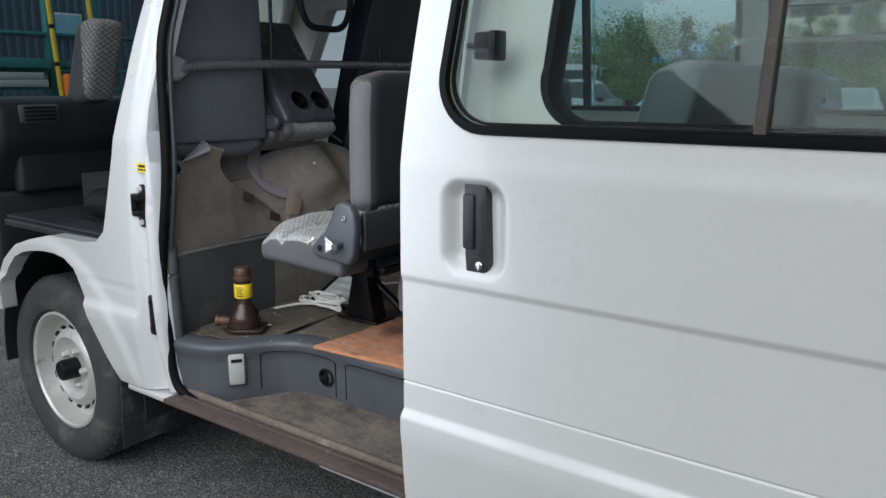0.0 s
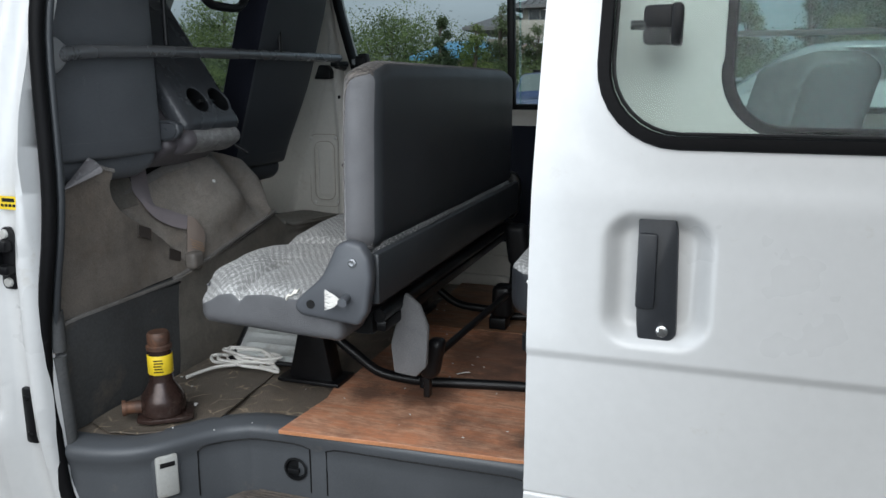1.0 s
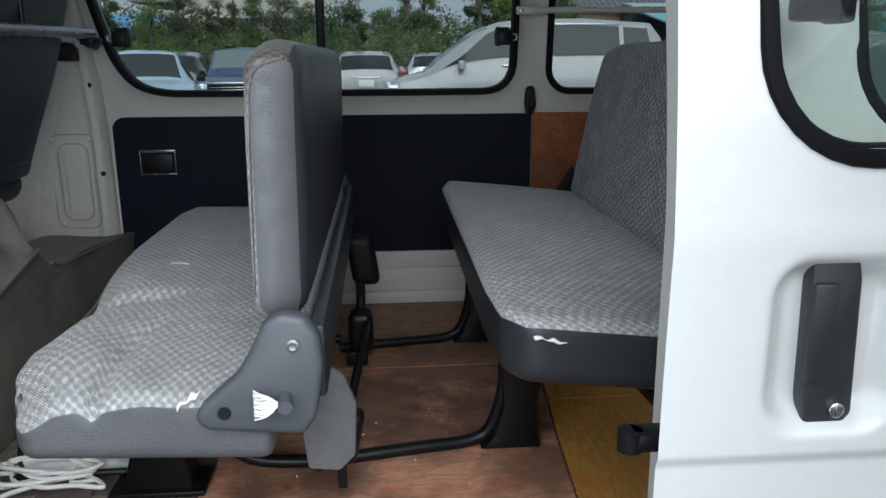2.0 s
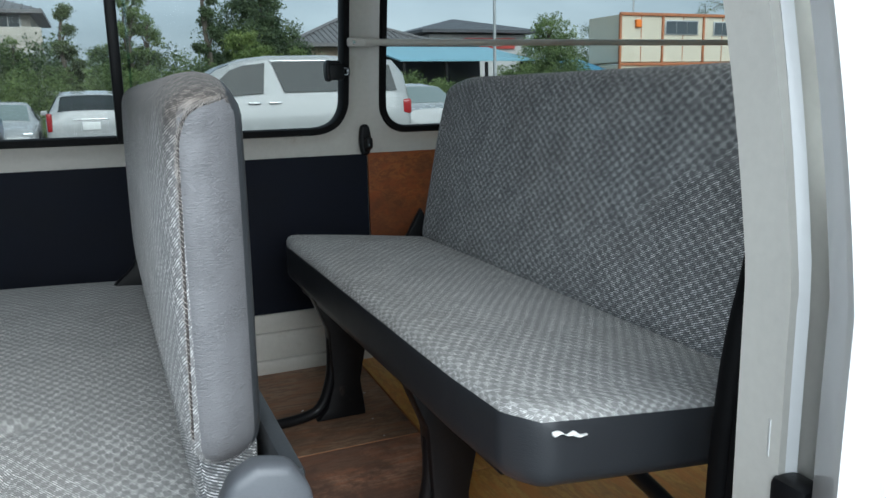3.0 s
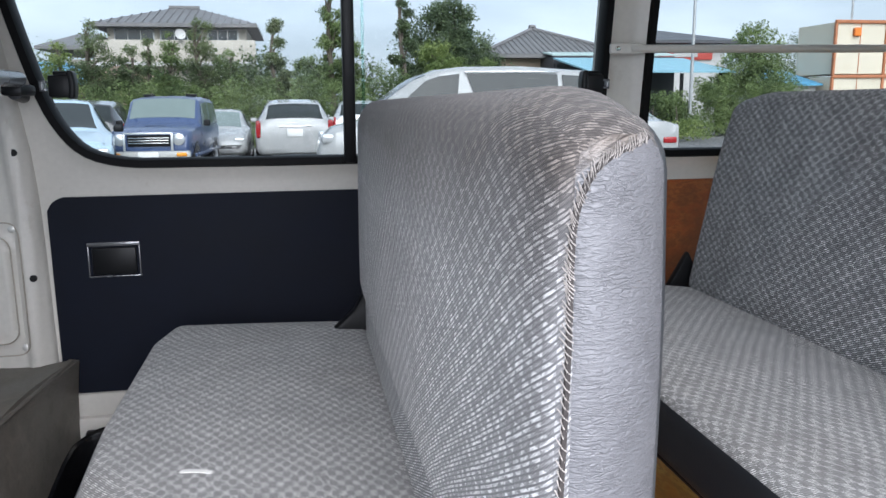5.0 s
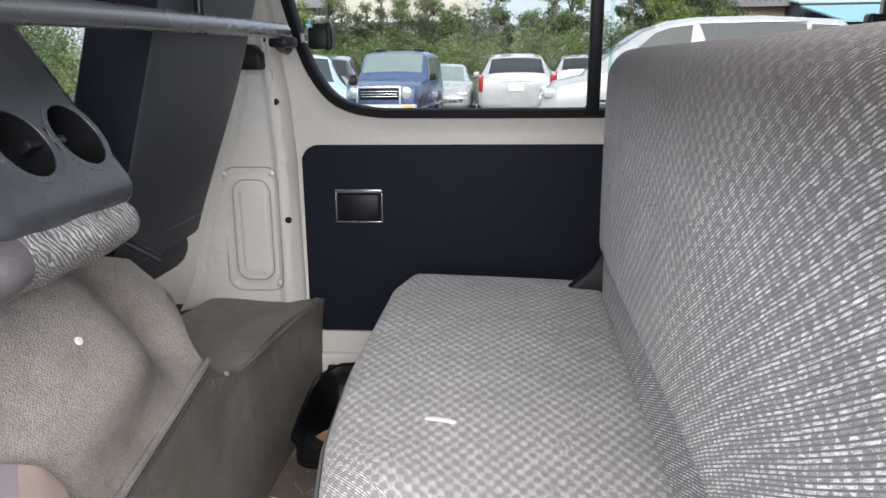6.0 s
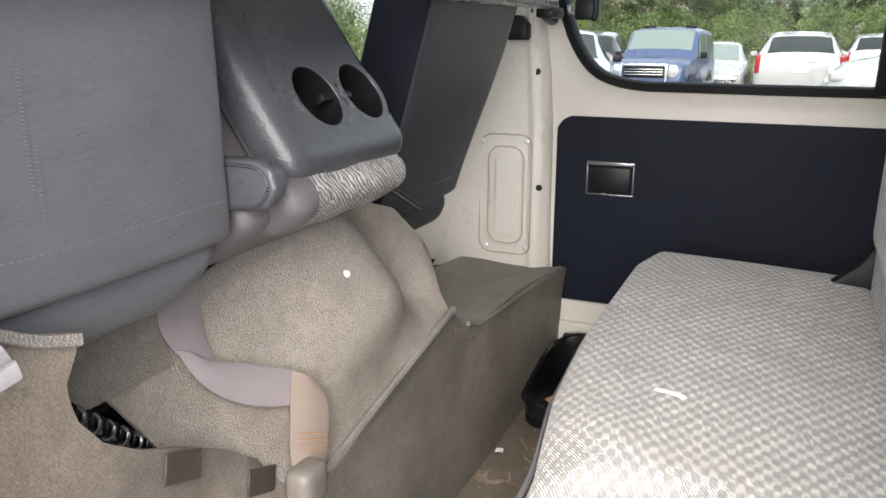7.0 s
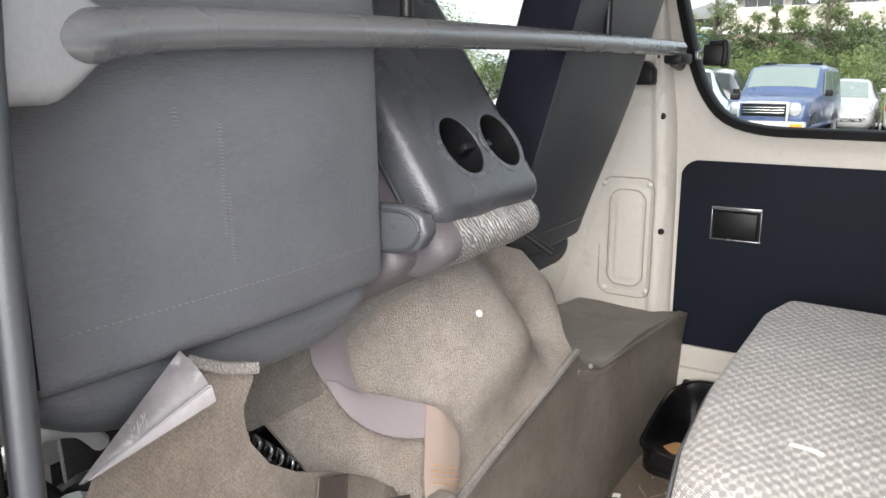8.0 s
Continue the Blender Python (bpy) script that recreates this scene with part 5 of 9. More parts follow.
# black cord in place of the shadow line under the hem
part("hem_shadow", sweep([(-1.792, y, piping(y) - 0.008) for y in steps(0.155, 0.54, 0.03)], 0.004, 6), INK, bulk_l)
part("piping", sweep([(-1.800, y, piping(y) + 0.002) for y in steps(0.53, 1.0, 0.03)], 0.0055, 8), HEM_MAT, bulk, "pale rolled vinyl edge")
# the shadow line goes on under the piping as a dark brown cord
part("groove", sweep([(-1.7985, y, piping(y) - 0.007) for y in steps(0.53, 1.0, 0.03)], 0.003, 6), DIVIDER, bulk, "dark shadow line below the rolled edge")
part("inner_board", sheet(lambda u, v: Vector((-1.885 - 0.05 * v, 0.340 + 0.19 * u, 0.985 + 0.15 * v)), 8, 6, 0.006), FACE_MAT, van, "brown board behind the engine cover")
part("cab_mat", sheet(lambda u, v: Vector((-1.962 - 0.02 * v, 0.30 + 0.52 * u, 0.93 + 0.20 * v)), 12, 6, 0.006), CAB_MAT, van, "black textured cab mat")
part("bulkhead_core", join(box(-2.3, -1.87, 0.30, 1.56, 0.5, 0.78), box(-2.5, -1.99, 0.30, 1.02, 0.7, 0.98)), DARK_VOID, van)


def cover_x(y, z):
    """The draped cover: it leans forward from the rolled edge, humped over the engine."""
    h = z - piping(y)
    hump = 0.050 * math.exp(-((y - 0.80) / 0.13) ** 2) * smooth01(0.0, 0.12, h)
    dent = 0.044 * math.exp(-((y - 0.93 + 0.55 * (h - 0.08)) / 0.035) ** 2) * smooth01(0.0, 0.06, h)
    return -1.803 - h / 2.06 + hump - dent + 0.004 * math.sin(23 * y + 14 * z)


COVER = [(0.431, 1.012), (0.452, 0.986), (0.466, 0.957), (0.480, 0.925), (0.575, 0.812), (0.66, 0.828), (1.0, 0.900), (1.018, 0.985), (0.96, 1.055), (0.87, 1.085), (0.72, 1.078), (0.59, 1.045)]
bm = skin(steps(0.42, 1.03, 0.012), steps(0.80, 1.095, 0.010), lambda y, z: cover_x(y, z), lambda y, z: poly_sdf(COVER, y, z), -0.006)
for v in bm.verts:
    v.co = Vector((v.co.y, v.co.x, v.co.z))
bmesh.ops.recalc_face_normals(bm, faces=bm.faces)
cover = part("engine_cover", bm, COVER_MAT, van, "beige-grey vinyl engine cover, creased and dusty", sharp=70)
part("cover_hem", sweep([(cover_x(y, z) + 0.004, y, z) for y, z in ((0.436, 1.009), (0.505, 1.024), (0.59, 1.040), (0.65, 1.056), (0.72, 1.072))], 0.004, 6, flat=(0.022, 0.004), up=(1, 0, 0.5)), HEM_MAT, cover, "pale sewn hem")
part("stud", lathe([(0.0048, 0), (0.0048, 0.0015), (0.0035, 0.003), (0, 0.003)], (cover_x(0.762, 1.018) + 0.003, 0.762, 1.018), (0.8, -0.1, 0.5), 16), WHITE_LABEL, cover, "white press stud")

# the left flap beside it, one corner peeled back
FLAP = [(0.150, 0.800), (0.65, 0.822), (0.60, 0.855), (0.535, 0.905), (0.465, 0.948), (0.410, 0.975), (0.372, 1.002), (0.352, 1.030), (0.347, 1.057), (0.363, 1.091), (0.33, 1.101), (0.297, 1.116), (0.226, 1.060), (0.178, 0.98)]
flap_x = lambda y, z: -1.801 - 0.20 * max(0.0, y - 0.38) * smooth01(0.80, 0.90, z) + 0.004 * math.sin(19 * y + 11 * z)
bm = skin(steps(0.14, 0.67, 0.012), steps(0.79, 1.13, 0.010), lambda y, z: flap_x(y, z), lambda y, z: poly_sdf(FLAP, y, z), -0.005)
for v in bm.verts:
    v.co = Vector((v.co.y, v.co.x, v.co.z))
bmesh.ops.recalc_face_normals(bm, faces=bm.faces)
flap = part("cover_flap", bm, FLAP_MAT, van, "beige vinyl flap with a peeled corner", sharp=70)


def peel(u, v):
    base = Vector((-1.799, 0.291, 1.123)).lerp(Vector((-1.797, 0.210, 1.064)), u)
    tip = Vector((-1.770, 0.292, 1.092)).lerp(Vector((-1.796, 0.212, 1.063)), u)
    return base.lerp(tip, v) + Vector((0.012, -0.004, 0.004)) * math.sin(math.pi * v) * (1 - u)


part("top_hem", sweep(spline([(flap_x(y, z) + 0.003, y, z) for y, z in ((0.300, 1.112), (0.33, 1.097), (0.360, 1.088))], 5), 0.005, 6, flat=(0.009, 0.003), up=(1, 0, 0.3)), HEM_MAT, flap, "pale turned hem")
corner = part("peeled_corner", sheet(peel, 14, 10, 0.003), UNDERSIDE, flap, "curled corner showing the grey underside")
part("turned_hem", sheet(lambda u, v: peel(u * 0.97, 0.70 + 0.30 * v) + Vector((0.0032, -0.0005, 0.0018)), 14, 4, 0.0015), surface("pale_mauve_vinyl_back", (0.27, 0.255, 0.26), 0.5, var=0.15, coarse=30, fine=200, bump=0.2), corner, "pale turned hem")
part("stitch_line", sweep([peel(u, 0.68) + Vector((0.0034, -0.0005, 0.0022)) for u in steps(0.02, 0.90, 0.04)], 0.0006, 5), THREAD, corner)
scuffs = bmesh.new()
random.seed(31)
for i in range(16):
    q = peel(random.uniform(0.48, 0.62), random.uniform(0.28, 0.52)) + Vector((0.0036, -0.0006, 0.0024))
    join(scuffs, rod(q, q + Vector((0.0, random.uniform(-0.003, 0.003), random.uniform(0.002, 0.006))), 0.0003, 4))
part("scuff", scuffs, THREAD, corner, "white scuff marks")
random.seed(21)
for i in range(7):
    a = Vector((-1.90 + 0.02 * random.random(), 0.17 + 0.018 * i, 0.99 + 0.04 * random.random()))
    part("hose", sweep(spline([a, a + Vector((0.03, 0.02, 0.03 * random.random())), a + Vector((0.01, 0.06, -0.02)), a + Vector((-0.04, 0.09, -0.04))], 5), 0.006 + 0.004 * random.random(), 8), (PLATE, BLACK, ROPE)[i % 3], van)
for i in range(12):
    part("hose_rib", sweep([(-1.878 + 0.008 * math.cos(q), 0.398 + 0.0068 * i + 0.003 * math.sin(q), 1.000 - 0.0062 * i + 0.0075 * math.sin(q)) for q in [2 * math.pi * k / 12 for k in range(12)]], 0.0018, 6, close=True), (ALU, BLACK_METAL)[i % 2], van)
part("engine_hose", sweep(spline([(-1.90, 0.215, 1.045), (-1.885, 0.235, 1.062), (-1.88, 0.262, 1.058), (-1.89, 0.285, 1.035)], 6), 0.007, 10), PLATE, van, "pale ribbed engine hose")
for cy, cz, s in ((0.452, 0.938, -4.5), (0.560, 0.862, -4.6)):
    part("tape_patch", turned(box(-0.0012, 0.0012, -0.022, 0.022, -0.013, 0.013, 0.0008, 1), Matrix.Translation((flap_x(cy, cz) + 0.006, cy, cz)) @ Matrix.Rotation(0.55 + 0.2 * s, 4, "X") @ Matrix.Rotation(-0.15, 4, "Y")), TAPE, flap, "peeling dark tape")

# box over the right wheel
part("wheel_box", sheet(lambda u, v: Vector((-1.803 - 0.24 * v + 0.004 * math.sin(8 * u), 1.02 + 0.58 * u, lerp_table([(1.0, 0.872), (1.08, 0.846), (1.6, 0.806)], 1.02 + 0.58 * u) + 0.006 * math.sin(5 * v + 3 * u) - 0.01 * v)), 20, 12, 0.02), FACE_MAT, van, "grey-brown vinyl over the wheel box")
part("wheel_box_hem", sweep([(-1.800, y, piping(y) + 0.002) for y in steps(1.06, 1.59, 0.04)], 0.004, 6), FACE_MAT, van)


# ---- partition bar ----
bar = thing("partition_bar", (-1.80, 0.85, 1.34), "grey tubular partition bar with slim uprights behind the front seats", "safety bar")
pts = spline([(-1.772, 0.196, 1.320), (-1.778, 0.222, 1.322), (-1.786, 0.26, 1.327), (-1.793, 0.32, 1.332), (-1.796, 0.42, 1.336), (-1.798, 0.56, 1.340), (-1.803, 0.85, 1.346), (-1.806, 1.15, 1.350), (-1.808, 1.475, 1.353)], 6)
part("rail", sweep(pts, [(0.0135 + 0.004 * smooth01(0.3, 0.0, i / len(pts))) * (0.30 + 0.70 * smooth01(0.0, 0.16, i / len(pts))) for i in range(len(pts))], 14), ALU, bar, "grey painted rail")
part("end_plate", cushion((-1.779, 0.200, 1.321), (0.008, 0.062, 0.033), 0.0075, (3, 18, 10), lambda v: Vector((v.x + 0.008 - 0.42 * v.y, v.y, v.z * (1 - 0.62 * smooth01(0.0, 0.058, v.y)) + 0.10 * max(0.0, v.y)))), surface("light_grey_metal_plate", (0.36, 0.36, 0.37), 0.33, metal=0.35, var=0.1, fine=260, bump=0.12), bar, "flattened light grey end plate")
part("end_mount", join(box(-1.835, -1.80, 1.46, 1.54, 1.325, 1.345, 0.006), rod((-1.815, 1.47, 1.330), (-1.83, 1.56, 1.325), 0.012)), BLACK, bar)
for y in (0.566, 1.075):
    part("upright", rod((-1.802, y, 1.355), (-1.800, y, 1.75), 0.0062, 10), BLACK_METAL, bar, "slim black upright")
part("loop", sweep(spline([(-1.80, 0.68, 1.62), (-1.80, 0.695, 1.52), (-1.80, 0.73, 1.468), (-1.80, 0.80, 1.460), (-1.80, 0.875, 1.468), (-1.80, 0.915, 1.52), (-1.80, 0.93, 1.62)]), 0.011, 10), BLACK, bar, "black padded loop")


# ---- front seats ----
def front_seat(name, y0, y1, bottom, lean_top, label, thick=0.075, taper=0.0, hide=None):
    """A cab seat seen from behind: flat padded panel with a stitched hem, a softer band tucked in below it."""
    hide = hide or CAB_VINYL
    mid, half = (y0 + y1) / 2, (y1 - y0) / 2
    s = thing(name, (-1.95, mid, 0.90), label, "car seat", "front seats")
    x_at = lambda z: lean_top[0] + (z - 1.08) * lean_top[1]
    edge = bottom + 0.044
    hz = 0.335
    def shape(v):
        z = v.z
        return Vector((v.x + 0.015 - thick + (x_at(edge + hz + z) - x_at(edge + hz)) + 0.008 * (1 - (v.y / half) ** 2) * (1 if v.x > 0 else 0), v.y * (1 - 0.12 * smooth01(0.1, 0.34, z)) - taper * smooth01(-0.05, -0.34, z) * (v.y + half) / (2 * half), z))
    part("backrest", cushion((x_at(edge + hz), mid, edge + hz), (thick, half, hz), 0.012, (4, 14, 26), shape, lambda c, n: 1 if n.x < -0.5 else (2 if n.y < -0.6 else 0)), (hide, CLOTH_DARK, NAVY_CLOTH), s, "grey grained vinyl seat back")
    face = lambda y, z: x_at(z) + 0.0152 + 0.008 * (1 - ((y - mid) / half) ** 2)
    part("lower_band", cushion((x_at(edge) - 0.045, mid - taper / 2, bottom + 0.028), (0.052, half - 0.004 - taper / 2, 0.036), 0.032, (6, 24, 6), lambda v: Vector((v.x, v.y, v.z + 0.022 * smooth01(0.55, 1.0, abs(v.y) / half) * smooth01(0.036, -0.036, v.z)))), hide, s, "softly rounded lower band")
    stitch = bmesh.new()
    zs = edge + 0.038
    for y in steps(y0 + 0.02, y1 - 0.02 - taper, 0.0055):
        join(stitch, box(face(y, zs) - 0.001, face(y, zs) + 0.0006, y - 0.0012, y + 0.0012, zs - 0.0002, zs + 0.0002))
    part("stitching", stitch, THREAD, s, "fine pale stitching")
    part("headrest", cushion((x_at(1.83) - 0.08, mid, bottom + 0.80), (0.06, half * 0.62, 0.085), 0.045, (4, 8, 6)), CAB_VINYL, s)
    part("cushion", cushion((-2.20, mid, 0.90), (0.14, half, 0.05), 0.05, (8, 8, 4)), BLACK, s)
    for ya in (y0 + 0.03, y1 - 0.06):
        part("side_frame", box(-2.40, -2.12, ya, ya + 0.03, 0.77, 0.88), BLACK_METAL, s)
    return s


seat_l = front_seat("front_seat", 0.200, 0.548, 1.068, (-1.83, -0.02), "grey vinyl front seat with scuffed back, behind it the bar")
for i, (y, z0, z1) in enumerate(((0.347, 1.19, 1.27), (0.352, 1.165, 1.22), (0.310, 1.268, 1.282))):
    sc = bmesh.new()
    for z in steps(z0, z1, 0.0026):
        join(sc, box(-1.8135, -1.8070, y - 0.0003 - 0.0004 * random.random(), y + 0.0001, z - 0.00016, z + 0.00016))
    part("scuff", sc, THREAD, seat_l, "pale scuff marks")
seat_r = front_seat("front_seat", 0.982, 1.335, 0.975, (-1.915, 0.29), "charcoal vinyl driver's seat leaning back, dark navy cloth side", 0.046, 0.055, DRIVER_VINYL)
bolster = part("side_bolster", cushion((-2.235, 0.235, 1.345), (0.064, 0.05, 0.128), 0.026, (10, 4, 14), lambda v: Vector((v.x + 0.42 * v.z, v.y, v.z * (1 - 1.2 * abs(v.x)))), lambda c, n: 1 if c.x + 0.35 * c.z > 0.015 else 0), (DARK_VINYL, CLOTH_DARK), seat_l, "patterned cloth bolster")

# folded middle seat with two cup holders
console = thing("folded_seat", (-1.88, 0.695, 1.0), "charcoal folded middle seat back with two moulded cup holders", "car seat", "front seats")
tilt = Matrix.Translation((-1.775, 0.717, 1.165)) @ Matrix.Rotation(radians(-34), 4, "Y")
cup_y = (-0.024, 0.064)


def console_shape(v):
    d = min(math.hypot(v.y - cy, v.z + 0.122) for cy in cup_y)
    x = v.x
    if x > 0.02:
        x -= 0.042 * smooth01(0.0405, 0.0385, d)
        if abs(v.y - 0.020) < 0.02 and abs(v.z + 0.118) < 0.008:
            x -= 0.014
    return Vector((x - 0.045, v.y, v.z + 0.2))


CONSOLE_VINYL = vinyl("charcoal_console_vinyl", (0.056, 0.060, 0.067), 500, 0.27, 0.6)
shell = turned(cushion((0, 0, 0), (0.045, 0.118, 0.20), 0.026, (4, 84, 130), console_shape), tilt)
body = part("console_top", shell, CONSOLE_VINYL, console, "charcoal grained top", sharp=50)
for cy in cup_y:
    part("cup_floor", turned(lathe([(0.0347, -0.003), (0.0347, 0.0), (0.0, 0.001)], (-0.036, cy, 0.078), (1, 0, 0), 28), tilt), INK, body)
    part("cup_wall", turned(lathe([(0.0345, -0.036), (0.0345, -0.0010), (0.0352, -0.0010), (0.0352, -0.036)], (0, cy, 0.078), (1, 0, 0), 48), tilt), BLACK, body)
    part("cup_rim", turned(lathe([(0.0347, -0.0035), (0.0347, -0.0006), (0.0352, 0.0002), (0.0425, 0.0003), (0.0430, -0.0010)], (0, cy, 0.078), (1, 0, 0), 48), tilt), CONSOLE_VINYL, body)
part("edge_piping", turned(sweep(spline([(-0.040, -0.1195, z) for z in (0.385, 0.28, 0.17, 0.08, 0.04)] + [(-0.040, -0.115, 0.014), (-0.040, -0.098, 0.0005), (-0.040, -0.06, -0.0015), (-0.040, 0.04, -0.0015), (-0.040, 0.098, 0.0005), (-0.040, 0.116, 0.016)], 5), 0.0026, 8, up=(1, 0, 0)), tilt), DARK_VINYL, body, "rolled edge piping")
part("cup_bridge", turned(join(box(-0.018, -0.004, -0.010, 0.050, 0.074, 0.084, 0.003), box(-0.014, 0.0, 0.012, 0.028, 0.062, 0.076, 0.003)), tilt), BLACK, body)
part("cloth_roll", turned(cushion((-0.050, -0.010, -0.008), (0.036, 0.118, 0.024), 0.023, (6, 16, 4), lambda v: Vector((v.x + 0.0015 * math.sin(60 * v.y), v.y, v.z + 0.001 * math.sin(90 * v.y + 30 * v.x))), lambda c, n: 1 if c.y < -0.085 else 0), tilt), (CLOTH_ROLL, MAUVE_VINYL), console, "gathered checked cloth edge")
part("side_shell", turned(cushion((-0.10, -0.042, 0.17), (0.055, 0.118, 0.19), 0.02, (4, 10, 10)), tilt), MAUVE_VINYL, console, "mauve-grey vinyl side")
HINGE = [(-1.86, 1.136), (-1.802, 1.138), (-1.780, 1.143), (-1.768, 1.160), (-1.773, 1.178), (-1.792, 1.186), (-1.86, 1.184)]
hinge = part("hinge_cover", prism(HINGE, 1, 0.546, 0.566, 0.005, 3), CONSOLE_VINYL, console, "grey plastic hinge cover with a raised rim")
part("rim", sweep(spline([(-1.86 + (x + 1.86) * 0.90, 0.546, 1.158 + (z - 1.158) * 0.78) for x, z in HINGE], 4), 0.0018, 8), DARK_VINYL, hinge)
part("release_pin", turned(rod((-0.05, 0.098, -0.030), (-0.040, 0.116, -0.066), 0.005, 10), tilt), BLACK_METAL, console)
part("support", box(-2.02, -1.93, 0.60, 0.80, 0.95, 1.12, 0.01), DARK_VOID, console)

# ---- cab ----
dash = thing("dashboard", (-2.9, 0.85, 0.8), "black moulded dashboard with air vents", "dashboard")
part("dash_body", cushion((-2.98, 0.85, 1.06), (0.24, 0.72, 0.175), 0.05, (8, 12, 8), lambda v: Vector((v.x - 0.10 * smooth01(0.05, -0.17, v.z) * (1 if v.x > 0 else 0), v.y, v.z))), HANDLE_BLACK, dash, "black grained plastic")
part("glove_box", cushion((-2.80, 0.48, 0.98), (0.03, 0.26, 0.085), 0.02, (3, 6, 4)), HANDLE_BLACK, dash)
vent = part("air_vent", box(-2.752, -2.735, 0.225, 0.37, 1.145, 1.210, 0.008), GREY_PLASTIC, dash, "air vent with slats")
for i in range(4):
    part("slat", box(-2.736, -2.728, 0.24, 0.355, 1.155 + 0.014 * i, 1.162 + 0.014 * i, 0.002, 1), BLACK, vent)
part("lower_dash", box(-3.3, -2.80, 0.14, 1.56, 0.55, 0.90, 0.03), DARK_VOID, dash)
wheel_ring = [(-2.62 + 0.10 * math.cos(a), 1.22 + 0.19 * math.sin(a), 1.12 + 0.16 * math.cos(a)) for a in [2 * math.pi * k / 40 for k in range(40)]]
steer = thing("steering_wheel", (-2.62, 1.22, 1.12), "black steering wheel behind the driver's seat", "steering wheel")
part("rim", sweep(wheel_ring, 0.014, 10, close=True, up=(1, 0, -0.6)), BLACK, steer)
part("hub", join(lathe([(0.05, -0.02), (0.06, 0.0), (0.05, 0.02), (0, 0.02)], (-2.62, 1.22, 1.12), (1, 0, 0.6), 20), rod((-2.62, 1.22, 1.12), (-2.85, 1.22, 0.95), 0.03)), BLACK, steer)
mirror = part("side_mirror", join(cushion((-2.95, -0.16, 1.52), (0.05, 0.09, 0.12), 0.03, (4, 5, 6)), sweep(spline([(-2.95, -0.10, 1.42), (-2.94, -0.02, 1.40), (-2.95, 0.08, 1.30)]), 0.010, 8)), BLACK, van, "black door mirror on its arm")
part("windscreen_frame", join(sweep(spline([(-2.70, 0.20, 1.72), (-2.90, 0.16, 1.45), (-3.12, 0.13, 1.15)], 5), 0.030, 10), sweep(spline([(-2.70, 1.50, 1.72), (-2.90, 1.56, 1.45), (-3.12, 1.60, 1.15)], 5), 0.030, 10), box(-2.78, -2.66, 0.16, 1.56, 1.68, 1.76, 0.02)), PAINT, van, "white windscreen pillars")
pane = part("windscreen", sheet(lambda u, v: Vector((-3.12 + 0.40 * v - 0.05 * math.sin(math.pi * u), 0.16 + 1.42 * u, 1.15 + 0.56 * v)), 10, 6, 0.005), PANE, van, "clear windscreen")
pane.visible_shadow = False
part("nose", join(cushion((-3.30, 0.86, 0.80), (0.14, 0.78, 0.42), 0.09, (4, 8, 6))), PAINT, van, "white van nose")


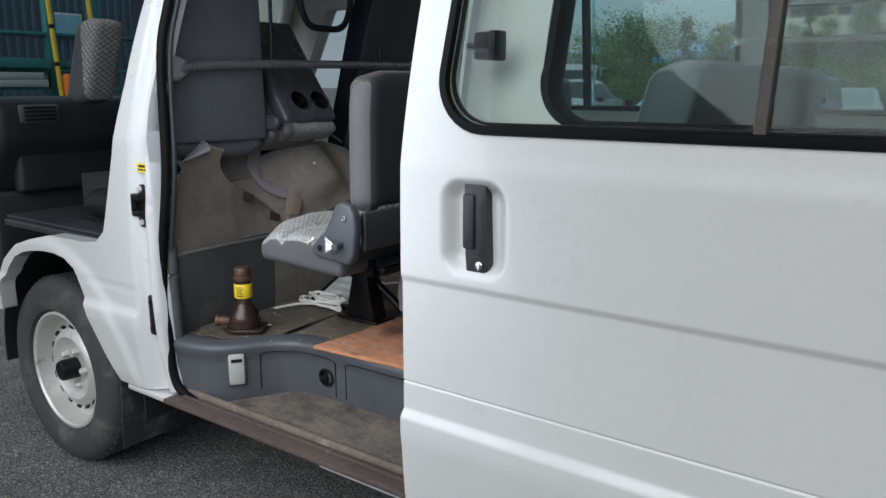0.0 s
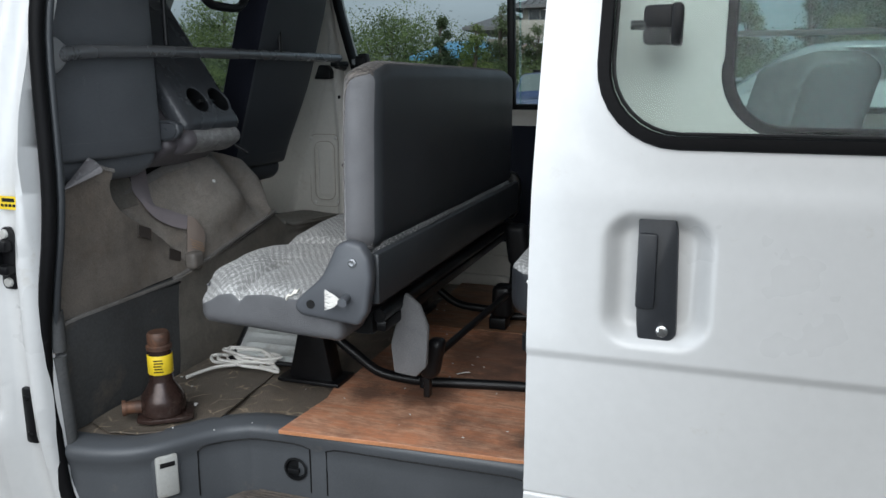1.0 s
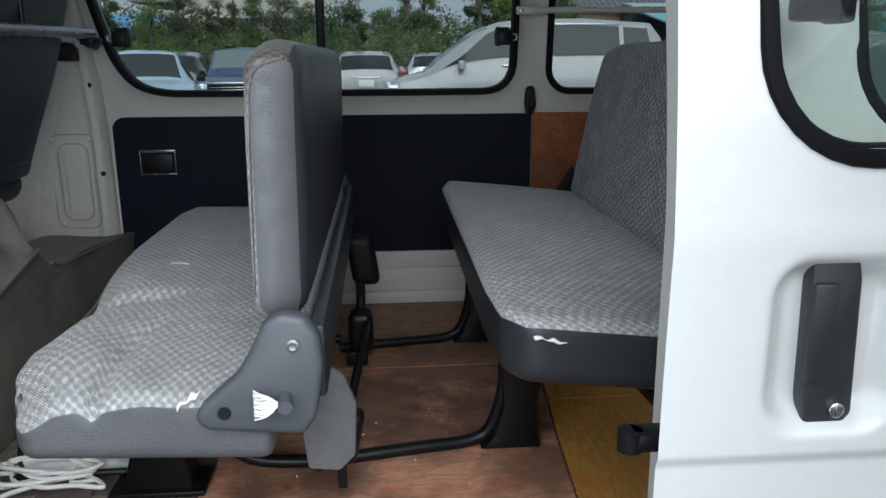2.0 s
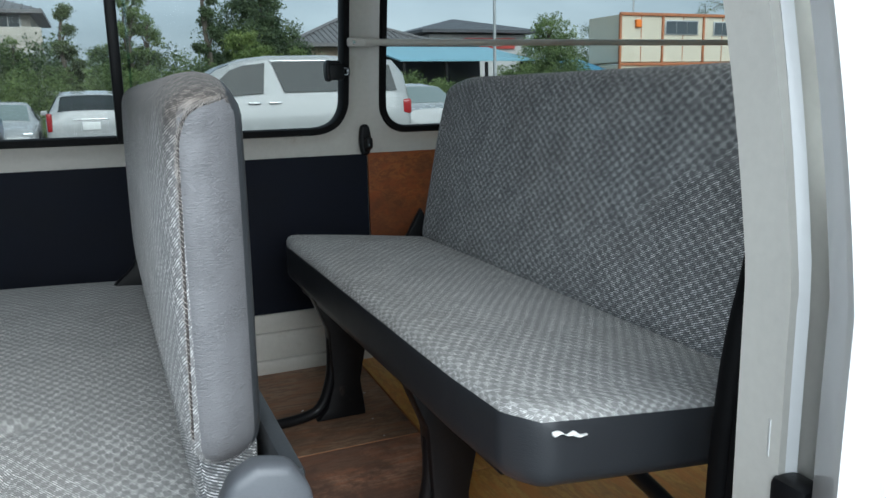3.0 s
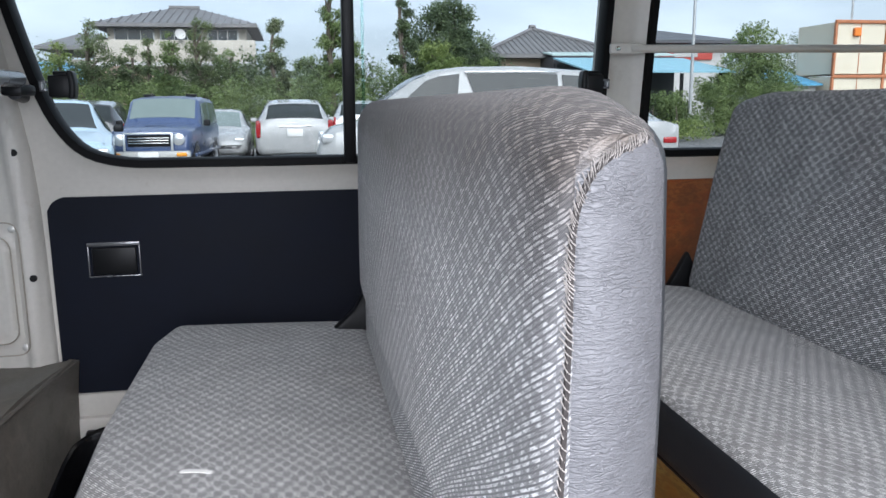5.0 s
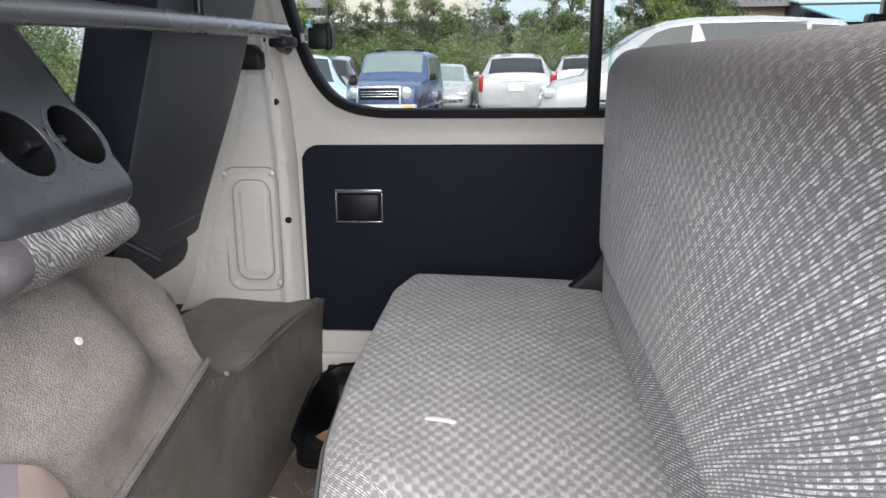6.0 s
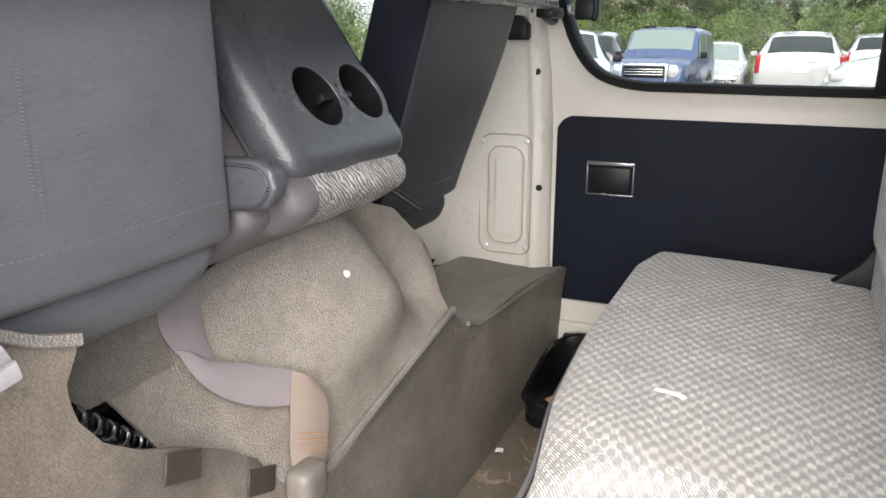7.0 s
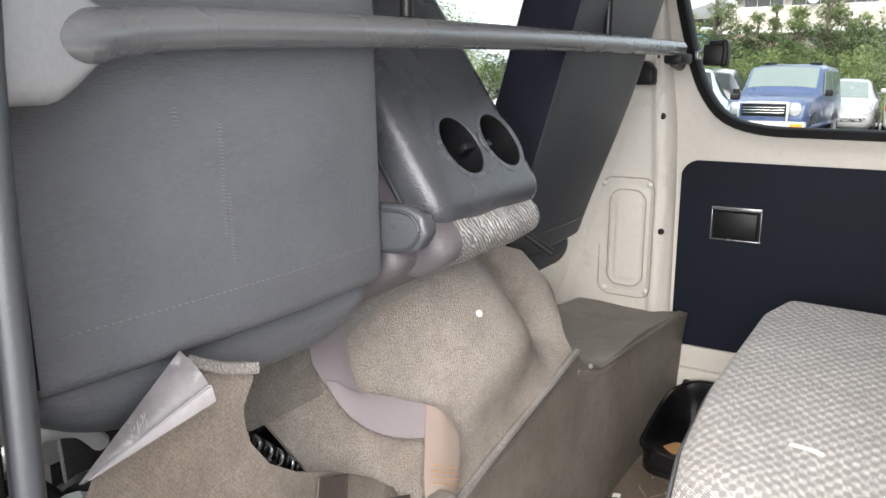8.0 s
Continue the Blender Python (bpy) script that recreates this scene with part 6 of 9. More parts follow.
# ---- bench seats ----
def bench(name, label, near, far, xf, xr, top, drop, back, seat_label, slit=False):
    """A two-piece bench: vinyl-edged cloth cushion and a flat backrest. back = (front x bottom, front x top, depth, z0, z1, y0, y1)."""
    s = thing(name, ((xr + xf(1.0)) / 2, (near + far) / 2, 0.575), label, "bench seat", "bench seats")
    mid, half = (near + far) / 2, (far - near) / 2
    depth0 = xr - xf(1.0)
    th = 0.044 if slit else 0.047
    def shape(v):
        y = mid + v.y
        u = (v.x + depth0 / 2) / depth0
        x = xf(y) + (xr - xf(y)) * u
        z = v.z - drop * u
        z += 0.010 * math.sin(math.pi * min(1, max(0, u))) * (1 - (v.y / half) ** 6) * max(0.0, v.z / th)
        if slit:
            k_top = smooth01(-0.8, 0.9, v.z / th)
            z_flat = z
            z -= 0.013 * math.exp(-((u - 0.36 - 0.55 * (y - 0.36)) / 0.032) ** 2) * smooth01(0.54, 0.45, y)
            z -= 0.014 * math.exp(-((y - 0.585 - 0.12 * u) / 0.020) ** 2) * smooth01(0.62, 0.34, u)
            z += 0.011 * smooth01(0.36, 0.20, u) * smooth01(0.58, 0.50, y) * smooth01(0.24, 0.34, y)
            z += 0.010 * smooth01(0.40, 0.20, u) * math.exp(-((y - 0.70) / 0.07) ** 2)
            z += 0.0015 * math.sin(38 * y + 22 * u) * smooth01(0.9, 0.4, u) * smooth01(0.75, 0.45, y)
            z -= 0.024 * smooth01(0.17, 0.0, u) * smooth01(0.9, 0.6, y) + 0.012 * smooth01(0.36, 0.24, y) * smooth01(0.5, 0.1, u)
            z = z_flat + (z - z_flat) * k_top
            x -= 0.016 * smooth01(0.30, 0.0, u) * math.exp(-((y - 0.36) / 0.09) ** 2)
        if slit and u < 0.12 and abs(v.z) < 0.04:
            x += 0.0015 * math.sin(95 * y + 3 * math.sin(21 * y)) * smooth01(0.75, 0.45, y)
        return Vector((x - (xr + xf(1.0)) / 2, v.y, z))
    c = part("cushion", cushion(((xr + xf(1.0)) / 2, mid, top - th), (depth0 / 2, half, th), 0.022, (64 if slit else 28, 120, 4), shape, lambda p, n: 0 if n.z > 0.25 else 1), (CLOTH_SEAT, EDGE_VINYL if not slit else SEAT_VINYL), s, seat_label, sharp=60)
    if slit:
        part("welt", sweep([(xf(y) - 0.002, y, top - 0.026) for y in steps(near + 0.05, far - 0.03, 0.03)], 0.0028, 6), SEAT_VINYL, c)
    bx0, bx1, d, z0, z1, y0, y1 = back
    hz, hy = (z1 - z0) / 2, (y1 - y0) / 2
    def bshape(v):
        k = (v.z + hz) / (2 * hz)
        x = v.x + (bx1 - bx0) * k + 0.008 * (1 - (v.y / hy) ** 4) * (1 - (v.z / hz) ** 4) * (-1 if v.x < 0 else 0.3)
        near_end = 0.026 * smooth01(-hy + 0.10, -hy, v.y) * (v.x + d / 2) / d if slit else 0.0
        return Vector((x, v.y * (1 - 0.012 * smooth01(0.6, 1.0, k)) + near_end, v.z - 0.014 * smooth01(0.8 * hy, hy, abs(v.y)) * smooth01(0.7, 1.0, k)))
    def bpaint(p, n):
        if n.y < -0.70 and slit:
            return 3
        if abs(n.y) > 0.70:
            return 1
        return 2 if n.x > 0.55 else (0 if p.x < 0.020 else 1)
    b = part("backrest", cushion((bx0 + d / 2, (y0 + y1) / 2, (z0 + z1) / 2), (d / 2, hy, hz), 0.030, (9, 60, 40), bshape, bpaint), (CLOTH_WORN if slit else CLOTH, SEAT_VINYL, DARK_VINYL, END_VINYL), s, "checked cloth backrest with grey vinyl ends", sharp=60)
    return s, c, b


xf1 = lambda y: lerp_table([(0.2, -1.505), (0.26, -1.520), (0.42, -1.566), (0.56, -1.560), (0.66, -1.566), (0.80, -1.590), (1.0, -1.604), (1.36, -1.604), (1.47, -1.58)], y)
bench_a, cush_a, back_a = bench("bench_seat", "grey bench seat in checked cloth, worn, facing forward", 0.238, 1.470, xf1, -1.215, 0.905, 0.012, (-1.240, -1.236, 0.066, 0.965, 1.312, 0.286, 1.375), "checked cloth cushion edged in grey vinyl", True)
part("back_skirt", cushion((-1.204, 0.85, 0.935), (0.028, 0.51, 0.05), 0.012, (3, 30, 5)), CLOTH, bench_a, "checked cloth skirt of the backrest")
# braided seam along the near end, laid on the backrest
seam_curve = spline([(-1.2366, 0.25, 1.00), (-1.2336, 0.25, 1.10), (-1.2304, 0.25, 1.205), (-1.2290, 0.25, 1.245), (-1.2262, 0.25, 1.262), (-1.2205, 0.25, 1.2745), (-1.211, 0.25, 1.2815), (-1.200, 0.25, 1.2848), (-1.189, 0.25, 1.2880)], 24)
back_tree = BVHTree.FromPolygons([place(back_a) @ v.co for v in back_a.data.vertices], [list(f.vertices) for f in back_a.data.polygons])
laid = []
for p in seam_curve:
    q, n, _, _ = back_tree.ray_cast(p, Vector((0, 1, 0)), 0.2)
    if q is not None and (not laid or (q - laid[-1][0]).length > 0.0012):
        laid.append((q, n))
cord = part("braided_seam", sweep([q - n * 0.0004 for q, n in laid], 0.0016, 8), surface("dark_brown_braid", (0.030, 0.025, 0.023), 0.8, var=0.4, fine=900, bump=0.6), back_a, "dark braided seam")
stitches = bmesh.new()
random.seed(12)
for (q, n), (q2, _) in zip(laid[::1], laid[2::1]):
    along_seam = (q2 - q).normalized()
    over = along_seam.cross(n).normalized()
    k = random.uniform(0.5, 1.4)
    join(stitches, sweep([q + over * 0.0017 * k - along_seam * 0.0017 + n * 0.0002, q + n * 0.0012, q - over * 0.0030 * k + along_seam * 0.0034 + n * 0.0003], 0.00032, 5))
part("stitching", stitches, surface("tan_grey_thread", (0.27, 0.245, 0.225), 0.7, var=0.6, fine=300, bump=0.1), cord, "tan-grey slanted stitches")
part("lower_back_panel", box(-1.168, -1.150, 0.26, 1.36, 0.88, 0.975, 0.006), DARK_VINYL, bench_a, "charcoal lower back panel")
REC = [(-1.197, 1.003), (-1.168, 0.997), (-1.153, 0.972), (-1.150, 0.935), (-1.160, 0.872), (-1.176, 0.848), (-1.290, 0.858), (-1.305, 0.872), (-1.298, 0.888), (-1.250, 0.930), (-1.232, 0.962), (-1.218, 0.992)]
cov = part("hinge_cover", prism(REC, 1, 0.222, 0.252, 0.009, 3), COVER_PLASTIC, bench_a, "grey plastic recliner cover")
part("screw", lathe([(0.008, 0), (0.008, 0.003), (0.005, 0.004), (0.0, 0.002)], (-1.184, 0.222, 0.964), (0, -1, 0), 16), ALU, cov)
part("screw_hole", lathe([(0.008, 0), (0.008, 0.002), (0, 0.0015)], (-1.268, 0.222, 0.882), (0, -1, 0), 16), INK, cov)
part("lever_stub", rod((-1.197, 0.225, 0.900), (-1.193, 0.195, 0.898), 0.0085, 14), COVER_PLASTIC, cov)
tuft = bmesh.new()
random.seed(4)
for i in range(46):
    a = random.uniform(-1.1, 1.1)
    p = Vector((-1.200, 0.205, 0.899))
    join(tuft, sweep(spline([p, p + Vector((-0.014, -0.006, 0.012 * a)), p + Vector((-0.030, -0.004 + 0.006 * random.random(), 0.017 * a * random.uniform(0.6, 1.2)))], 3), 0.0006, 4))
part("rope_tuft", tuft, ROPE, cov, "frayed white cord tied to the lever")
part("far_hinge", prism([(x, z) for x, z in REC], 1, 1.39, 1.42, 0.008), BLACK, bench_a)
part("foam_tear", cushion((-1.312, 0.237, 0.894), (0.015, 0.003, 0.005), 0.003, (8, 2, 3), lambda v: Vector((v.x, v.y, v.z * (0.6 + 0.4 * math.sin(330 * v.x)) + 0.65 * v.x + 0.002 * math.sin(520 * v.x)))), surface("pale_foam", (0.78, 0.74, 0.66), 0.9, fine=300, bump=0.5), bench_a, "torn vinyl showing pale foam")
part("under_frame", join(box(-1.50, -1.18, 0.36, 1.40, 0.795, 0.818, 0.004), box(-1.44, -1.20, 0.34, 0.38, 0.795, 0.84), rod((-1.19, 0.35, 0.83), (-1.19, 1.40, 0.83), 0.014)), BLACK_METAL, bench_a, "black seat frame")
for y in (0.60, 1.22):
    part("leg", join(prism([(-1.525, 0.575), (-1.405, 0.575), (-1.430, 0.70), (-1.425, 0.82), (-1.490, 0.82), (-1.495, 0.70)], 1, y - 0.030, y + 0.030, 0.006), box(-1.545, -1.385, y - 0.045, y + 0.045, 0.574, 0.584, 0.003)), BLACK_METAL, bench_a, "black pressed-steel leg")
    part("rail", sweep(spline([(-1.44, y + 0.02, 0.69), (-1.38, y + 0.025, 0.645), (-1.315, y + 0.03, 0.600), (-1.24, y + 0.035, 0.588), (-1.19, y + 0.04, 0.587)]), 0.012, 10), BLACK_METAL, bench_a, "black floor rail")
part("rear_leg", join(sweep(spline([(-1.165, 1.30, 0.86), (-1.14, 1.28, 0.76), (-1.14, 1.26, 0.66), (-1.16, 1.24, 0.585)]), 0.012, 8), cushion((-1.130, 1.29, 0.79), (0.035, 0.03, 0.065), 0.02, (4, 4, 6), lambda v: Vector((v.x - 0.15 * v.z, v.y, v.z)))), BLACK, bench_a, "black rear support with plastic cap")
fl_shape = [(-1.172, 0.855), (-1.140, 0.83), (-1.122, 0.785), (-1.126, 0.70), (-1.150, 0.675), (-1.198, 0.68), (-1.205, 0.74), (-1.190, 0.80)]
part("carpet_flap", prism(fl_shape, 1, 0.440, 0.455, 0.005), FELT, bench_a, "grey carpet offcut hanging behind the seat")
part("foot", join(cushion((-1.140, 0.525, 0.690), (0.020, 0.022, 0.046), 0.016, (4, 4, 5), lambda v: Vector((v.x + 0.2 * v.z, v.y, v.z))), rod((-1.15, 0.52, 0.68), (-1.12, 1.12, 0.68), 0.009), box(-1.160, -1.145, 0.515, 0.535, 0.600, 0.66, 0.003), cushion((-1.135, 1.13, 0.655), (0.03, 0.03, 0.05), 0.018, (4, 4, 5)), box(-1.17, -1.12, 1.10, 1.16, 0.575, 0.61, 0.004)), BLACK_METAL, bench_a, "black folding stay with brackets")
part("floor_hook", rod((-1.2, 0.63, 0.575), (-1.2, 0.63, 0.60), 0.01), BLACK_METAL, bench_a)

xf2 = lambda y: lerp_table([(0.28, -0.895), (0.33, -0.925), (0.45, -0.930), (1.36, -0.922), (1.44, -0.905)], y)
bench_b, cush_b, back_b = bench("bench_seat", "grey rear bench seat in checked cloth with a torn edge", 0.285, 1.450, xf2, -0.535, 0.968, 0.040, (-0.565, -0.482, 0.11, 0.915, 1.322, 0.30, 1.455), "checked cloth cushion edged in charcoal vinyl")
part("edge_tear", cushion((-0.866, 0.284, 0.936), (0.022, 0.003, 0.0028), 0.0025, (12, 2, 2), lambda v: Vector((v.x, v.y, v.z * (0.6 + 0.5 * math.sin(260 * v.x)) - 0.25 * v.x + 0.0012 * math.sin(400 * v.x)))), PAPER, bench_b, "white tear in the vinyl edge")
part("frame", join(box(-0.88, -0.50, 0.36, 1.40, 0.850, 0.875, 0.004), rod((-0.88, 0.40, 0.85), (-0.88, 1.36, 0.85), 0.012)), BLACK_METAL, bench_b)
for y in (0.69, 1.25):
    part("leg", prism([(-0.905, 0.575), (-0.790, 0.575), (-0.800, 0.66), (-0.775, 0.78), (-0.745, 0.86), (-0.900, 0.86), (-0.868, 0.78), (-0.862, 0.66), (-0.880, 0.60)], 1, y - 0.022, y + 0.022, 0.006), BLACK_METAL, bench_b, "black pressed-steel leg")
    part("rail", sweep(spline([(-1.19, y - 0.055, 0.587), (-1.02, y - 0.02, 0.586), (-0.925, y - 0.005, 0.588), (-0.885, y, 0.61), (-0.862, y, 0.68), (-0.858, y, 0.76)]), 0.012, 10), BLACK_METAL, bench_b, "black curved floor rail")
for y in (0.40, 1.30):
    part("rear_stay", rod((-0.74, y + 0.05, 0.86), (-0.50, y, 0.60), 0.012), BLACK_METAL, bench_b)
    part("stay_foot", box(-0.53, -0.47, y - 0.04, y + 0.04, 0.575, 0.60, 0.004), BLACK_METAL, bench_b)
part("far_hinge", prism([(-0.60, 0.915), (-0.54, 0.90), (-0.53, 0.96), (-0.55, 1.0)], 1, 1.455, 1.475, 0.005), BLACK, bench_b)


# ---- floor coverings and loose things ----
def flat_sheet(name, poly, z, t, mats, label, category, group=""):
    s = thing(name, (sum(p[0] for p in poly) / len(poly), sum(p[1] for p in poly) / len(poly), z), label, category, group)
    bm = prism(poly, 2, z, z + t, 0.0008, 1)
    bm.normal_update()
    for f in bm.faces:
        f.material_index = 0 if abs(f.normal.z) > 0.7 else 1
    part("board", bm, mats, s)
    return s


flat_sheet("plywood_sheet", [(-1.405, 0.318), (-1.15, 0.336), (-0.868, 0.350), (-0.797, 0.298), (-0.772, 0.40), (-0.752, 0.70), (-0.720, 1.083), (-1.390, 1.083), (-1.388, 0.62), (-1.398, 0.56), (-1.386, 0.50)], 0.566, 0.009, (PLY_RED, PLY_EDGE), "red-brown worn plywood sheet on the van floor", "plywood", "floor boards")
flat_sheet("plywood_sheet", [(-1.39, 1.087), (-0.719, 1.087), (-0.70, 1.585), (-1.40, 1.585)], 0.566, 0.009, (PLY_DARK, PLY_EDGE), "dark brown plywood sheet along the wall", "plywood", "floor boards")
flat_sheet("plywood_sheet", [(-0.790, 0.290), (-0.768, 0.40), (-0.748, 0.70), (-0.732, 0.878), (1.58, 0.878), (1.58, 0.17), (-0.76, 0.17)], 0.566, 0.009, (PLY_YELLOW, PLY_EDGE), "yellow varnished plywood sheet in the load space", "plywood", "floor boards")
flat_sheet("plywood_sheet", [(-0.730, 0.882), (-0.715, 1.083), (-0.696, 1.585), (1.58, 1.585), (1.58, 0.882)], 0.566, 0.009, (PLY_YELLOW, PLY_EDGE), "yellow varnished plywood sheet by the wall", "plywood", "floor boards")

matt = thing("floor_mat", (-1.68, 0.45, 0.57), "curling brown scrap of vinyl flooring under the jack", "floor mat")
MAT = [(-1.800, 0.232), (-1.735, 0.205), (-1.666, 0.208), (-1.60, 0.262), (-1.554, 0.312), (-1.556, 0.405), (-1.572, 0.50), (-1.584, 0.612), (-1.66, 0.66), (-1.79, 0.64)]
bm = skin(steps(-1.81, -1.54, 0.012), steps(0.20, 0.67, 0.012), lambda x, y: 0.0, lambda x, y: poly_sdf(MAT, x, y), 0.0)
for v in bm.verts:
    d = max(0.0, 0.03 + poly_sdf(MAT, v.co.x, v.co.z))
    v.co = Vector((v.co.x, v.co.z, 0.5695 + 0.25 * d * (0.5 + 0.5 * math.sin(17 * v.co.x + 23 * v.co.z))))
bm.normal_update()
thicken(bm, lambda v: v.co - Vector((0, 0, 0.003)))
part("mat", bm, MAT_DARK, matt)
crumbs = thing("floor_litter", (-1.5, 0.5, 0.57), "scattered pale crumbs, chips and dust on the floor", "litter", kind="stuff")
bm = bmesh.new()
random.seed(11)
for i in range(70):
    x, y = random.uniform(-1.78, -0.75), random.uniform(0.24, 1.5)
    if x > -1.44 and y < 0.38:
        continue
    s = random.uniform(0.0008, 0.0028)
    b = box(-s * random.uniform(0.6, 2.6), s, -s * 0.6, s * 0.6, 0, 0.0012)
    zf = 0.5755 if x > -1.39 else 0.5735
    b.transform(Matrix.Translation((x, y, zf)) @ Matrix.Rotation(random.uniform(0, 3.1), 4, "Z"))
    join(bm, b)
part("chips", bm, WHITE_LABEL, crumbs)
for nm, x, y, z, l, w, a, mm, lab in (("paper_strip", -1.464, 0.826, 0.9085, 0.036, 0.007, -0.25, PAPER, "short white strip of paper on the seat"), ("paper_chip", -1.79, 1.19, 0.572, 0.014, 0.013, 0.2, PAPER, "small white chip on the floor"), ("paper_strip", -1.135, 0.735, 0.577, 0.035, 0.005, 0.7, PAPER, "white sliver on the plywood"), ("paper_scrap", -1.66, 0.36, 0.577, 0.05, 0.014, 0.3, PAPER, "grey paper scrap on the floor mat")):
    t_ = thing(nm, (x, y, z), lab, "paper")
    b = sheet(lambda u, v: Vector((l * (u - 0.5), w * (v - 0.5), 0.0015 + 0.0015 * math.sin(3 * u))), 4, 2, 0.0008)
    b.transform(Matrix.Translation((x, y, z)) @ Matrix.Rotation(a, 4, "Z"))
    part("scrap", b, mm, t_)

# bottle jack
jack = thing("bottle_jack", (-1.670, 0.303, 0.575), "rusty brown bottle jack with a yellow label on the floor mat", "bottle jack")
jx, jy = -1.672, 0.303
part("base", turned(prism([(-0.056, -0.030), (-0.030, -0.046), (0.030, -0.046), (0.058, -0.036), (0.058, 0.036), (0.030, 0.046), (-0.030, 0.046), (-0.056, 0.030)], 2, 0.0, 0.010, 0.003), Matrix.Translation((jx + 0.004, jy, 0.576)) @ Matrix.Rotation(0.62, 4, "Z")), OILY, jack, "oily base plate")
part("body", lathe([(0.0, 0.012), (0.046, 0.012), (0.047, 0.030), (0.043, 0.050), (0.032, 0.066), (0.026, 0.078), (0.0245, 0.082), (0.0245, 0.150), (0.0, 0.150)], (jx, jy, 0.576), (0, 0, 1), 32), OILY, jack, "oily dark steel cylinder")
lab = part("label", lathe([(0.0252, 0.098), (0.0258, 0.099), (0.0258, 0.139), (0.0252, 0.140)], (jx, jy, 0.576), (0, 0, 1), 32), YELLOW, jack, "yellow paper label")
part("print", join(*[turned(box(-0.009 + 0.001 * (i % 2), 0.010 - 0.002 * (i % 3), -0.0268, -0.0260, 0.105 + 0.0062 * i, 0.1072 + 0.0062 * i), Matrix.Translation((jx, jy, 0.576)) @ Matrix.Rotation(0.5, 4, "Z")) for i in range(5)]), INK, lab)
part("ram_cap", lathe([(0.0, 0.150), (0.026, 0.150), (0.0265, 0.158), (0.0225, 0.161), (0.0235, 0.166), (0.0235, 0.182), (0.020, 0.187), (0.0, 0.187)], (jx, jy, 0.576), (0, 0, 1), 28), RUST, jack, "rusty ram cap")
part("pump_socket", join(rod((jx - 0.03, jy - 0.028, 0.603), (jx - 0.056, jy - 0.048, 0.604), 0.014, 16), rod((jx - 0.056, jy - 0.048, 0.604), (jx - 0.062, jy - 0.053, 0.604), 0.017, 16)), RUST, jack, "rusty pump socket")

# tin plate and rope under the bench
plate = thing("metal_tray", (-1.66, 0.73, 0.59), "scuffed metal tray with ribs and a black tube rim", "tray")
PL = [(-1.785, 0.83), (-1.60, 0.845), (-1.525, 0.625), (-1.705, 0.620)]
c0 = [Vector((x, y, 0)) for x, y in PL]


def tray(u, v):
    p = c0[3].lerp(c0[2], u).lerp(c0[0].lerp(c0[1], u), v)
    return Vector((p.x, p.y, 0.590 + 0.03 * v + 0.006 * math.exp(-(((v * 4) % 1 - 0.5) / 0.16) ** 2) * smooth01(0.05, 0.15, u) * smooth01(0.95, 0.85, u)))
part("plate", sheet(tray, 30, 40, 0.002), PLATE, plate)
part("rim", sweep(spline([tray(0.95, 0.0), tray(0.0, 0.0), tray(-0.03, 0.05), tray(-0.03, 0.95), tray(0.05, 1.0), tray(0.95, 1.0)], 5), 0.006, 8), BLACK_METAL, plate, "black tube rim")
rope = thing("rope", (-1.70, 0.62, 0.575), "coiled white braided rope with a loose end on the floor", "rope")
random.seed(7)
path = [(-1.752, 0.488, 0.582), (-1.735, 0.535, 0.584), (-1.71, 0.575, 0.585)]
for i in range(44):
    a = 0.9 * i + 0.4 * math.sin(i)
    r1 = 0.045 + 0.018 * math.sin(1.7 * i)
    path.append((-1.700 + 1.5 * r1 * math.cos(a) + 0.001 * i, 0.635 + 0.75 * r1 * math.sin(a), 0.583 + 0.0005 * i + 0.004 * math.sin(2.3 * i)))
path += [(-1.62, 0.605, 0.585), (-1.58, 0.61, 0.583)]
part("cord", sweep(spline(path, 4), 0.0042, 6), ROPE, rope)
part("second_cord", sweep(spline([(-1.70, 0.60, 0.59), (-1.66, 0.585, 0.588), (-1.61, 0.590, 0.586), (-1.56, 0.585, 0.584), (-1.60, 0.62, 0.586), (-1.68, 0.64, 0.592)], 5), 0.0042, 6), ROPE, rope)

# lap belt over the engine cover
belt = thing("seat_belt", (-1.85, 0.62, 0.82), "faded mauve-grey lap belt draped over the engine cover", "seat belt")
on = lambda y, z, o=0.004: Vector((cover_x(y, z) + o, y, z))


def strip(name, left, right, mat, label="", lift=0.008):
    """A flat run of webbing between its two edges."""
    a, b = spline([on(y, z, lift) for y, z in left], 6), spline([on(y, z, lift + 0.001) for y, z in right], 6)
    n = len(a) - 1
    def fn(u, v):
        i = min(int(u * n), n - 1)
        k = u * n - i
        return a[i].lerp(a[i + 1], k).lerp(b[i].lerp(b[i + 1], k), v) + Vector((0.87, -0.1, 0.45)) * 0.003 * math.sin(math.pi * v)
    part(name, sheet(fn, 18, 6, 0.0014), mat, belt, label)


strip("webbing", [(0.548, 1.085), (0.534, 1.046), (0.524, 1.022), (0.529, 0.999), (0.540, 0.975)], [(0.602, 1.080), (0.586, 1.047), (0.572, 1.016), (0.566, 0.988), (0.575, 0.965)], BELT)
strip("folded_webbing", [(0.527, 1.002), (0.536, 0.972), (0.556, 0.946), (0.590, 0.925), (0.629, 0.912)], [(0.549, 0.990), (0.568, 0.977), (0.592, 0.968), (0.616, 0.956), (0.646, 0.943)], BELT, "webbing folded over", 0.013)
strip("belt_end", [(0.640, 0.945), (0.626, 0.925), (0.612, 0.900), (0.600, 0.878), (0.594, 0.862)], [(0.660, 0.930), (0.668, 0.905), (0.662, 0.884), (0.650, 0.866), (0.634, 0.846)], BELT_TAN, "tan sewn belt end", 0.018)
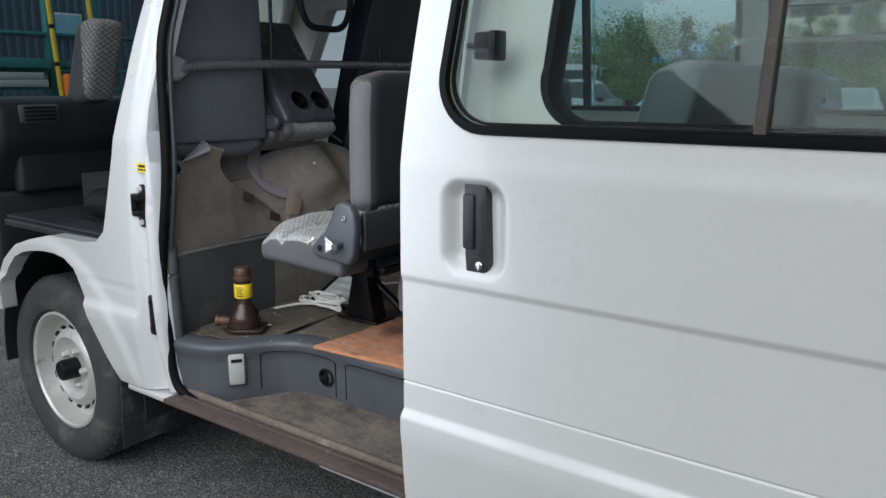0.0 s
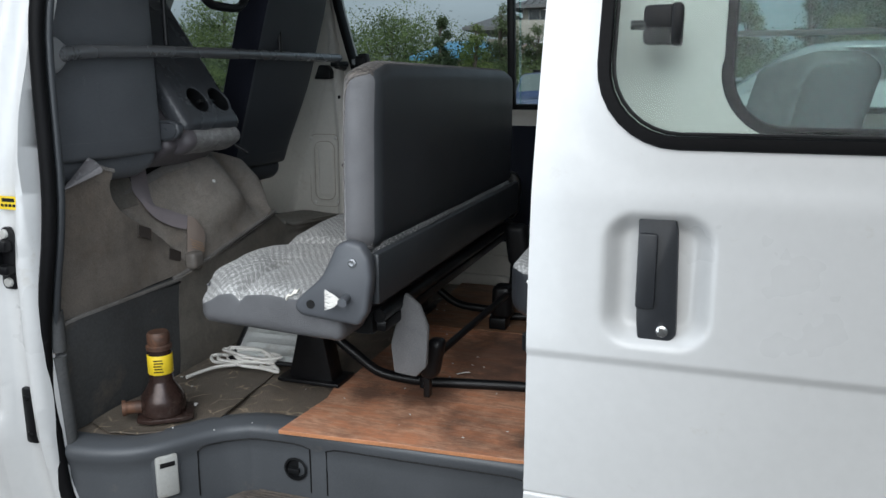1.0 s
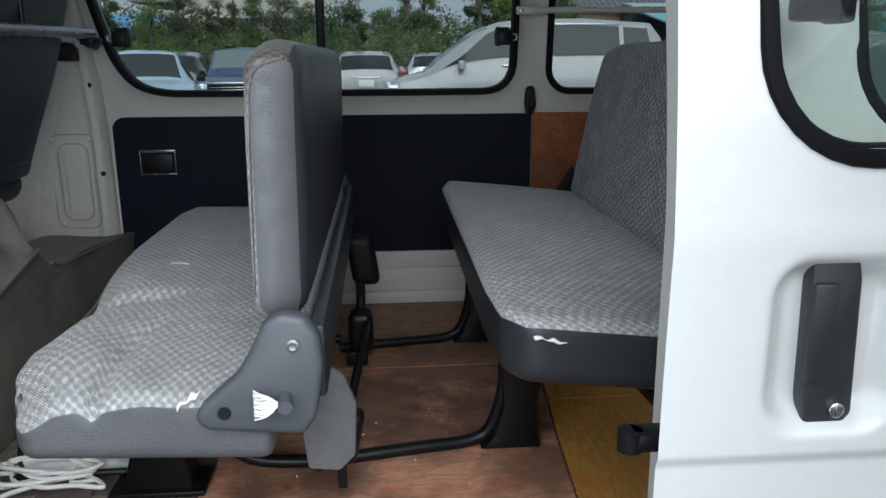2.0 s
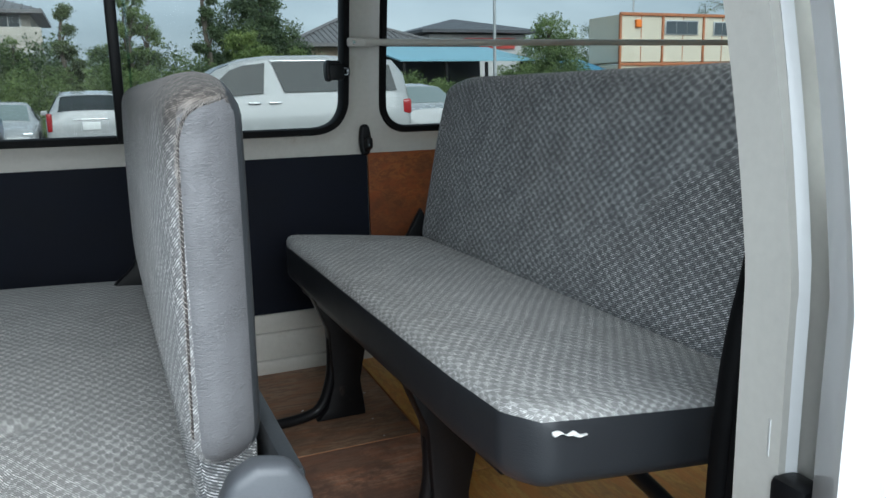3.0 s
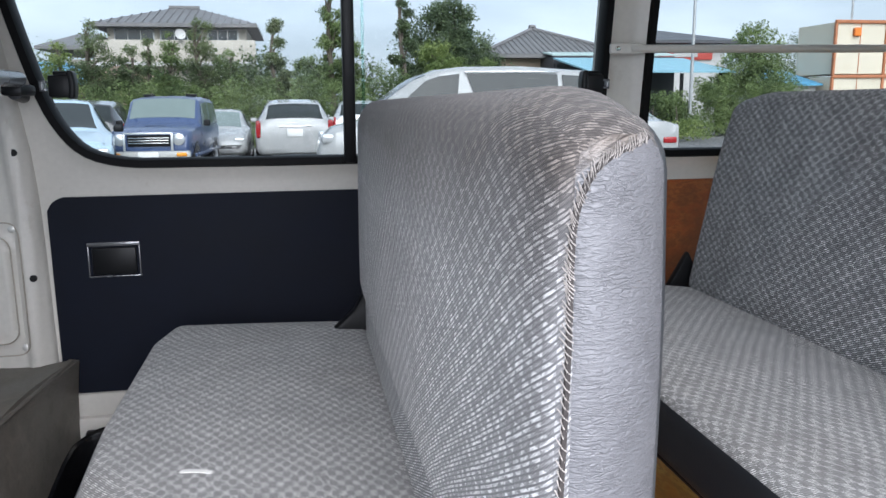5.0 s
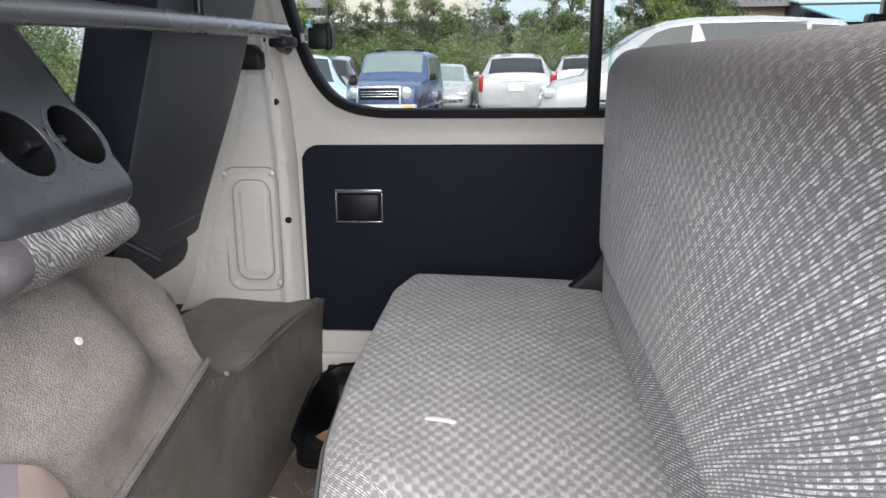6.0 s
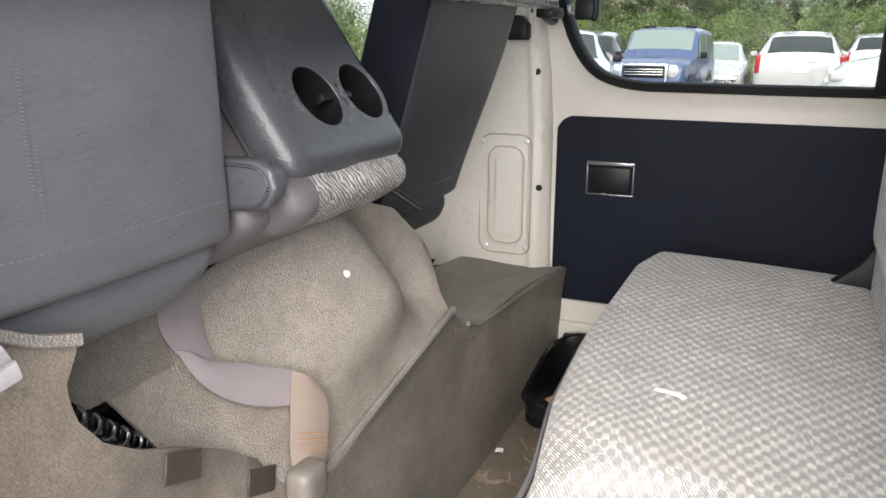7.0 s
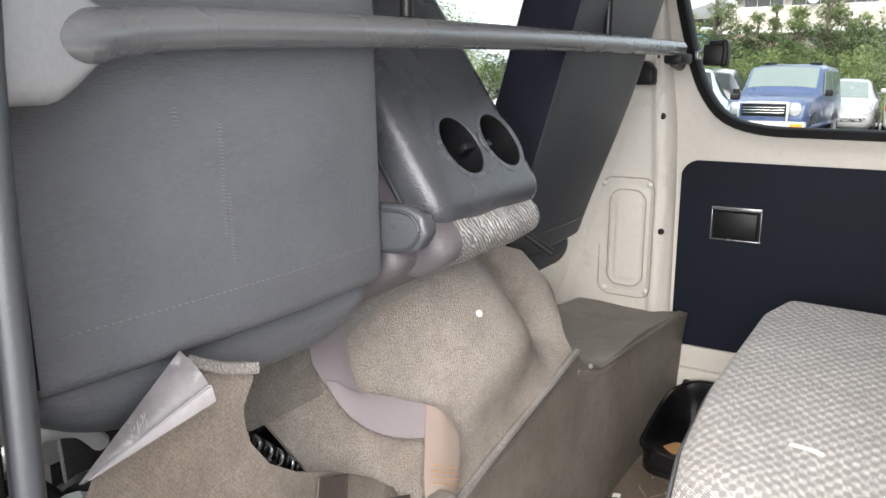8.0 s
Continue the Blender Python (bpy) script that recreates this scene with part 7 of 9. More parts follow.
for k in range(4):
    part("stitching", sweep([on(0.611 + 0.012 * q - 0.001 * k, 0.892 - 0.006 * q - 0.006 * k, 0.0225) for q in range(4)], 0.0005, 4), LEAF_DRY, belt)
part("buckle", cushion(on(0.600, 0.843, 0.022), (0.016, 0.022, 0.022), 0.012, (4, 5, 5)), BUCKLE, belt, "brown-grey plastic buckle cap")

# black pocket with a dry leaf beside the wheel box
pocket = thing("black_tray", (-1.77, 1.42, 0.575), "black plastic tray on the floor holding dry leaves", "tray")
TRAY = [(x, y) for x, y in outline_rounded(-1.800, -1.615, 1.300, 1.578, 0.05, 6)]


def tray_wall(u, v):
    """The wavy side of the tray, rising to a rolled lip."""
    k = u * len(TRAY)
    (xa, ya), (xb, yb) = TRAY[int(k) % len(TRAY)], TRAY[(int(k) + 1) % len(TRAY)]
    f = k - int(k)
    x, y = xa + (xb - xa) * f, ya + (yb - ya) * f
    rise = 0.030 + 0.050 * smooth01(1.33, 1.52, y) + 0.010 * math.sin(19 * y + 31 * x)
    out = 0.93 + 0.05 * v + 0.03 * smooth01(0.75, 1.0, v)
    return Vector((min(-1.7075 + (x + 1.7075) * out, -1.615), 1.439 + (y - 1.439) * out, 0.576 + rise * math.sin(math.pi / 2 * min(1.0, v * 1.15))))


part("tray", join(prism([(-1.7075 + (x + 1.7075) * 0.94, 1.439 + (y - 1.439) * 0.94) for x, y in TRAY], 2, 0.566, 0.578), sheet(tray_wall, 84, 8, 0.003)), GLOSS_BLACK, pocket)
leaf = thing("dry_leaf", (-1.74, 1.40, 0.578), "curled brown dry leaf in the black tray", "leaf")
part("blade", sheet(lambda u, v: Vector((-1.745 + 0.05 * (u - 0.5), 1.405 + 0.03 * (v - 0.5) * math.sin(math.pi * min(0.97, max(0.05, u))), 0.582 + 0.012 * math.sin(3 * u) * (v - 0.3))), 8, 4, 0.0008), LEAF_DRY, leaf)
strap = thing("loose_rope", (-1.64, 0.66, 0.575), "pale cord lying beside the bench leg", "cord")
part("cord", sweep(spline([(-1.66, 0.99, 0.577), (-1.68, 0.93, 0.580), (-1.665, 0.86, 0.585), (-1.63, 0.80, 0.60)], 6), 0.004, 6), ROPE, strap)


# ---- outside: the yard, parked cars, houses and trees ----
def asphalt(name):
    m, t, p = nodes_of(name)
    o = coords(t)
    big, mid, fine = noise_node(t, 0.35, 6, 0.6, o), noise_node(t, 9, 6, 0.65, o), noise_node(t, 95, 2, 0.7, o)
    f = math_node(t, "ADD", math_node(t, "MULTIPLY", big, 0.25), math_node(t, "ADD", math_node(t, "MULTIPLY", mid, 0.25), math_node(t, "MULTIPLY", fine, 0.5)))
    col = ramp_node(t, f, ((0.36, (0.05, 0.049, 0.048)), (0.50, (0.13, 0.128, 0.125)), (0.60, (0.24, 0.235, 0.23)), (0.70, (0.42, 0.41, 0.40))))
    chips = t.nodes.new("ShaderNodeTexVoronoi")
    chips.inputs["Scale"].default_value = 150
    link(t, o, chips.inputs["Vector"])
    tone = t.nodes.new("ShaderNodeSeparateColor")
    link(t, chips.outputs["Color"], tone.inputs[0])
    col = mix_node(t, ramp_node(t, tone.outputs[0], ((0.80, (0, 0, 0)), (0.93, (0.75, 0.75, 0.75)))), col, (0.34, 0.33, 0.31))
    col = mix_node(t, ramp_node(t, tone.outputs[1], ((0.70, (0, 0, 0)), (0.85, (0.7, 0.7, 0.7)))), col, (0.035, 0.034, 0.034))
    link(t, col, p.inputs["Base Color"])
    p.inputs["Roughness"].default_value = 0.9
    link(t, bump_node(t, math_node(t, "ADD", fine, math_node(t, "ADD", mid, chips.outputs["Distance"])), 0.7, 0.006), p.inputs["Normal"])
    return m


def foliage(name, dark, light):
    """Leaves: colour by leaf, some light passing through."""
    m, t, p = nodes_of(name)
    g = t.nodes.new("ShaderNodeNewGeometry")
    patch = ramp_node(t, noise_node(t, 0.55, 5, 0.65, coords(t)), ((0.36, (0, 0, 0)), (0.64, (1, 1, 1))))
    f = math_node(t, "ADD", math_node(t, "MULTIPLY", g.outputs["Random Per Island"], 0.42), math_node(t, "MULTIPLY", patch, 0.58))
    col = ramp_node(t, f, ((0.2, dark), (0.8, light)))
    link(t, col, p.inputs["Base Color"])
    p.inputs["Roughness"].default_value = 0.6
    tl, mx = t.nodes.new("ShaderNodeBsdfTranslucent"), t.nodes.new("ShaderNodeMixShader")
    link(t, col, tl.inputs["Color"])
    mx.inputs[0].default_value = 0.45
    link(t, p.outputs[0], mx.inputs[1])
    link(t, tl.outputs[0], mx.inputs[2])
    link(t, mx.outputs[0], t.nodes["Material Output"].inputs[0])
    return m


ASPHALT = asphalt("worn_asphalt")
GREEN_MID = foliage("mid_green_leaves", (0.078, 0.117, 0.047), (0.280, 0.358, 0.135))
GREEN_DARK = foliage("dark_green_leaves", (0.051, 0.078, 0.044), (0.169, 0.223, 0.103))
GREEN_FRESH = foliage("fresh_green_leaves", (0.129, 0.185, 0.055), (0.353, 0.420, 0.141))
GREEN_GREY = foliage("grey_green_needles", (0.090, 0.120, 0.059), (0.240, 0.288, 0.135))
BARK = surface("tree_bark", (0.12, 0.10, 0.08), 0.9, var=0.3, fine=40, bump=0.6, dist=0.01)
WALL_CREAM = surface("cream_house_wall", (0.46, 0.43, 0.37), 0.85, var=0.06, coarse=0.8, fine=20, bump=0.1, dirt=(0.45, 0.41, 0.35), dirt_amount=0.25, dirt_scale=0.9)
WALL_WHITE = surface("white_wall", (0.52, 0.515, 0.50), 0.85, var=0.06, coarse=0.8, fine=20, bump=0.1)
WALL_TAN = surface("tan_house_wall", (0.48, 0.38, 0.28), 0.85, var=0.08, coarse=0.8, fine=20, bump=0.1)
TILE_GREY = surface("grey_roof_tile", (0.17, 0.165, 0.165), 0.55, var=0.2, coarse=1.5, fine=14, bump=0.2, dirt=(0.10, 0.10, 0.10), dirt_amount=0.3, dirt_scale=1.2)
TILE_DARK = surface("dark_roof_sheet", (0.07, 0.072, 0.08), 0.5, var=0.15, coarse=1.5, fine=14, bump=0.1)
ROOF_BLUE = surface("blue_roof_sheet", (0.10, 0.33, 0.52), 0.45, var=0.12, coarse=1.0, fine=12, bump=0.1, dirt=(0.25, 0.36, 0.42), dirt_amount=0.3, dirt_scale=1.0)
SHEET_BLUE = surface("pale_blue_roof_sheet", (0.22, 0.42, 0.50), 0.5, var=0.1, coarse=0.8, fine=12, bump=0.1)
RED_BAND = surface("red_sign_board", (0.52, 0.09, 0.07), 0.6, var=0.1, coarse=1.0, fine=12, bump=0.1)
FAR_GLASS = surface("dark_window_glass", (0.06, 0.075, 0.085), 0.10, var=0.1, bump=0, spec=0.8)
CAR_GLASS = surface("dark_car_glass", (0.026, 0.031, 0.031), 0.16, var=0.1, bump=0, spec=0.35)
CAR_GLASS_PALE = surface("pale_car_glass", (0.17, 0.21, 0.20), 0.12, var=0.1, bump=0, spec=0.6)
CAR_WHITE = surface("pearl_white_car_paint", (0.36, 0.365, 0.36), 0.25, var=0.03, bump=0, coat=0.5)
CAR_BLUE = surface("dull_blue_car_paint", (0.050, 0.078, 0.165), 0.3, var=0.08, bump=0, coat=0.5)
CAR_SKY = surface("pale_blue_car_paint", (0.40, 0.52, 0.60), 0.22, var=0.03, bump=0, coat=0.8)
CAR_BLACK = surface("black_car_paint", (0.02, 0.02, 0.024), 0.2, var=0.1, bump=0, coat=0.8)
CAR_SILVER = surface("silver_car_paint", (0.50, 0.51, 0.52), 0.28, metal=0.4, var=0.03, bump=0, coat=0.6)
LAMP_RED = surface("red_tail_lens", (0.30, 0.012, 0.014), 0.15, var=0.1, bump=0, coat=0.6)
LAMP_CLEAR = surface("clear_headlamp", (0.62, 0.64, 0.64), 0.12, metal=0.5, var=0.1, bump=0, coat=0.6)
LAMP_AMBER = surface("amber_lens", (0.75, 0.30, 0.03), 0.2, var=0.1, bump=0)
CORRUGATED = surface("blue_grey_corrugated_sheet", (0.085, 0.115, 0.15), 0.55, var=0.15, coarse=0.8, fine=20, bump=0.1)
TEAL = surface("teal_painted_steel", (0.035, 0.17, 0.16), 0.5, var=0.2, coarse=3, fine=40, bump=0.15)
POLE_YELLOW = surface("yellow_painted_pole", (0.72, 0.48, 0.04), 0.5, var=0.12, coarse=4, fine=60, bump=0.1, dirt=(0.3, 0.2, 0.05), dirt_amount=0.3, dirt_scale=5)
ORANGE = surface("orange_plastic", (0.80, 0.20, 0.02), 0.5, var=0.08, bump=0.05)
CONTAINER_CREAM = surface("cream_container_panel", (0.66, 0.60, 0.47), 0.6, var=0.06, coarse=1.0, fine=14, bump=0.1, dirt=(0.42, 0.24, 0.12), dirt_amount=0.18, dirt_scale=1.5)
CONTAINER_RUST = surface("rust_orange_frame", (0.42, 0.16, 0.07), 0.7, var=0.25, coarse=2.0, fine=20, bump=0.2)
GALV = surface("galvanised_pole", (0.42, 0.43, 0.43), 0.45, metal=0.5, var=0.1, bump=0.1)

tagged(part("ground", sheet(lambda u, v: Vector((-600 + 1200 * u, -600 + 1200 * v, 0.0)), 12, 12, 0), ASPHALT), "grey asphalt yard with worn aggregate", "ground", kind="structure")


# cars: sections along the length, front at +x of the car
def car(name, label, at, yaw, rows, paint, glass, side_windows, screens, lamps, wheels, extras=(), group="parked cars"):
    """rows: (x, bottom, belt, roof, half width, half roof width). side_windows: (x0 belt, x1 belt, x0 top, x1 top). screens: (x0, x1, k) strips across the top. lamps: (part, material, x, y, z, half sizes)."""
    c = thing(name, (0, 0, 0), label, "car", group)
    col = lambda j, x: lerp_table([(r[0], r[j]) for r in rows], x)
    def half_ring(x):
        zb, zm, zr, w, wr = (col(j, x) for j in range(1, 6))
        return [(0, zb), (w * 0.86, zb), (w * 0.985, zb + 0.10), (w, (zb + zm) * 0.55), (w * 0.985, zm - 0.03), (w * 0.955, zm), (wr + 0.035, zr - 0.07), (wr - 0.02, zr - 0.015), (wr * 0.6, zr + 0.01), (0, zr + 0.016)]
    xs = sorted(set([r[0] for r in rows] + steps(rows[0][0], rows[-1][0], 0.10)))
    xs = [x for i, x in enumerate(xs) if i == 0 or x - xs[i - 1] > 0.012]
    bm = bmesh.new()
    rings = []
    for x in xs:
        h = half_ring(x)
        rings.append([bm.verts.new((x, y, z)) for y, z in h] + [bm.verts.new((x, -y, z)) for y, z in h[-2:0:-1]])
    n = len(rings[0])
    for a, b in zip(rings, rings[1:]):
        for k in range(n):
            bm.faces.new((a[k], b[k], b[(k + 1) % n], a[(k + 1) % n]))
    bm.faces.new(rings[0])
    bm.faces.new(rings[-1][::-1])
    bmesh.ops.recalc_face_normals(bm, faces=bm.faces)
    body = part("body", bm, paint, c, sharp=50)
    def side(x, k, s, off):
        zm, zr, w, wr = col(2, x), col(3, x), col(4, x), col(5, x)
        y0, y1 = w * 0.955, wr + 0.035
        return Vector((x, s * (y0 + (y1 - y0) * k + off), zm + (zr - 0.07 - zm) * k))
    for s in (-1, 1):
        for a0, a1, b0, b1 in side_windows:
            part("side_window", sheet(lambda u, v: side((a0 + (a1 - a0) * u) * (1 - v) + (b0 + (b1 - b0) * u) * v, 0.07 + 0.86 * v, s, 0.012), 8, 4, 0.01), glass, body, "dark tinted glass")
        part("sill_trim", box(rows[2][0], rows[-3][0], s * (col(4, 0) + 0.004) - 0.012, s * (col(4, 0) + 0.004) + 0.012, rows[2][1] + 0.06, rows[2][1] + 0.12, 0.004), paint, body)
        for wx, r in wheels:
            wob = part("wheel", lathe([(0.0, 0.0), (r * 0.55, 0.01), (r * 0.62, 0.03), (r * 0.66, 0.03)], (wx, s * (col(4, wx) - 0.03), r), (0, s, 0), 24), CAR_SILVER, c)
            part("tyre", lathe([(r * 0.64, -0.18), (r * 0.9, -0.18), (r, -0.15), (r, -0.02), (r * 0.94, 0.02), (r * 0.64, 0.028)], (wx, s * (col(4, wx) - 0.02), r), (0, s, 0), 28), TYRE, wob)
            part("wheel_arch", lathe([(r * 1.02, -0.25), (r * 1.14, -0.25), (r * 1.14, 0.012), (r * 1.02, 0.012)], (wx, s * (col(4, wx) - 0.01), r), (0, s, 0), 28), BLACK, body)
    for a, b, gl in screens:
        part("screen", sheet(lambda u, v: Vector((a + (b - a) * u, (2 * v - 1) * (col(5, a + (b - a) * u) - 0.03), col(3, a + (b - a) * u) + 0.024 - 0.030 * abs(2 * v - 1) ** 3)), 6, 8, 0.01), gl, body, "curved screen glass")
    for nm, mat, x, y, z, hx, hy, hz in lamps:
        for s in ((-1, 1) if y else (1,)):
            if hx < 0.035:
                part(nm, lathe([(hy, -hx), (hy, hx * 0.5), (hy * 0.85, hx * 0.9), (0, hx * 1.3)], (x, s * y, z), (1, 0, 0), 20), mat, body)
            else:
                part(nm, cushion((x, s * y, z), (hx, hy, hz), min(hx, hy, hz) * 0.7, (3, 4, 4)), mat, body)
    for nm, mat, (x0, x1, y0, y1, z0, z1) in extras:
        part(nm, box(x0, x1, y0, y1, z0, z1, min(x1 - x0, y1 - y0, z1 - z0) * 0.25), mat, body)
    c.matrix_basis = Matrix.Translation(at) @ Matrix.Rotation(radians(yaw), 4, "Z")
    return c


MPV = [(-2.42, 0.42, 0.80, 0.84, 0.72, 0.66), (-2.38, 0.30, 1.16, 1.20, 0.84, 0.74), (-2.30, 0.26, 1.28, 1.64, 0.89, 0.70), (-2.10, 0.24, 1.30, 1.86, 0.91, 0.72), (-1.0, 0.22, 1.30, 1.93, 0.915, 0.74), (0.03, 0.22, 1.29, 1.92, 0.915, 0.73), (0.45, 0.22, 1.27, 1.87, 0.915, 0.69), (0.85, 0.22, 1.24, 1.72, 0.91, 0.66), (1.20, 0.22, 1.19, 1.48, 0.905, 0.65), (1.50, 0.22, 1.10, 1.26, 0.90, 0.66), (1.70, 0.23, 1.00, 1.06, 0.89, 0.70), (2.15, 0.24, 0.90, 0.96, 0.86, 0.70), (2.36, 0.28, 0.72, 0.78, 0.76, 0.62), (2.42, 0.36, 0.58, 0.62, 0.66, 0.55)]
mpv = car("minivan", "pearl white minivan with dark rear glass and red tail lights", (1.39, 13.3, 0), 180, MPV, CAR_WHITE, CAR_GLASS, [(-2.12, -1.66, -2.02, -1.62), (-1.56, -0.17, -1.54, 0.0), (0.17, 1.38, 0.11, 0.66)], [(0.66, 1.62, CAR_GLASS), (-2.29, -2.16, CAR_GLASS)],
          [("tail_light", LAMP_RED, -2.30, 0.83, 1.06, 0.09, 0.07, 0.13), ("headlight", LAMP_CLEAR, 2.16, 0.74, 0.80, 0.20, 0.10, 0.08), ("door_mirror", CAR_WHITE, 1.12, 1.00, 1.18, 0.06, 0.09, 0.08)], [(-1.45, 0.33), (1.45, 0.33)],
          [("grille", CHROME, (2.37, 2.40, -0.45, 0.45, 0.60, 0.74))] + [("door_handle", CHROME, (x, x + 0.2, s * 0.925 - 0.012, s * 0.925 + 0.012, 1.155, 1.180)) for x in (-0.10, 0.23) for s in (-1, 1)]
          + [("window_trim", CHROME, (-1.55, 0.03, s * 0.80 - 0.012, s * 0.80 + 0.012, 1.822, 1.840)) for s in (-1, 1)])
SEDAN = [(-2.25, 0.40, 0.80, 0.84, 0.70, 0.62), (-2.20, 0.30, 0.92, 0.97, 0.80, 0.66), (-1.75, 0.25, 0.95, 1.02, 0.86, 0.66), (-1.50, 0.23, 0.95, 1.10, 0.87, 0.62), (-0.85, 0.22, 0.94, 1.40, 0.875, 0.56), (-0.30, 0.22, 0.93, 1.46, 0.875, 0.56), (0.20, 0.22, 0.92, 1.43, 0.875, 0.56), (0.95, 0.22, 0.90, 1.05, 0.87, 0.62), (1.20, 0.23, 0.88, 0.94, 0.86, 0.66), (2.00, 0.25, 0.74, 0.80, 0.80, 0.64), (2.20, 0.30, 0.60, 0.66, 0.72, 0.58), (2.25, 0.38, 0.52, 0.55, 0.62, 0.5)]
sedan_bits = ([(-1.25, -0.42, -0.80, -0.42), (-0.36, 0.85, -0.36, 0.30)], [(0.30, 1.08, CAR_GLASS), (-1.60, -0.90, CAR_GLASS_PALE)], [("tail_light", LAMP_RED, -2.22, 0.60, 0.64, 0.05, 0.14, 0.06), ("headlight", LAMP_CLEAR, 2.06, 0.60, 0.64, 0.12, 0.13, 0.06), ("door_mirror", BLACK, 0.85, 0.95, 0.97, 0.05, 0.08, 0.06)], [(-1.35, 0.30), (1.38, 0.30)])
car("sedan", "white saloon car with a sloping rear screen", (4.75, 15.6, 0), 92, SEDAN, CAR_WHITE, CAR_GLASS, *sedan_bits)
car("sedan", "pale blue saloon car parked nose towards the fence", (-5.45, 14.6, 0), -75, SEDAN, CAR_SKY, CAR_GLASS, *sedan_bits)
car("sedan", "silver saloon car beyond the dark estate", (-9.4, 17.5, 0), -80, SEDAN, CAR_SILVER, CAR_GLASS, *sedan_bits)
car("small_car", "small white car with a pale windscreen", (-3.17, 19.6, 0), -88, [(r[0] * 0.82, r[1], r[2] * 0.92, r[3] * 0.86, r[4] * 0.86, r[5] * 0.9) for r in SEDAN], CAR_WHITE, CAR_GLASS, [(-1.0, -0.36, -0.66, -0.36), (-0.30, 0.7, -0.30, 0.25)], [(0.25, 0.88, CAR_GLASS_PALE), (-1.30, -0.74, CAR_GLASS_PALE)], [("headlight", LAMP_CLEAR, 1.70, 0.50, 0.58, 0.09, 0.12, 0.06), ("tail_light", LAMP_RED, -1.8, 0.52, 0.75, 0.05, 0.12, 0.06)], [(-1.1, 0.28), (1.13, 0.28)])
SUV = [(-2.05, 0.40, 0.78, 0.84, 0.74, 0.66), (-2.02, 0.30, 0.92, 0.98, 0.82, 0.68), (-1.92, 0.26, 0.95, 1.14, 0.86, 0.62), (-1.60, 0.24, 0.95, 1.38, 0.875, 0.58), (-0.80, 0.22, 0.94, 1.46, 0.88, 0.58), (0.10, 0.22, 0.93, 1.46, 0.88, 0.58), (0.85, 0.22, 0.92, 1.10, 0.87, 0.62), (1.10, 0.23, 0.92, 0.98, 0.86, 0.68), (1.90, 0.25, 0.84, 0.90, 0.80, 0.66), (2.05, 0.30, 0.66, 0.70, 0.72, 0.58)]
suv_bits = ([(-1.55, -0.55, -1.30, -0.55), (-0.48, 0.75, -0.48, 0.22)], [(0.18, 1.0, CAR_GLASS), (-1.985, -1.64, CAR_GLASS)], [("tail_light", LAMP_RED, -1.99, 0.785, 0.82, 0.07, 0.055, 0.19), ("headlight", LAMP_CLEAR, 1.90, 0.60, 0.76, 0.10, 0.14, 0.07), ("door_mirror", CAR_WHITE, 0.80, 0.97, 0.98, 0.05, 0.08, 0.06)], [(-1.28, 0.32), (1.25, 0.32)], [("tailgate_bar", CHROME, (-2.06, -2.035, -0.35, 0.35, 0.86, 0.89)), ("rear_spoiler", CAR_GLASS, (-1.98, -1.86, -0.56, 0.56, 1.00, 1.05)), ("number_plate", WHITE_LABEL, (-2.075, -2.055, -0.17, 0.17, 0.66, 0.82))])
car("hatchback", "white hatchback seen with dark rear glass and tall red lights", (-1.42, 19.6, 0), 91, SUV, CAR_WHITE, CAR_GLASS, *suv_bits)
car("hatchback", "white hatchback with dark glass among the parked cars", (0.6, 25.2, 0), 88, SUV, CAR_SILVER, CAR_GLASS, *suv_bits)
car("estate_car", "black estate car with red tail lights", (-5.85, 18.8, 0), 96, SUV, CAR_BLACK, CAR_GLASS, *suv_bits)
JEEP = [(-1.65, 0.45, 0.95, 1.00, 0.70, 0.62), (-1.62, 0.40, 0.95, 1.40, 0.72, 0.60), (-1.50, 0.38, 0.95, 1.48, 0.73, 0.60), (-0.40, 0.36, 0.95, 1.52, 0.74, 0.60), (0.10, 0.36, 0.94, 1.48, 0.74, 0.60), (0.45, 0.36, 0.98, 1.12, 0.73, 0.62), (0.55, 0.36, 0.96, 1.00, 0.73, 0.64), (1.40, 0.38, 0.90, 0.94, 0.70, 0.62), (1.56, 0.42, 0.84, 0.88, 0.66, 0.58), (1.60, 0.46, 0.66, 0.70, 0.62, 0.54)]
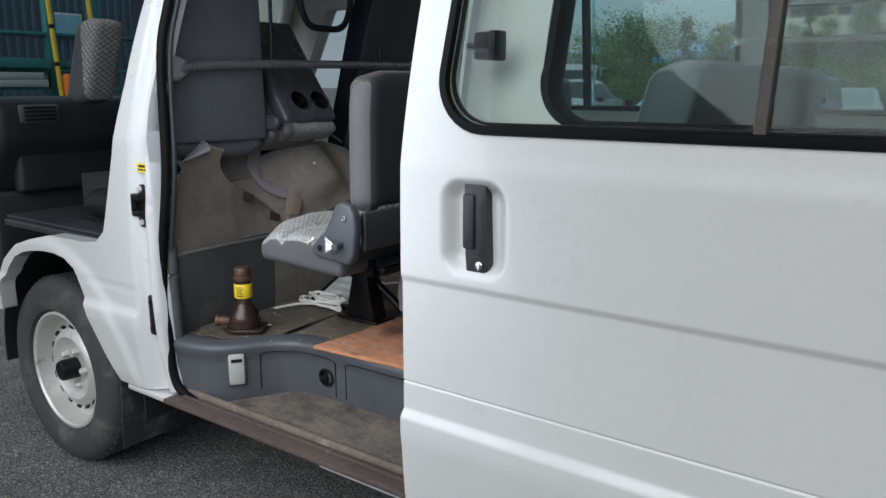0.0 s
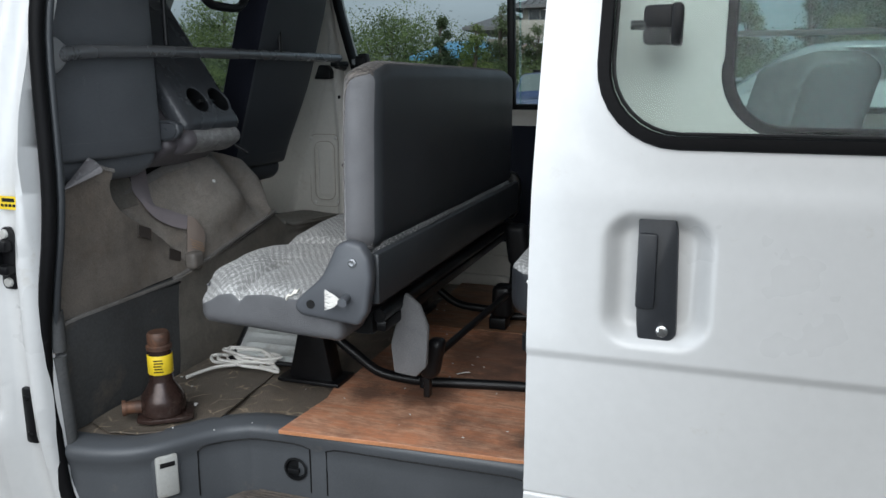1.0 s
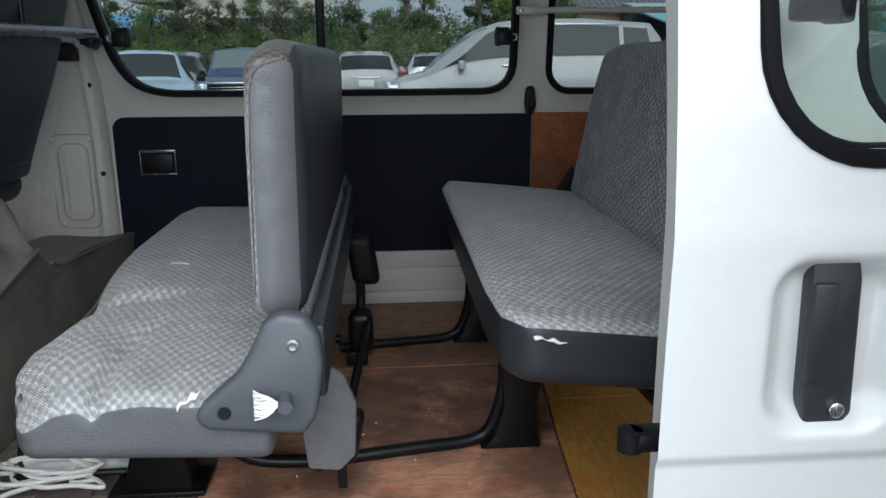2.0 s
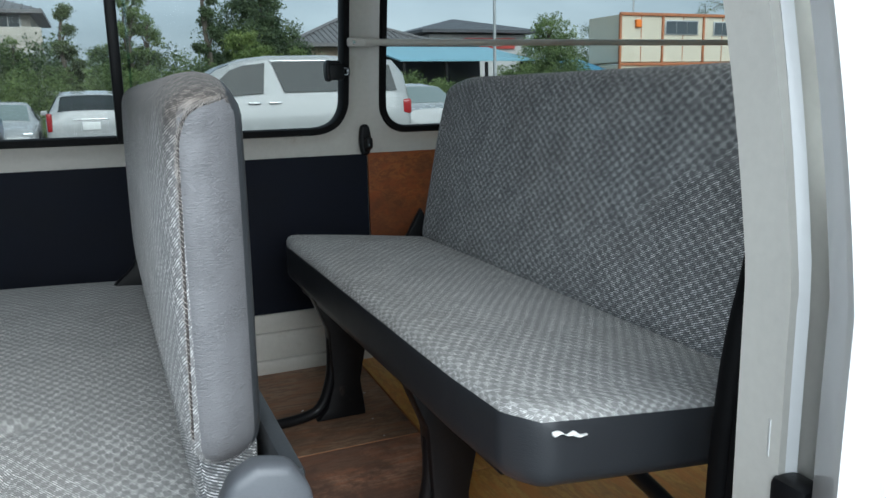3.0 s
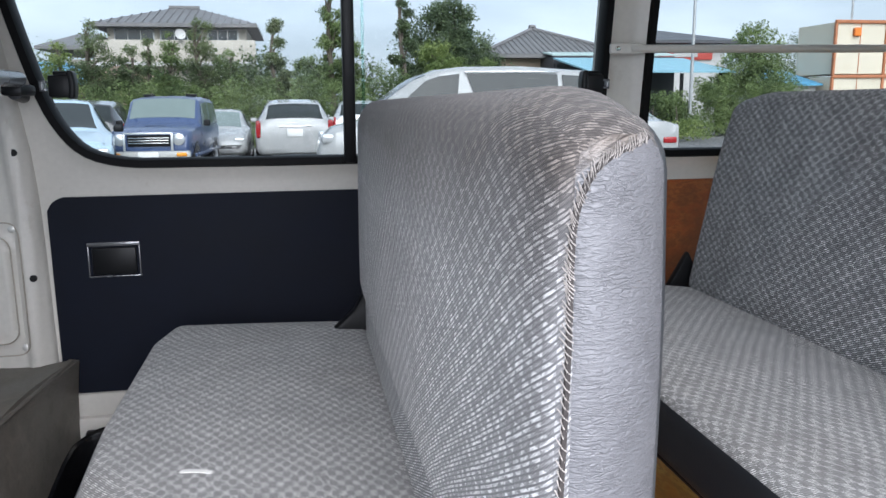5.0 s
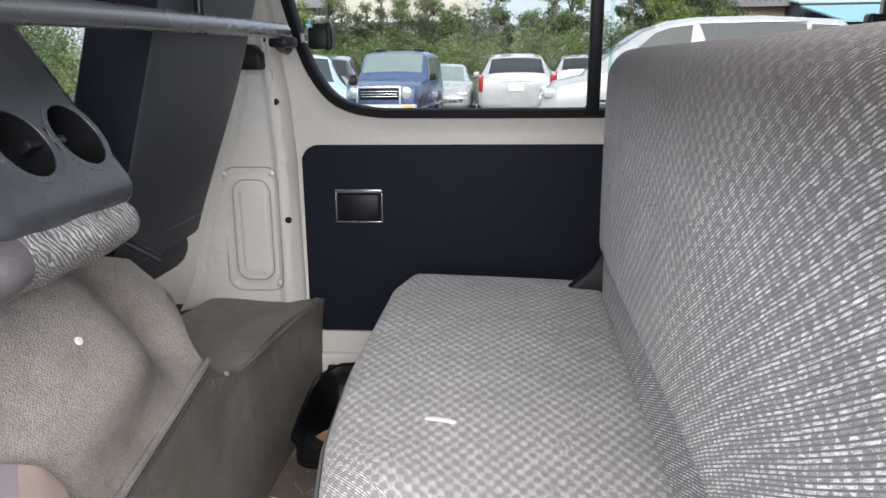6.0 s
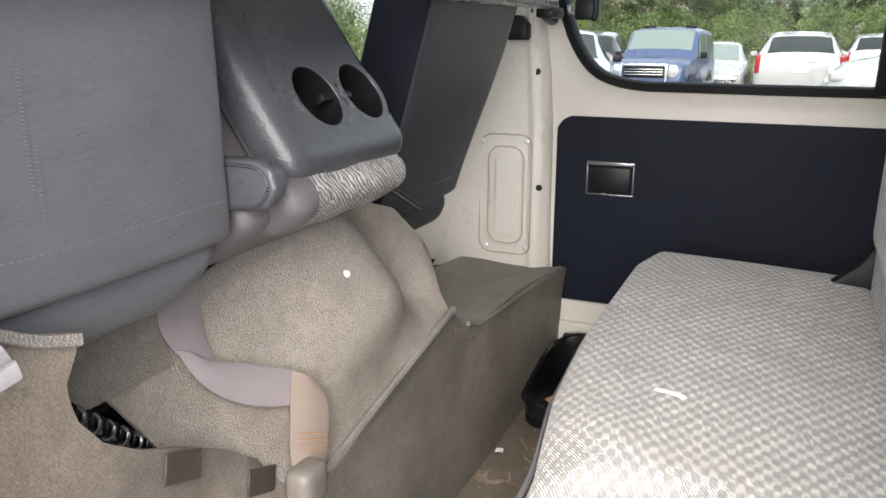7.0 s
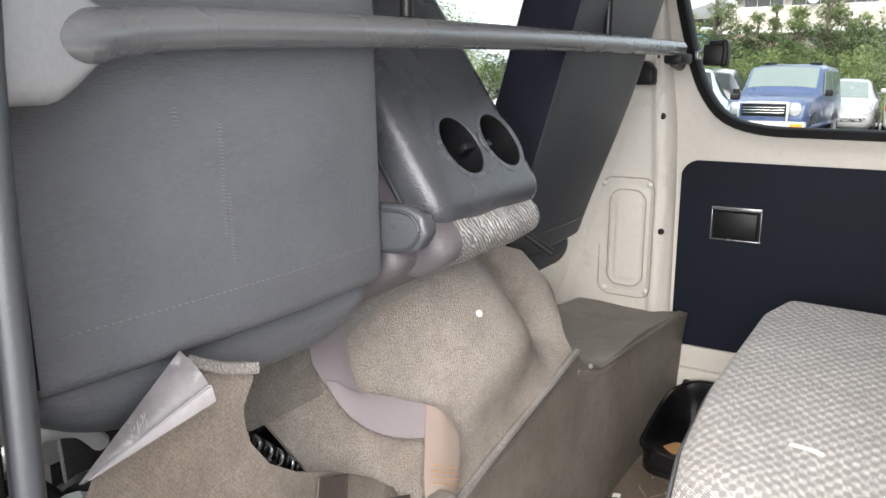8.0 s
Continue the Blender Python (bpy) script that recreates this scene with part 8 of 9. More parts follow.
car("jeep", "dull blue off-road car with a chrome grille and pale bumper", (-3.80, 15.9, 0), -93, JEEP, CAR_BLUE, CAR_GLASS_PALE, [(-1.48, -0.55, -1.44, -0.55), (-0.48, 0.34, -0.48, 0.08)], [(0.12, 0.46, CAR_GLASS_PALE)],
    [("headlight", LAMP_CLEAR, 1.60, 0.50, 0.76, 0.03, 0.105, 0.105), ("indicator", LAMP_AMBER, 1.70, 0.56, 0.50, 0.04, 0.09, 0.035), ("door_mirror", BLACK, 0.36, 0.80, 1.02, 0.04, 0.06, 0.06)], [(-0.95, 0.33), (1.0, 0.33)],
    [("grille", BLACK, (1.60, 1.625, -0.36, 0.36, 0.64, 0.84)), ("grille_bar", CHROME, (1.62, 1.635, -0.34, 0.34, 0.69, 0.705)), ("grille_bar", CHROME, (1.62, 1.635, -0.34, 0.34, 0.735, 0.75)), ("grille_bar", CHROME, (1.62, 1.635, -0.34, 0.34, 0.78, 0.795)), ("bull_bar", LAMP_CLEAR, (1.66, 1.70, -0.40, 0.40, 0.85, 0.885)), ("bull_bar", LAMP_CLEAR, (1.66, 1.70, -0.42, -0.38, 0.54, 0.88)), ("bull_bar", LAMP_CLEAR, (1.66, 1.70, 0.38, 0.42, 0.54, 0.88)), ("number_plate", WHITE_LABEL, (1.72, 1.735, -0.17, 0.17, 0.42, 0.55)), ("bumper", PALE_PLASTIC, (1.58, 1.72, -0.70, 0.70, 0.40, 0.56)), ("roof_rack", BLACK, (-0.5, -0.38, -0.50, -0.30, 1.52, 1.57)), ("roof_rack", BLACK, (-0.5, -0.38, 0.30, 0.50, 1.52, 1.57)), ("bonnet_scoop", BLACK, (0.85, 1.05, -0.18, 0.18, 0.95, 0.985))])
VAN_FAR = [(-2.2, 0.35, 1.0, 1.9, 0.80, 0.70), (-2.1, 0.30, 1.05, 1.95, 0.84, 0.72), (1.2, 0.30, 1.05, 1.95, 0.84, 0.72), (1.5, 0.30, 1.03, 1.75, 0.84, 0.70), (2.1, 0.32, 0.95, 1.05, 0.82, 0.70), (2.2, 0.40, 0.7, 0.75, 0.74, 0.62)]
car("delivery_van", "white box-shaped van at the edge of the yard", (-11.6, 22.0, 0), -70, VAN_FAR, CAR_WHITE, CAR_GLASS, [(-1.9, -0.4, -1.9, -0.4), (0.7, 1.75, 0.7, 1.35)], [(1.5, 2.05, CAR_GLASS)], [("headlight", LAMP_CLEAR, 2.15, 0.6, 0.7, 0.05, 0.13, 0.1)], [(-1.4, 0.31), (1.4, 0.31)])


# houses
def hip_roof(x0, x1, y0, y1, z, rise, inset, t=0.18, over=0.0):
    """A hipped roof with a thick eave; inset: how far the ridge ends stand in from the ends."""
    bm = bmesh.new()
    ym = (y0 + y1) / 2
    lo = [bm.verts.new(p) for p in ((x0, y0, z - t), (x1, y0, z - t), (x1, y1, z - t), (x0, y1, z - t))]
    hi = [bm.verts.new(p) for p in ((x0, y0, z), (x1, y0, z), (x1, y1, z), (x0, y1, z))]
    r = [bm.verts.new((x0 + inset, ym, z + rise)), bm.verts.new((x1 - inset, ym, z + rise))]
    bm.faces.new(lo[::-1])
    for i in range(4):
        bm.faces.new((lo[i], lo[(i + 1) % 4], hi[(i + 1) % 4], hi[i]))
    bm.faces.new((hi[0], hi[1], r[1], r[0]))
    bm.faces.new((hi[1], hi[2], r[1]))
    bm.faces.new((hi[2], hi[3], r[0], r[1]))
    bm.faces.new((hi[3], hi[0], r[0]))
    bmesh.ops.recalc_face_normals(bm, faces=bm.faces)
    return bm


def tile_ribs(parent, x0, x1, y0, z, rise, inset, ym, step, mat):
    """Raised tile courses running down the near slope."""
    for x in steps(x0 + 0.1, x1 - 0.1, step):
        k = min(1.0, min((x - x0), (x1 - x)) / inset) if inset > 0 else 1.0
        part("tile_row", rod((x, y0, z + 0.02), (x, y0 + (ym - y0) * k, z + rise * k + 0.02), 0.045, 6), mat, parent)
    part("ridge", box(x0 + inset - 0.1, x1 - inset + 0.1, ym - 0.14, ym + 0.14, z + rise - 0.05, z + rise + 0.16, 0.04), mat, parent)


def house_window(parent, x0, x1, y, z0, z1, panes=2):
    f = part("window", box(x0 - 0.06, x1 + 0.06, y - 0.05, y + 0.02, z0 - 0.06, z1 + 0.06, 0.01), GALV, parent, "aluminium-framed window")
    for i in range(panes):
        a, b = x0 + (x1 - x0) * i / panes + 0.02, x0 + (x1 - x0) * (i + 1) / panes - 0.02
        part("pane", box(a, b, y - 0.065, y - 0.045, z0, z1), FAR_GLASS, f)


house = thing("house", (-7.6, 49, 0), "cream two-storey house with a grey tiled hip roof and balcony", "house", "houses")
part("wall", box(-13.2, -3.6, 45.4, 54, 0, 3.9), WALL_CREAM, house)
part("upper_wall", box(-11.3, -3.9, 46.2, 53.5, 3.9, 5.75), WALL_CREAM, house)
part("balcony_wall", box(-11.6, -3.35, 44.2, 44.4, 3.7, 4.85, 0.03), WALL_CREAM, house, "white balcony wall")
part("balcony_floor", box(-11.6, -3.35, 44.2, 46.2, 3.5, 3.72, 0.02), WALL_WHITE, house)
main_roof = part("roof", hip_roof(-12.0, -3.25, 45.2, 54.4, 5.80, 1.30, 3.6), TILE_GREY, house, "grey tiled hip roof")
tile_ribs(main_roof, -12.0, -3.25, 45.2, 5.80, 1.30, 3.6, 49.8, 0.42, TILE_GREY)
low_roof = part("lower_roof", hip_roof(-14.6, -10.8, 44.6, 52.0, 4.55, 0.95, 1.4), TILE_GREY, house, "grey tiled lower roof")
for x0, x1 in ((-10.9, -8.9), (-8.5, -6.4), (-6.0, -4.4)):
    house_window(house, x0, x1, 46.2, 4.55, 5.55, 3)
for x0, x1 in ((-12.6, -11.4), (-9.8, -7.4), (-6.4, -4.6)):
    house_window(house, x0, x1, 45.4, 0.9, 2.4, 2)
part("dish", lathe([(0.0, 0.0), (0.18, 0.03), (0.28, 0.10)], (-7.2, 44.0, 5.1), (0.3, -1, 0.3), 20), WALL_WHITE, house, "white satellite dish")

house2 = thing("house", (10.6, 41, 0), "low house with a grey tiled hip roof behind the hedge", "house", "houses")
part("wall", box(8.3, 14.9, 38.8, 46, 0, 3.7), WALL_TAN, house2)
r2 = part("roof", hip_roof(7.7, 15.5, 38.0, 46.6, 3.78, 1.58, 3.85), TILE_GREY, house2)
tile_ribs(r2, 7.7, 15.5, 38.0, 3.78, 1.58, 3.85, 42.3, 0.30, TILE_GREY)
part("ridge_finial", cushion((11.6, 42.3, 5.46), (0.20, 0.14, 0.16), 0.1, (3, 3, 3)), TILE_GREY, r2)
for x in (7.7, 15.5):
    part("hip_ridge", rod((x, 38.0, 3.82), (11.6, 42.3, 5.40), 0.10, 8), TILE_GREY, r2)
house_window(house2, 9.4, 11.2, 38.8, 1.0, 2.6, 2)

house3 = thing("workshop", (22, 48, 0), "dark-roofed workshop with a red and white sign band", "building", "houses")
part("wall", box(18.6, 25.6, 46.4, 54, 0, 4.9), WALL_WHITE, house3)
part("roof", hip_roof(17.8, 26.4, 45.6, 55, 5.15, 1.05, 4.1), TILE_DARK, house3, "dark low roof")
band = part("sign_board", box(21.0, 24.7, 46.25, 46.4, 4.0, 4.68, 0.02), RED_BAND, house3, "red sign band")
part("plate", box(22.05, 23.65, 46.18, 46.26, 4.16, 4.56, 0.01), WALL_WHITE, band)
shed = thing("shed", (13.4, 34, 0), "open shed with a pale blue sheet roof", "shed", "houses")
part("roof", prism([(31.6, 2.60), (36.5, 3.44), (36.5, 3.51), (31.6, 2.67)], 0, 10.9, 17.6), SHEET_BLUE, shed, "pale blue sheet roof")
for x in (11.2, 13.2, 15.2, 17.0):
    part("post", box(x - 0.06, x + 0.06, 31.8, 31.92, 0, 2.58), BLACK_METAL, shed)
part("back_wall", box(11.0, 17.1, 36.3, 36.4, 0, 3.2), TILE_DARK, shed)
part("upper_roof", prism([(36.7, 3.62), (40.5, 4.12), (40.5, 4.19), (36.7, 3.69)], 0, 10.9, 17.4), surface("pale_green_roof_sheet", (0.40, 0.50, 0.48), 0.55, var=0.08, coarse=0.8, fine=12, bump=0.1), shed, "paler upper roof sheet")
part("upper_wall", box(11.0, 17.3, 36.75, 40.4, 0, 3.6), TILE_DARK, shed)

house4 = thing("house", (-12.6, 37, 0), "small house with a bright blue sheet roof", "house", "houses")
part("wall", box(-13.7, -10.9, 35.6, 41, 0, 2.5), WALL_TAN, house4)
part("roof", hip_roof(-14.3, -10.5, 35.0, 41.6, 2.55, 0.85, 1.0), ROOF_BLUE, house4, "bright blue sheet roof")
house_window(house4, -13.2, -12.0, 35.6, 1.0, 2.0, 2)
house5 = thing("house", (-9.6, 40, 0), "tan house with an orange-brown roof", "house", "houses")
part("wall", box(-10.7, -8.4, 38.6, 44, 0, 2.6), WALL_TAN, house5)
part("roof", hip_roof(-11.0, -8.0, 38.2, 44.4, 2.65, 0.7, 1.0), surface("orange_brown_roof", (0.34, 0.22, 0.16), 0.6, var=0.15, coarse=2, fine=14, bump=0.1), house5)

unit = thing("site_office", (28.3, 36, 0), "two-storey cream site office with rusty orange frames", "site office", "houses")
for lvl in (0, 1):
    z0 = 2.56 * lvl
    blk = part("unit", box(24.25, 32.5, 34.1, 37.0, z0 + 0.08, z0 + 2.5), CONTAINER_CREAM, unit, "cream panelled cabin")
    part("beam", box(24.15, 32.6, 34.0, 34.14, z0 + 2.44, z0 + 2.60, 0.02), CONTAINER_RUST, blk)
    for x in (24.2, 26.95, 29.75, 32.5):
        part("post", box(x - 0.06, x + 0.06, 34.02, 34.16, z0, z0 + 2.5, 0.01), CONTAINER_RUST, blk)
    for x in (25.55, 28.35, 31.1):
        part("seam_strip", box(x - 0.02, x + 0.02, 34.08, 34.12, z0 + 0.1, z0 + 2.44), CONTAINER_RUST, blk)
house_window(unit, 27.15, 29.3, 34.1, 4.10, 4.75, 3)
house_window(unit, 30.5, 32.2, 34.1, 4.08, 4.72, 3)
part("alarm_lamp", cushion((25.3, 34.0, 4.6), (0.18, 0.08, 0.2), 0.05, (3, 3, 3)), ORANGE, unit, "orange lamp box")
part("mast", rod((25.7, 35.0, 5.1), (25.7, 35.0, 6.6), 0.05, 8), GALV, unit)
shed2 = thing("shed", (22.4, 35, 0), "small blue-roofed lean-to beside the site office", "shed", "houses")
part("wall", box(22.2, 24.0, 35.0, 38, 0, 2.1), WALL_WHITE, shed2)
part("roof", prism([(34.6, 2.1), (38.2, 2.95), (38.2, 3.03), (34.6, 2.18)], 0, 21.9, 24.1), ROOF_BLUE, shed2)

pole = thing("floodlight_pole", (13.6, 28, 0), "slim galvanised pole with two floodlights", "street lamp")
part("pole", rod((13.6, 28, 0), (13.6, 28, 5.9), 0.075, 12, 0.05), GALV, pole)
part("cross_arm", box(13.2, 14.0, 27.96, 28.04, 5.82, 5.9, 0.02), GALV, pole)
for x in (13.3, 13.9):
    lamp = part("floodlight", cushion((x, 27.9, 6.08), (0.14, 0.09, 0.16), 0.03, (3, 3, 3)), BLACK_METAL, pole)
    part("lens", box(x - 0.11, x + 0.11, 27.79, 27.815, 5.96, 6.2, 0.01), LAMP_CLEAR, lamp)


# trees
def leaf_mesh(lobes, count, size, seed, up=0.4):
    """Loose leaves scattered through the outer part of the lobes (centre, radii)."""
    rng = random.Random(seed)
    verts, faces = [], []
    clumps = []
    for i in range(90):
        d = Vector((rng.gauss(0, 1), rng.gauss(0, 1), rng.gauss(0.15, 1))).normalized()
        clumps.append(d * rng.uniform(0.45, 1.05))
    vol = [l[1][0] * l[1][1] + l[1][2] * l[1][0] for l in lobes]
    for i in range(int(1.9 * count)):
        c, r = rng.choices(lobes, vol)[0]
        d = Vector((rng.gauss(0, 1), rng.gauss(0, 1), rng.gauss(0, 1))).normalized()
        if rng.random() < 0.8:
            d = clumps[rng.randrange(len(clumps))]
            k = 1.0
            jit = 0.13
        else:
            k, jit = 0.75 * rng.random(), 0.0
        p = Vector(c) + Vector((d.x * r[0], d.y * r[1], d.z * r[2])) * k + Vector((rng.gauss(0, jit), rng.gauss(0, jit), rng.gauss(0, jit * 0.8))) * max(0.5, r[0])
        if p.z < 0.05:
            continue
        n = (d * 0.6 + Vector((rng.gauss(0, 0.6), rng.gauss(0, 0.6), rng.gauss(up, 0.6)))).normalized()
        a = n.orthogonal().normalized()
        a.rotate(Matrix.Rotation(rng.uniform(0, 6.28), 3, n))
        b = n.cross(a)
        s = 0.95 * size * rng.uniform(0.6, 1.4)
        i0 = len(verts)
        verts += [p - a * s, p - b * s * 0.42, p + a * s, p + b * s * 0.42]
        faces.append((i0, i0 + 1, i0 + 2, i0 + 3))
    bm = bmesh.new()
    me = bpy.data.meshes.new("tmp")
    me.from_pydata([tuple(v) for v in verts], [], faces)
    bm.from_mesh(me)
    bpy.data.meshes.remove(me)
    return bm


def tree(name, label, x, y, h, w, mat, seed, crown_from=0.3, count=6760, size=0.064, cone=False, lobes_n=11):
    """A tapered trunk with limbs and a crown of loose leaves."""
    rng = random.Random(seed)
    t_ = thing(name, (x, y, 0), label, "tree", "trees")
    top = Vector((x + rng.uniform(-0.2, 0.2), y, h * 0.9))
    trunk_pts = spline([(x, y, -0.05), (x + rng.uniform(-0.1, 0.1), y, h * 0.35), (x + rng.uniform(-0.2, 0.2), y, h * 0.65), top], 4)
    r0 = 0.022 * h + 0.03
    part("trunk", sweep(trunk_pts, [r0 * (1 - 0.88 * i / len(trunk_pts)) for i in range(len(trunk_pts))], 8), BARK, t_)
    lobes = []
    for i in range(lobes_n):
        k = crown_from + (1 - crown_from) * (i + 0.5) / lobes_n
        spread = w * ((1 - k) ** 0.8 * 1.25 if cone else math.sin(math.pi * min(0.97, 0.18 + 0.80 * (k - crown_from) / (1 - crown_from))) ** 0.6)
        a = 2.4 * i + rng.uniform(-0.4, 0.4)
        c = Vector((x + spread * rng.uniform(0.35, 0.85) * math.cos(a), y + spread * 0.62 * math.sin(a), h * (k + rng.uniform(-0.05, 0.04)) * 0.97))
        rr = max(0.26 * w, spread * rng.uniform(0.45, 0.75))
        lobes.append((c, (rr, rr, rr * rng.uniform(0.65, 0.95))))
        base = trunk_pts[min(len(trunk_pts) - 1, int(len(trunk_pts) * k * 0.8))]
        part("limb", sweep(spline([base, (base + c) / 2 + Vector((0, 0, 0.1)), c], 3), [r0 * 0.32, r0 * 0.3, r0 * 0.26, r0 * 0.2, r0 * 0.16, r0 * 0.1, r0 * 0.06][:7], 5), BARK, t_)
    part("crown", leaf_mesh(lobes, count, size, seed), mat, t_, sharp=180, uv=False)
    return t_


def at20(x20, z20, d):
    """Place at depth d on the line of sight that meets the plane 20 m off at (x20, z20)."""
    k = (d + 0.12) / 20.12
    return -1.26 + (x20 + 1.26) * k, 1.3 + (z20 - 1.3) * k


for i, (nm, x20, z20, d, w20, mat, kw) in enumerate((
        ("conifer", -1.75, 3.50, 30, 0.62, GREEN_GREY, dict(cone=True, count=10920, crown_from=0.15, size=0.052)),
        ("slender_tree", -0.36, 4.55, 32, 0.36, GREEN_MID, dict(count=3900, crown_from=0.3, size=0.058, lobes_n=20)),
        ("slender_tree", 0.04, 3.42, 33, 0.34, GREEN_MID, dict(count=3120, crown_from=0.35, size=0.052, lobes_n=18)),
        ("conifer", 1.45, 4.35, 31, 0.52, GREEN_DARK, dict(cone=True, count=9360, crown_from=0.2, size=0.058)),
        ("broadleaf_tree", 2.75, 4.05, 33, 1.15, GREEN_DARK, dict(count=19500, crown_from=0.25, size=0.064, lobes_n=16)),
        ("broadleaf_tree", 3.55, 2.40, 28, 0.80, GREEN_FRESH, dict(count=10000, crown_from=0.15, size=0.052)),
        ("broadleaf_tree", 2.35, 2.95, 27, 0.95, GREEN_FRESH, dict(count=10920, crown_from=0.2, size=0.052)),
        ("broadleaf_tree", 11.2, 3.38, 32, 1.05, GREEN_MID, dict(count=13520, crown_from=0.2, size=0.058, lobes_n=14)),
        ("broadleaf_tree", 12.9, 3.25, 42, 0.9, GREEN_GREY, dict(count=3900, crown_from=0.3, size=0.058)),
        ("conifer", -7.74, 3.15, 33, 0.52, GREEN_DARK, dict(cone=True, count=8320, crown_from=0.15, size=0.058)),
        ("broadleaf_tree", -9.3, 3.05, 44, 1.9, GREEN_MID, dict(count=15600, crown_from=0.2, size=0.081, lobes_n=16)),
        ("broadleaf_tree", -14.6, 3.5, 40, 1.7, GREEN_MID, dict(count=13520, crown_from=0.2, size=0.075, lobes_n=14)),
        ("broadleaf_tree", -5.2, 2.75, 33, 0.62, GREEN_GREY, dict(count=5200, crown_from=0.2, size=0.058)),
        ("conifer", -4.75, 3.0, 31, 0.42, GREEN_GREY, dict(cone=True, count=4680, crown_from=0.2, size=0.052)),
        ("broadleaf_tree", -2.9, 2.75, 31, 0.55, GREEN_MID, dict(count=5720, crown_from=0.25, size=0.052)),
        ("slender_tree", -3.55, 3.55, 30, 0.42, GREEN_GREY, dict(count=3600, crown_from=0.35, size=0.045, lobes_n=16)),
        ("slender_tree", -4.25, 3.15, 29, 0.40, GREEN_MID, dict(count=3200, crown_from=0.30, size=0.045, lobes_n=15)),
        ("slender_tree", -6.0, 3.45, 30, 0.46, GREEN_GREY, dict(count=3400, crown_from=0.35, size=0.045, lobes_n=16)),
        ("slender_tree", -6.8, 2.95, 29, 0.42, GREEN_FRESH, dict(count=3000, crown_from=0.30, size=0.045, lobes_n=15)),
        ("broadleaf_tree", -0.9, 2.65, 30, 0.6, GREEN_MID, dict(count=6240, crown_from=0.15, size=0.052)))):
    x, h = at20(x20, z20, d)
    tree(nm, {"conifer": "bushy dark conifer at the edge of the yard", "slender_tree": "tall thin tree with sparse tufts of leaves", "broadleaf_tree": "leafy green tree beyond the parked cars"}[nm], x, d, h, w20 * d / 20, mat, 40 + i, **kw)


def bare_tree(x, y, h, seed):
    """A tree with a wide net of forking bare limbs and few leaves."""
    rng = random.Random(seed)
    t_ = thing("sparse_tree", (x, y, 0), "pale spreading tree with forked limbs and few leaves", "tree", "trees")
    part("trunk", sweep(spline([(x, y, -0.05), (x + 0.15, y, h * 0.2), (x, y, h * 0.42)], 4), [0.22 - 0.012 * i for i in range(9)], 8), BARK, t_)
    tips = []
    def fork(p, d, r, n):
        q = p + d
        mid = p + d * 0.5 + Vector((rng.gauss(0, 0.10), 0, rng.gauss(0, 0.08)))
        out = sweep([p, mid, q], [r, r * 0.85, r * 0.7], 5)
        if n == 0:
            tips.append(q)
            return out
        for _ in range(3 if n > 2 else 2):
            e = d.copy() * rng.uniform(0.62, 0.88)
            e.rotate(Matrix.Rotation(rng.gauss(0, 0.65), 3, "Y") @ Matrix.Rotation(rng.gauss(0, 0.5), 3, "X"))
            join(out, fork(q, e, r * 0.66, n - 1))
        return out
    for a in (-0.9, -0.35, 0.1, 0.55, 1.0):
        part("limb", fork(Vector((x, y, h * 0.42)), Vector((math.sin(a), rng.uniform(-0.3, 0.3), math.cos(a))) * h * 0.2, 0.10, 4), BARK, t_)
    lobes = [(p, (0.35, 0.35, 0.25)) for p in tips]
    part("crown", leaf_mesh(lobes, 5000, 0.05, seed), GREEN_GREY, t_, sharp=180, uv=False)


bx, bh = at20(19.9, 5.0, 36)
bare_tree(bx, 37.5, bh, 5)


def hedge(name, label, x0, x1, y, depth, heights, mat, count, size, seed):
    rng = random.Random(seed)
    s = thing(name, ((x0 + x1) / 2, y, 0), label, "bushes", kind="stuff")
    lobes = []
    for x in steps(x0, x1, 0.8):
        h = lerp_table(heights, x) * rng.uniform(0.78, 1.08)
        for k in (0.3, 0.72):
            lobes.append((Vector((x + rng.uniform(-0.4, 0.4), y + rng.uniform(-depth, depth), h * k)), (rng.uniform(0.5, 0.95), rng.uniform(0.5, 0.9), h * 0.3)))
    part("leaves", leaf_mesh(lobes, count, size, seed), mat, s, sharp=180, uv=False)
    part("stems", join(*[rod((x, y + rng.uniform(-depth, depth), -0.02), (x + rng.uniform(-0.3, 0.3), y, 1.2), 0.03, 5, 0.015) for x in steps(x0, x1, 1.1)]), BARK, s)


hedge("hedge", "thick row of green bushes behind the parked cars", -22, 6.5, 27.5, 1.0, [(-22, 2.4), (-14, 1.9), (-11, 2.2), (-8.5, 1.7), (-6, 2.5), (-4, 2.1), (-2, 2.6), (0, 2.1), (2, 2.6), (4.5, 2.2), (6.5, 2.5)], GREEN_MID, 46000, 0.05, 71)
hedge("hedge", "darker bushes at the back of the yard", -30, 9, 33.5, 1.2, [(-30, 3.4), (-14, 2.3), (-11, 3.2), (-4, 3.6), (3, 3.1), (9, 2.6)], GREEN_DARK, 30000, 0.08, 72)
hedge("bushes", "round green bushes beside the shed", 10.2, 19.0, 28.6, 0.8, [(10.2, 2.5), (12.0, 1.7), (13.0, 2.2), (15.5, 2.6), (19.0, 2.0)], GREEN_MID, 20000, 0.055, 73)
hedge("bushes", "weedy growth beyond the site office", 32.5, 46, 37, 1.5, [(32.5, 2.6), (38, 3.6), (46, 3.2)], GREEN_GREY, 12000, 0.08, 74)
hedge("grass_verge", "strip of tall grass at the edge of the asphalt", -14, 12, 25.6, 0.5, [(-14, 0.7), (12, 0.7)], GREEN_FRESH, 12000, 0.06, 75)

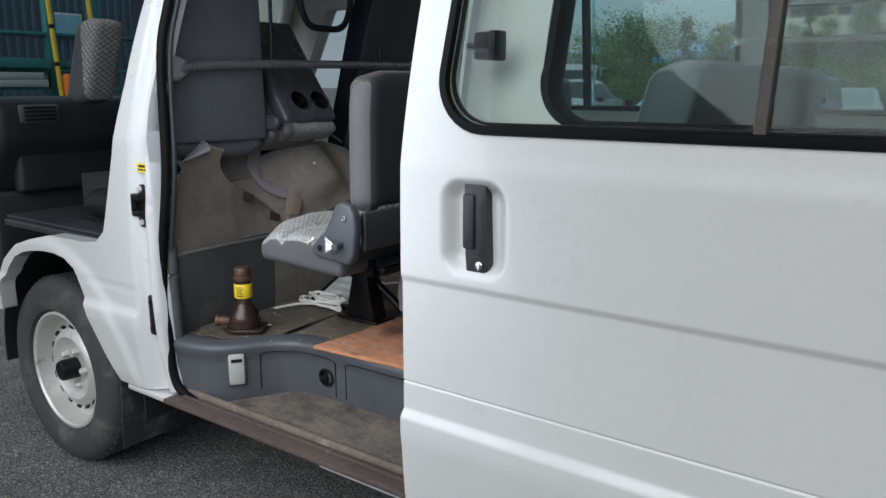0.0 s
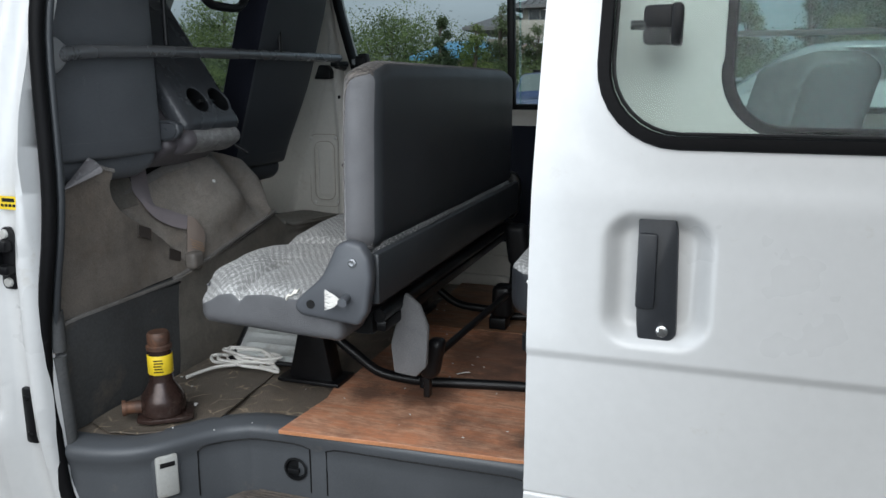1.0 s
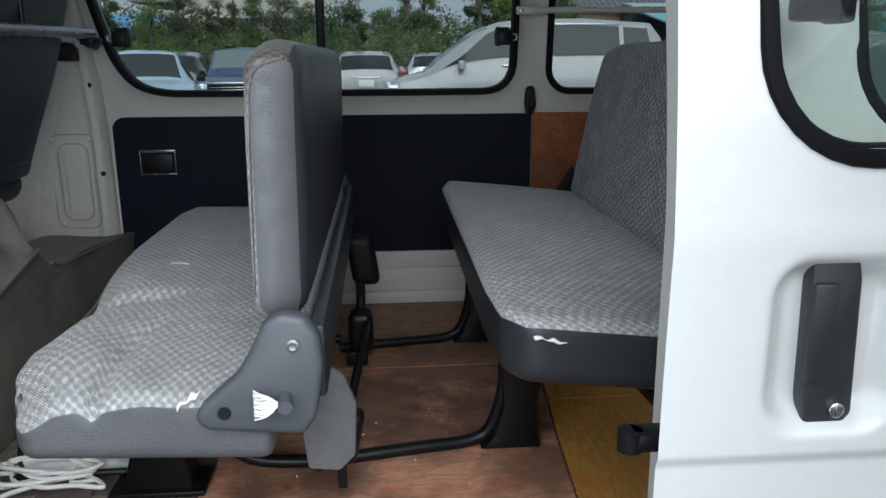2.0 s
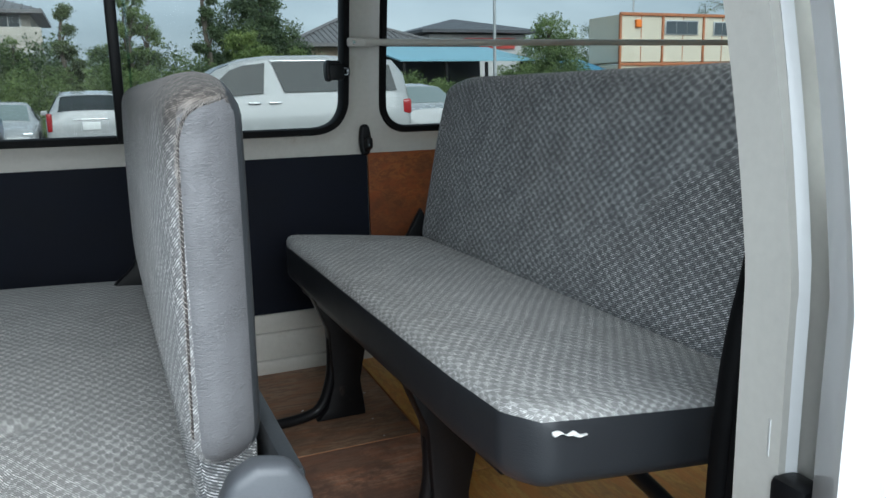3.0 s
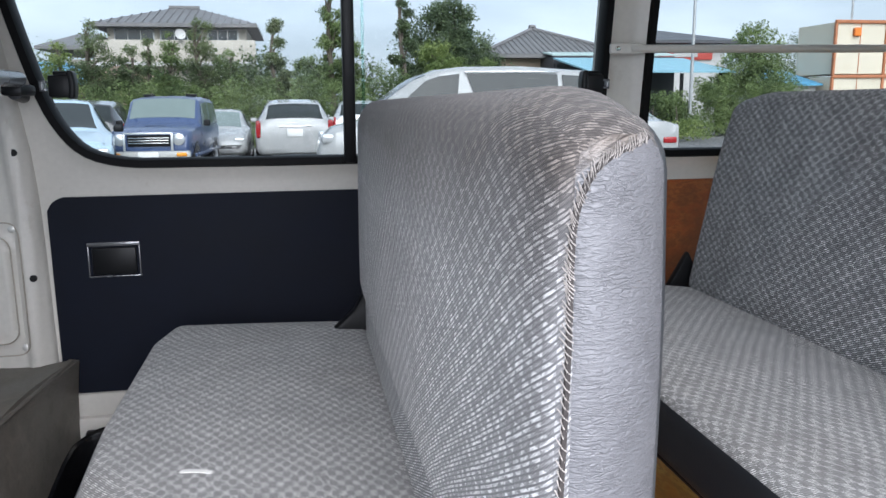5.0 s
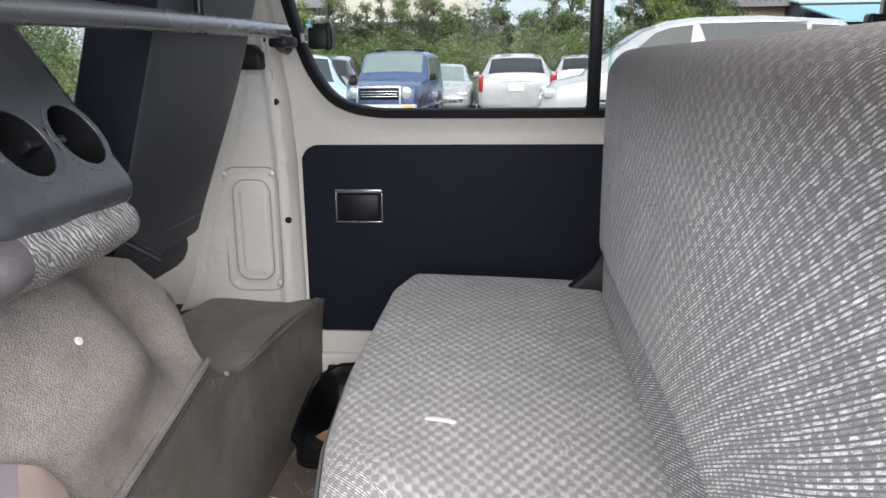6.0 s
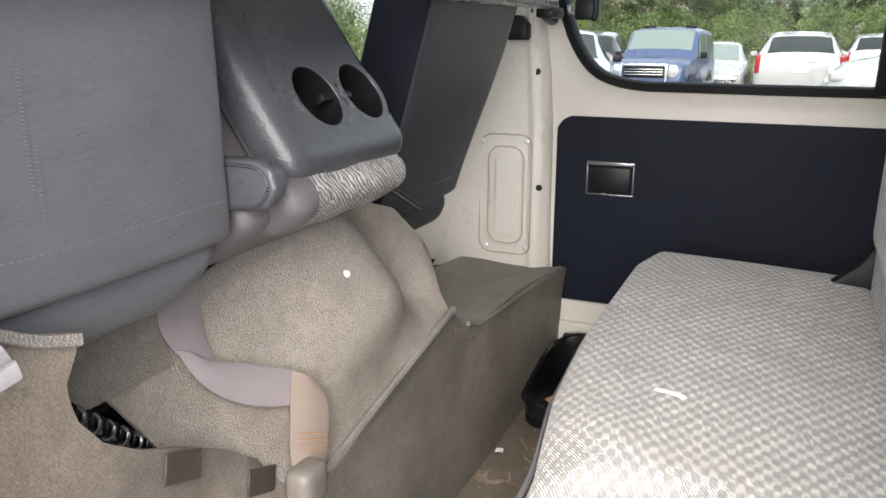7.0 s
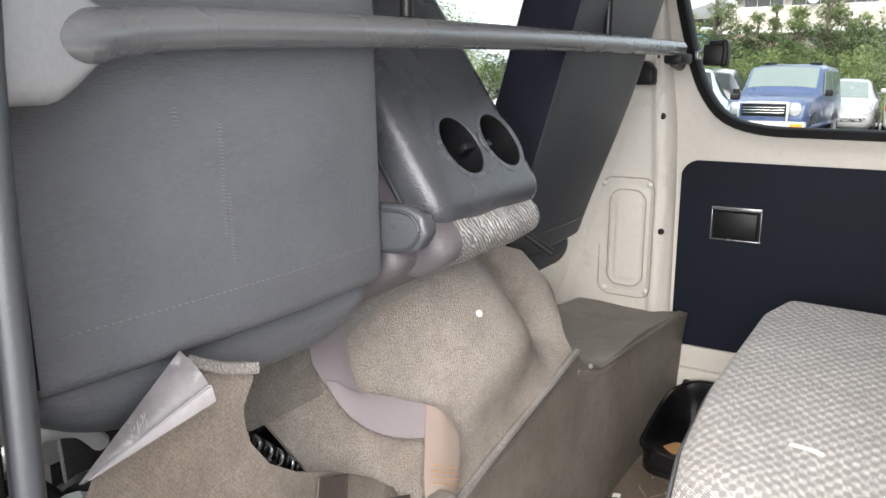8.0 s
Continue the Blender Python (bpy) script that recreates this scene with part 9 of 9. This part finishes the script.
# workshop corner beyond the cab, with steel racks
yard = thing("workshop_building", (-17, 8, 0), "blue-grey corrugated steel building with a white window", "building", "houses")
wall_c = part("wall", box(-16.4, -16.1, 3.0, 14.0, 0, 6.0), CORRUGATED, yard, "blue-grey corrugated wall")
for y in steps(3.0, 14.0, 0.18):
    part("rib", box(-16.1, -16.05, y - 0.03, y + 0.03, 0, 6.0), CORRUGATED, wall_c)
win = part("window", box(-16.06, -15.98, 7.25, 7.95, 2.30, 2.76, 0.02), WALL_WHITE, yard, "white-framed frosted window")
part("pane", box(-15.985, -15.97, 7.29, 7.585, 2.34, 2.72), SHEET_BLUE, win)
part("pane", box(-15.985, -15.97, 7.615, 7.91, 2.34, 2.72), SHEET_BLUE, win)
rack = thing("steel_rack", (-10.3, 4.6, 0), "teal painted steel rack stacked with flat stock", "rack")
for y in (2.9, 4.12, 4.72, 5.9):
    part("post", box(-10.05, -9.93, y - 0.06, y + 0.06, 0, 4.2, 0.01), TEAL, rack)
for z in (0.9, 1.27, 1.50, 1.95):
    part("shelf_beam", box(-10.5, -9.95, 2.6, 6.0, z - 0.04, z, 0.01), TEAL, rack)
for i, (y, z, l) in enumerate(((3.2, 1.27, 0.75), (3.1, 1.50, 0.9), (4.2, 1.27, 0.4), (3.0, 1.36, 0.9), (4.3, 1.50, 0.3))):
    part("stock", box(-10.4, -10.0 + 0.2, y, y + l, z, z + 0.09 + 0.03 * (i % 3), 0.01), (GALV, TEAL, PLATE)[i % 3], rack)
part("brace", rod((-9.95, 5.75, 1.2), (-9.95, 4.55, 4.2), 0.03, 8), TEAL, rack)
for (y0, z0), (y1, z1) in (((4.16, 0.0), (3.98, 3.4)), ((4.72, 0.0), (4.50, 3.4))):
    p_ = thing("marker_pole", (-10.0 + 0.2, y0, 0), "leaning yellow pole with black bands", "pole", "marker poles")
    a, b = Vector((-10.0 + 0.2, y0, z0)), Vector((-10.0 + 0.2, y1, z1))
    part("pole", rod(a, b, 0.03, 12), POLE_YELLOW, p_)
    for k in (0.45, 0.585):
        part("band", rod(a.lerp(b, k), a.lerp(b, k + 0.015), 0.032, 12), INK, p_)
post = thing("marker_post", (-9.75, 4.17, 0), "short orange plastic marker post", "post")
part("post", lathe([(0.09, 0.0), (0.09, 0.03), (0.06, 0.05), (0.055, 1.42), (0.0, 1.44)], (-9.75, 4.17, 0), (0, 0, 1), 16), ORANGE, post)
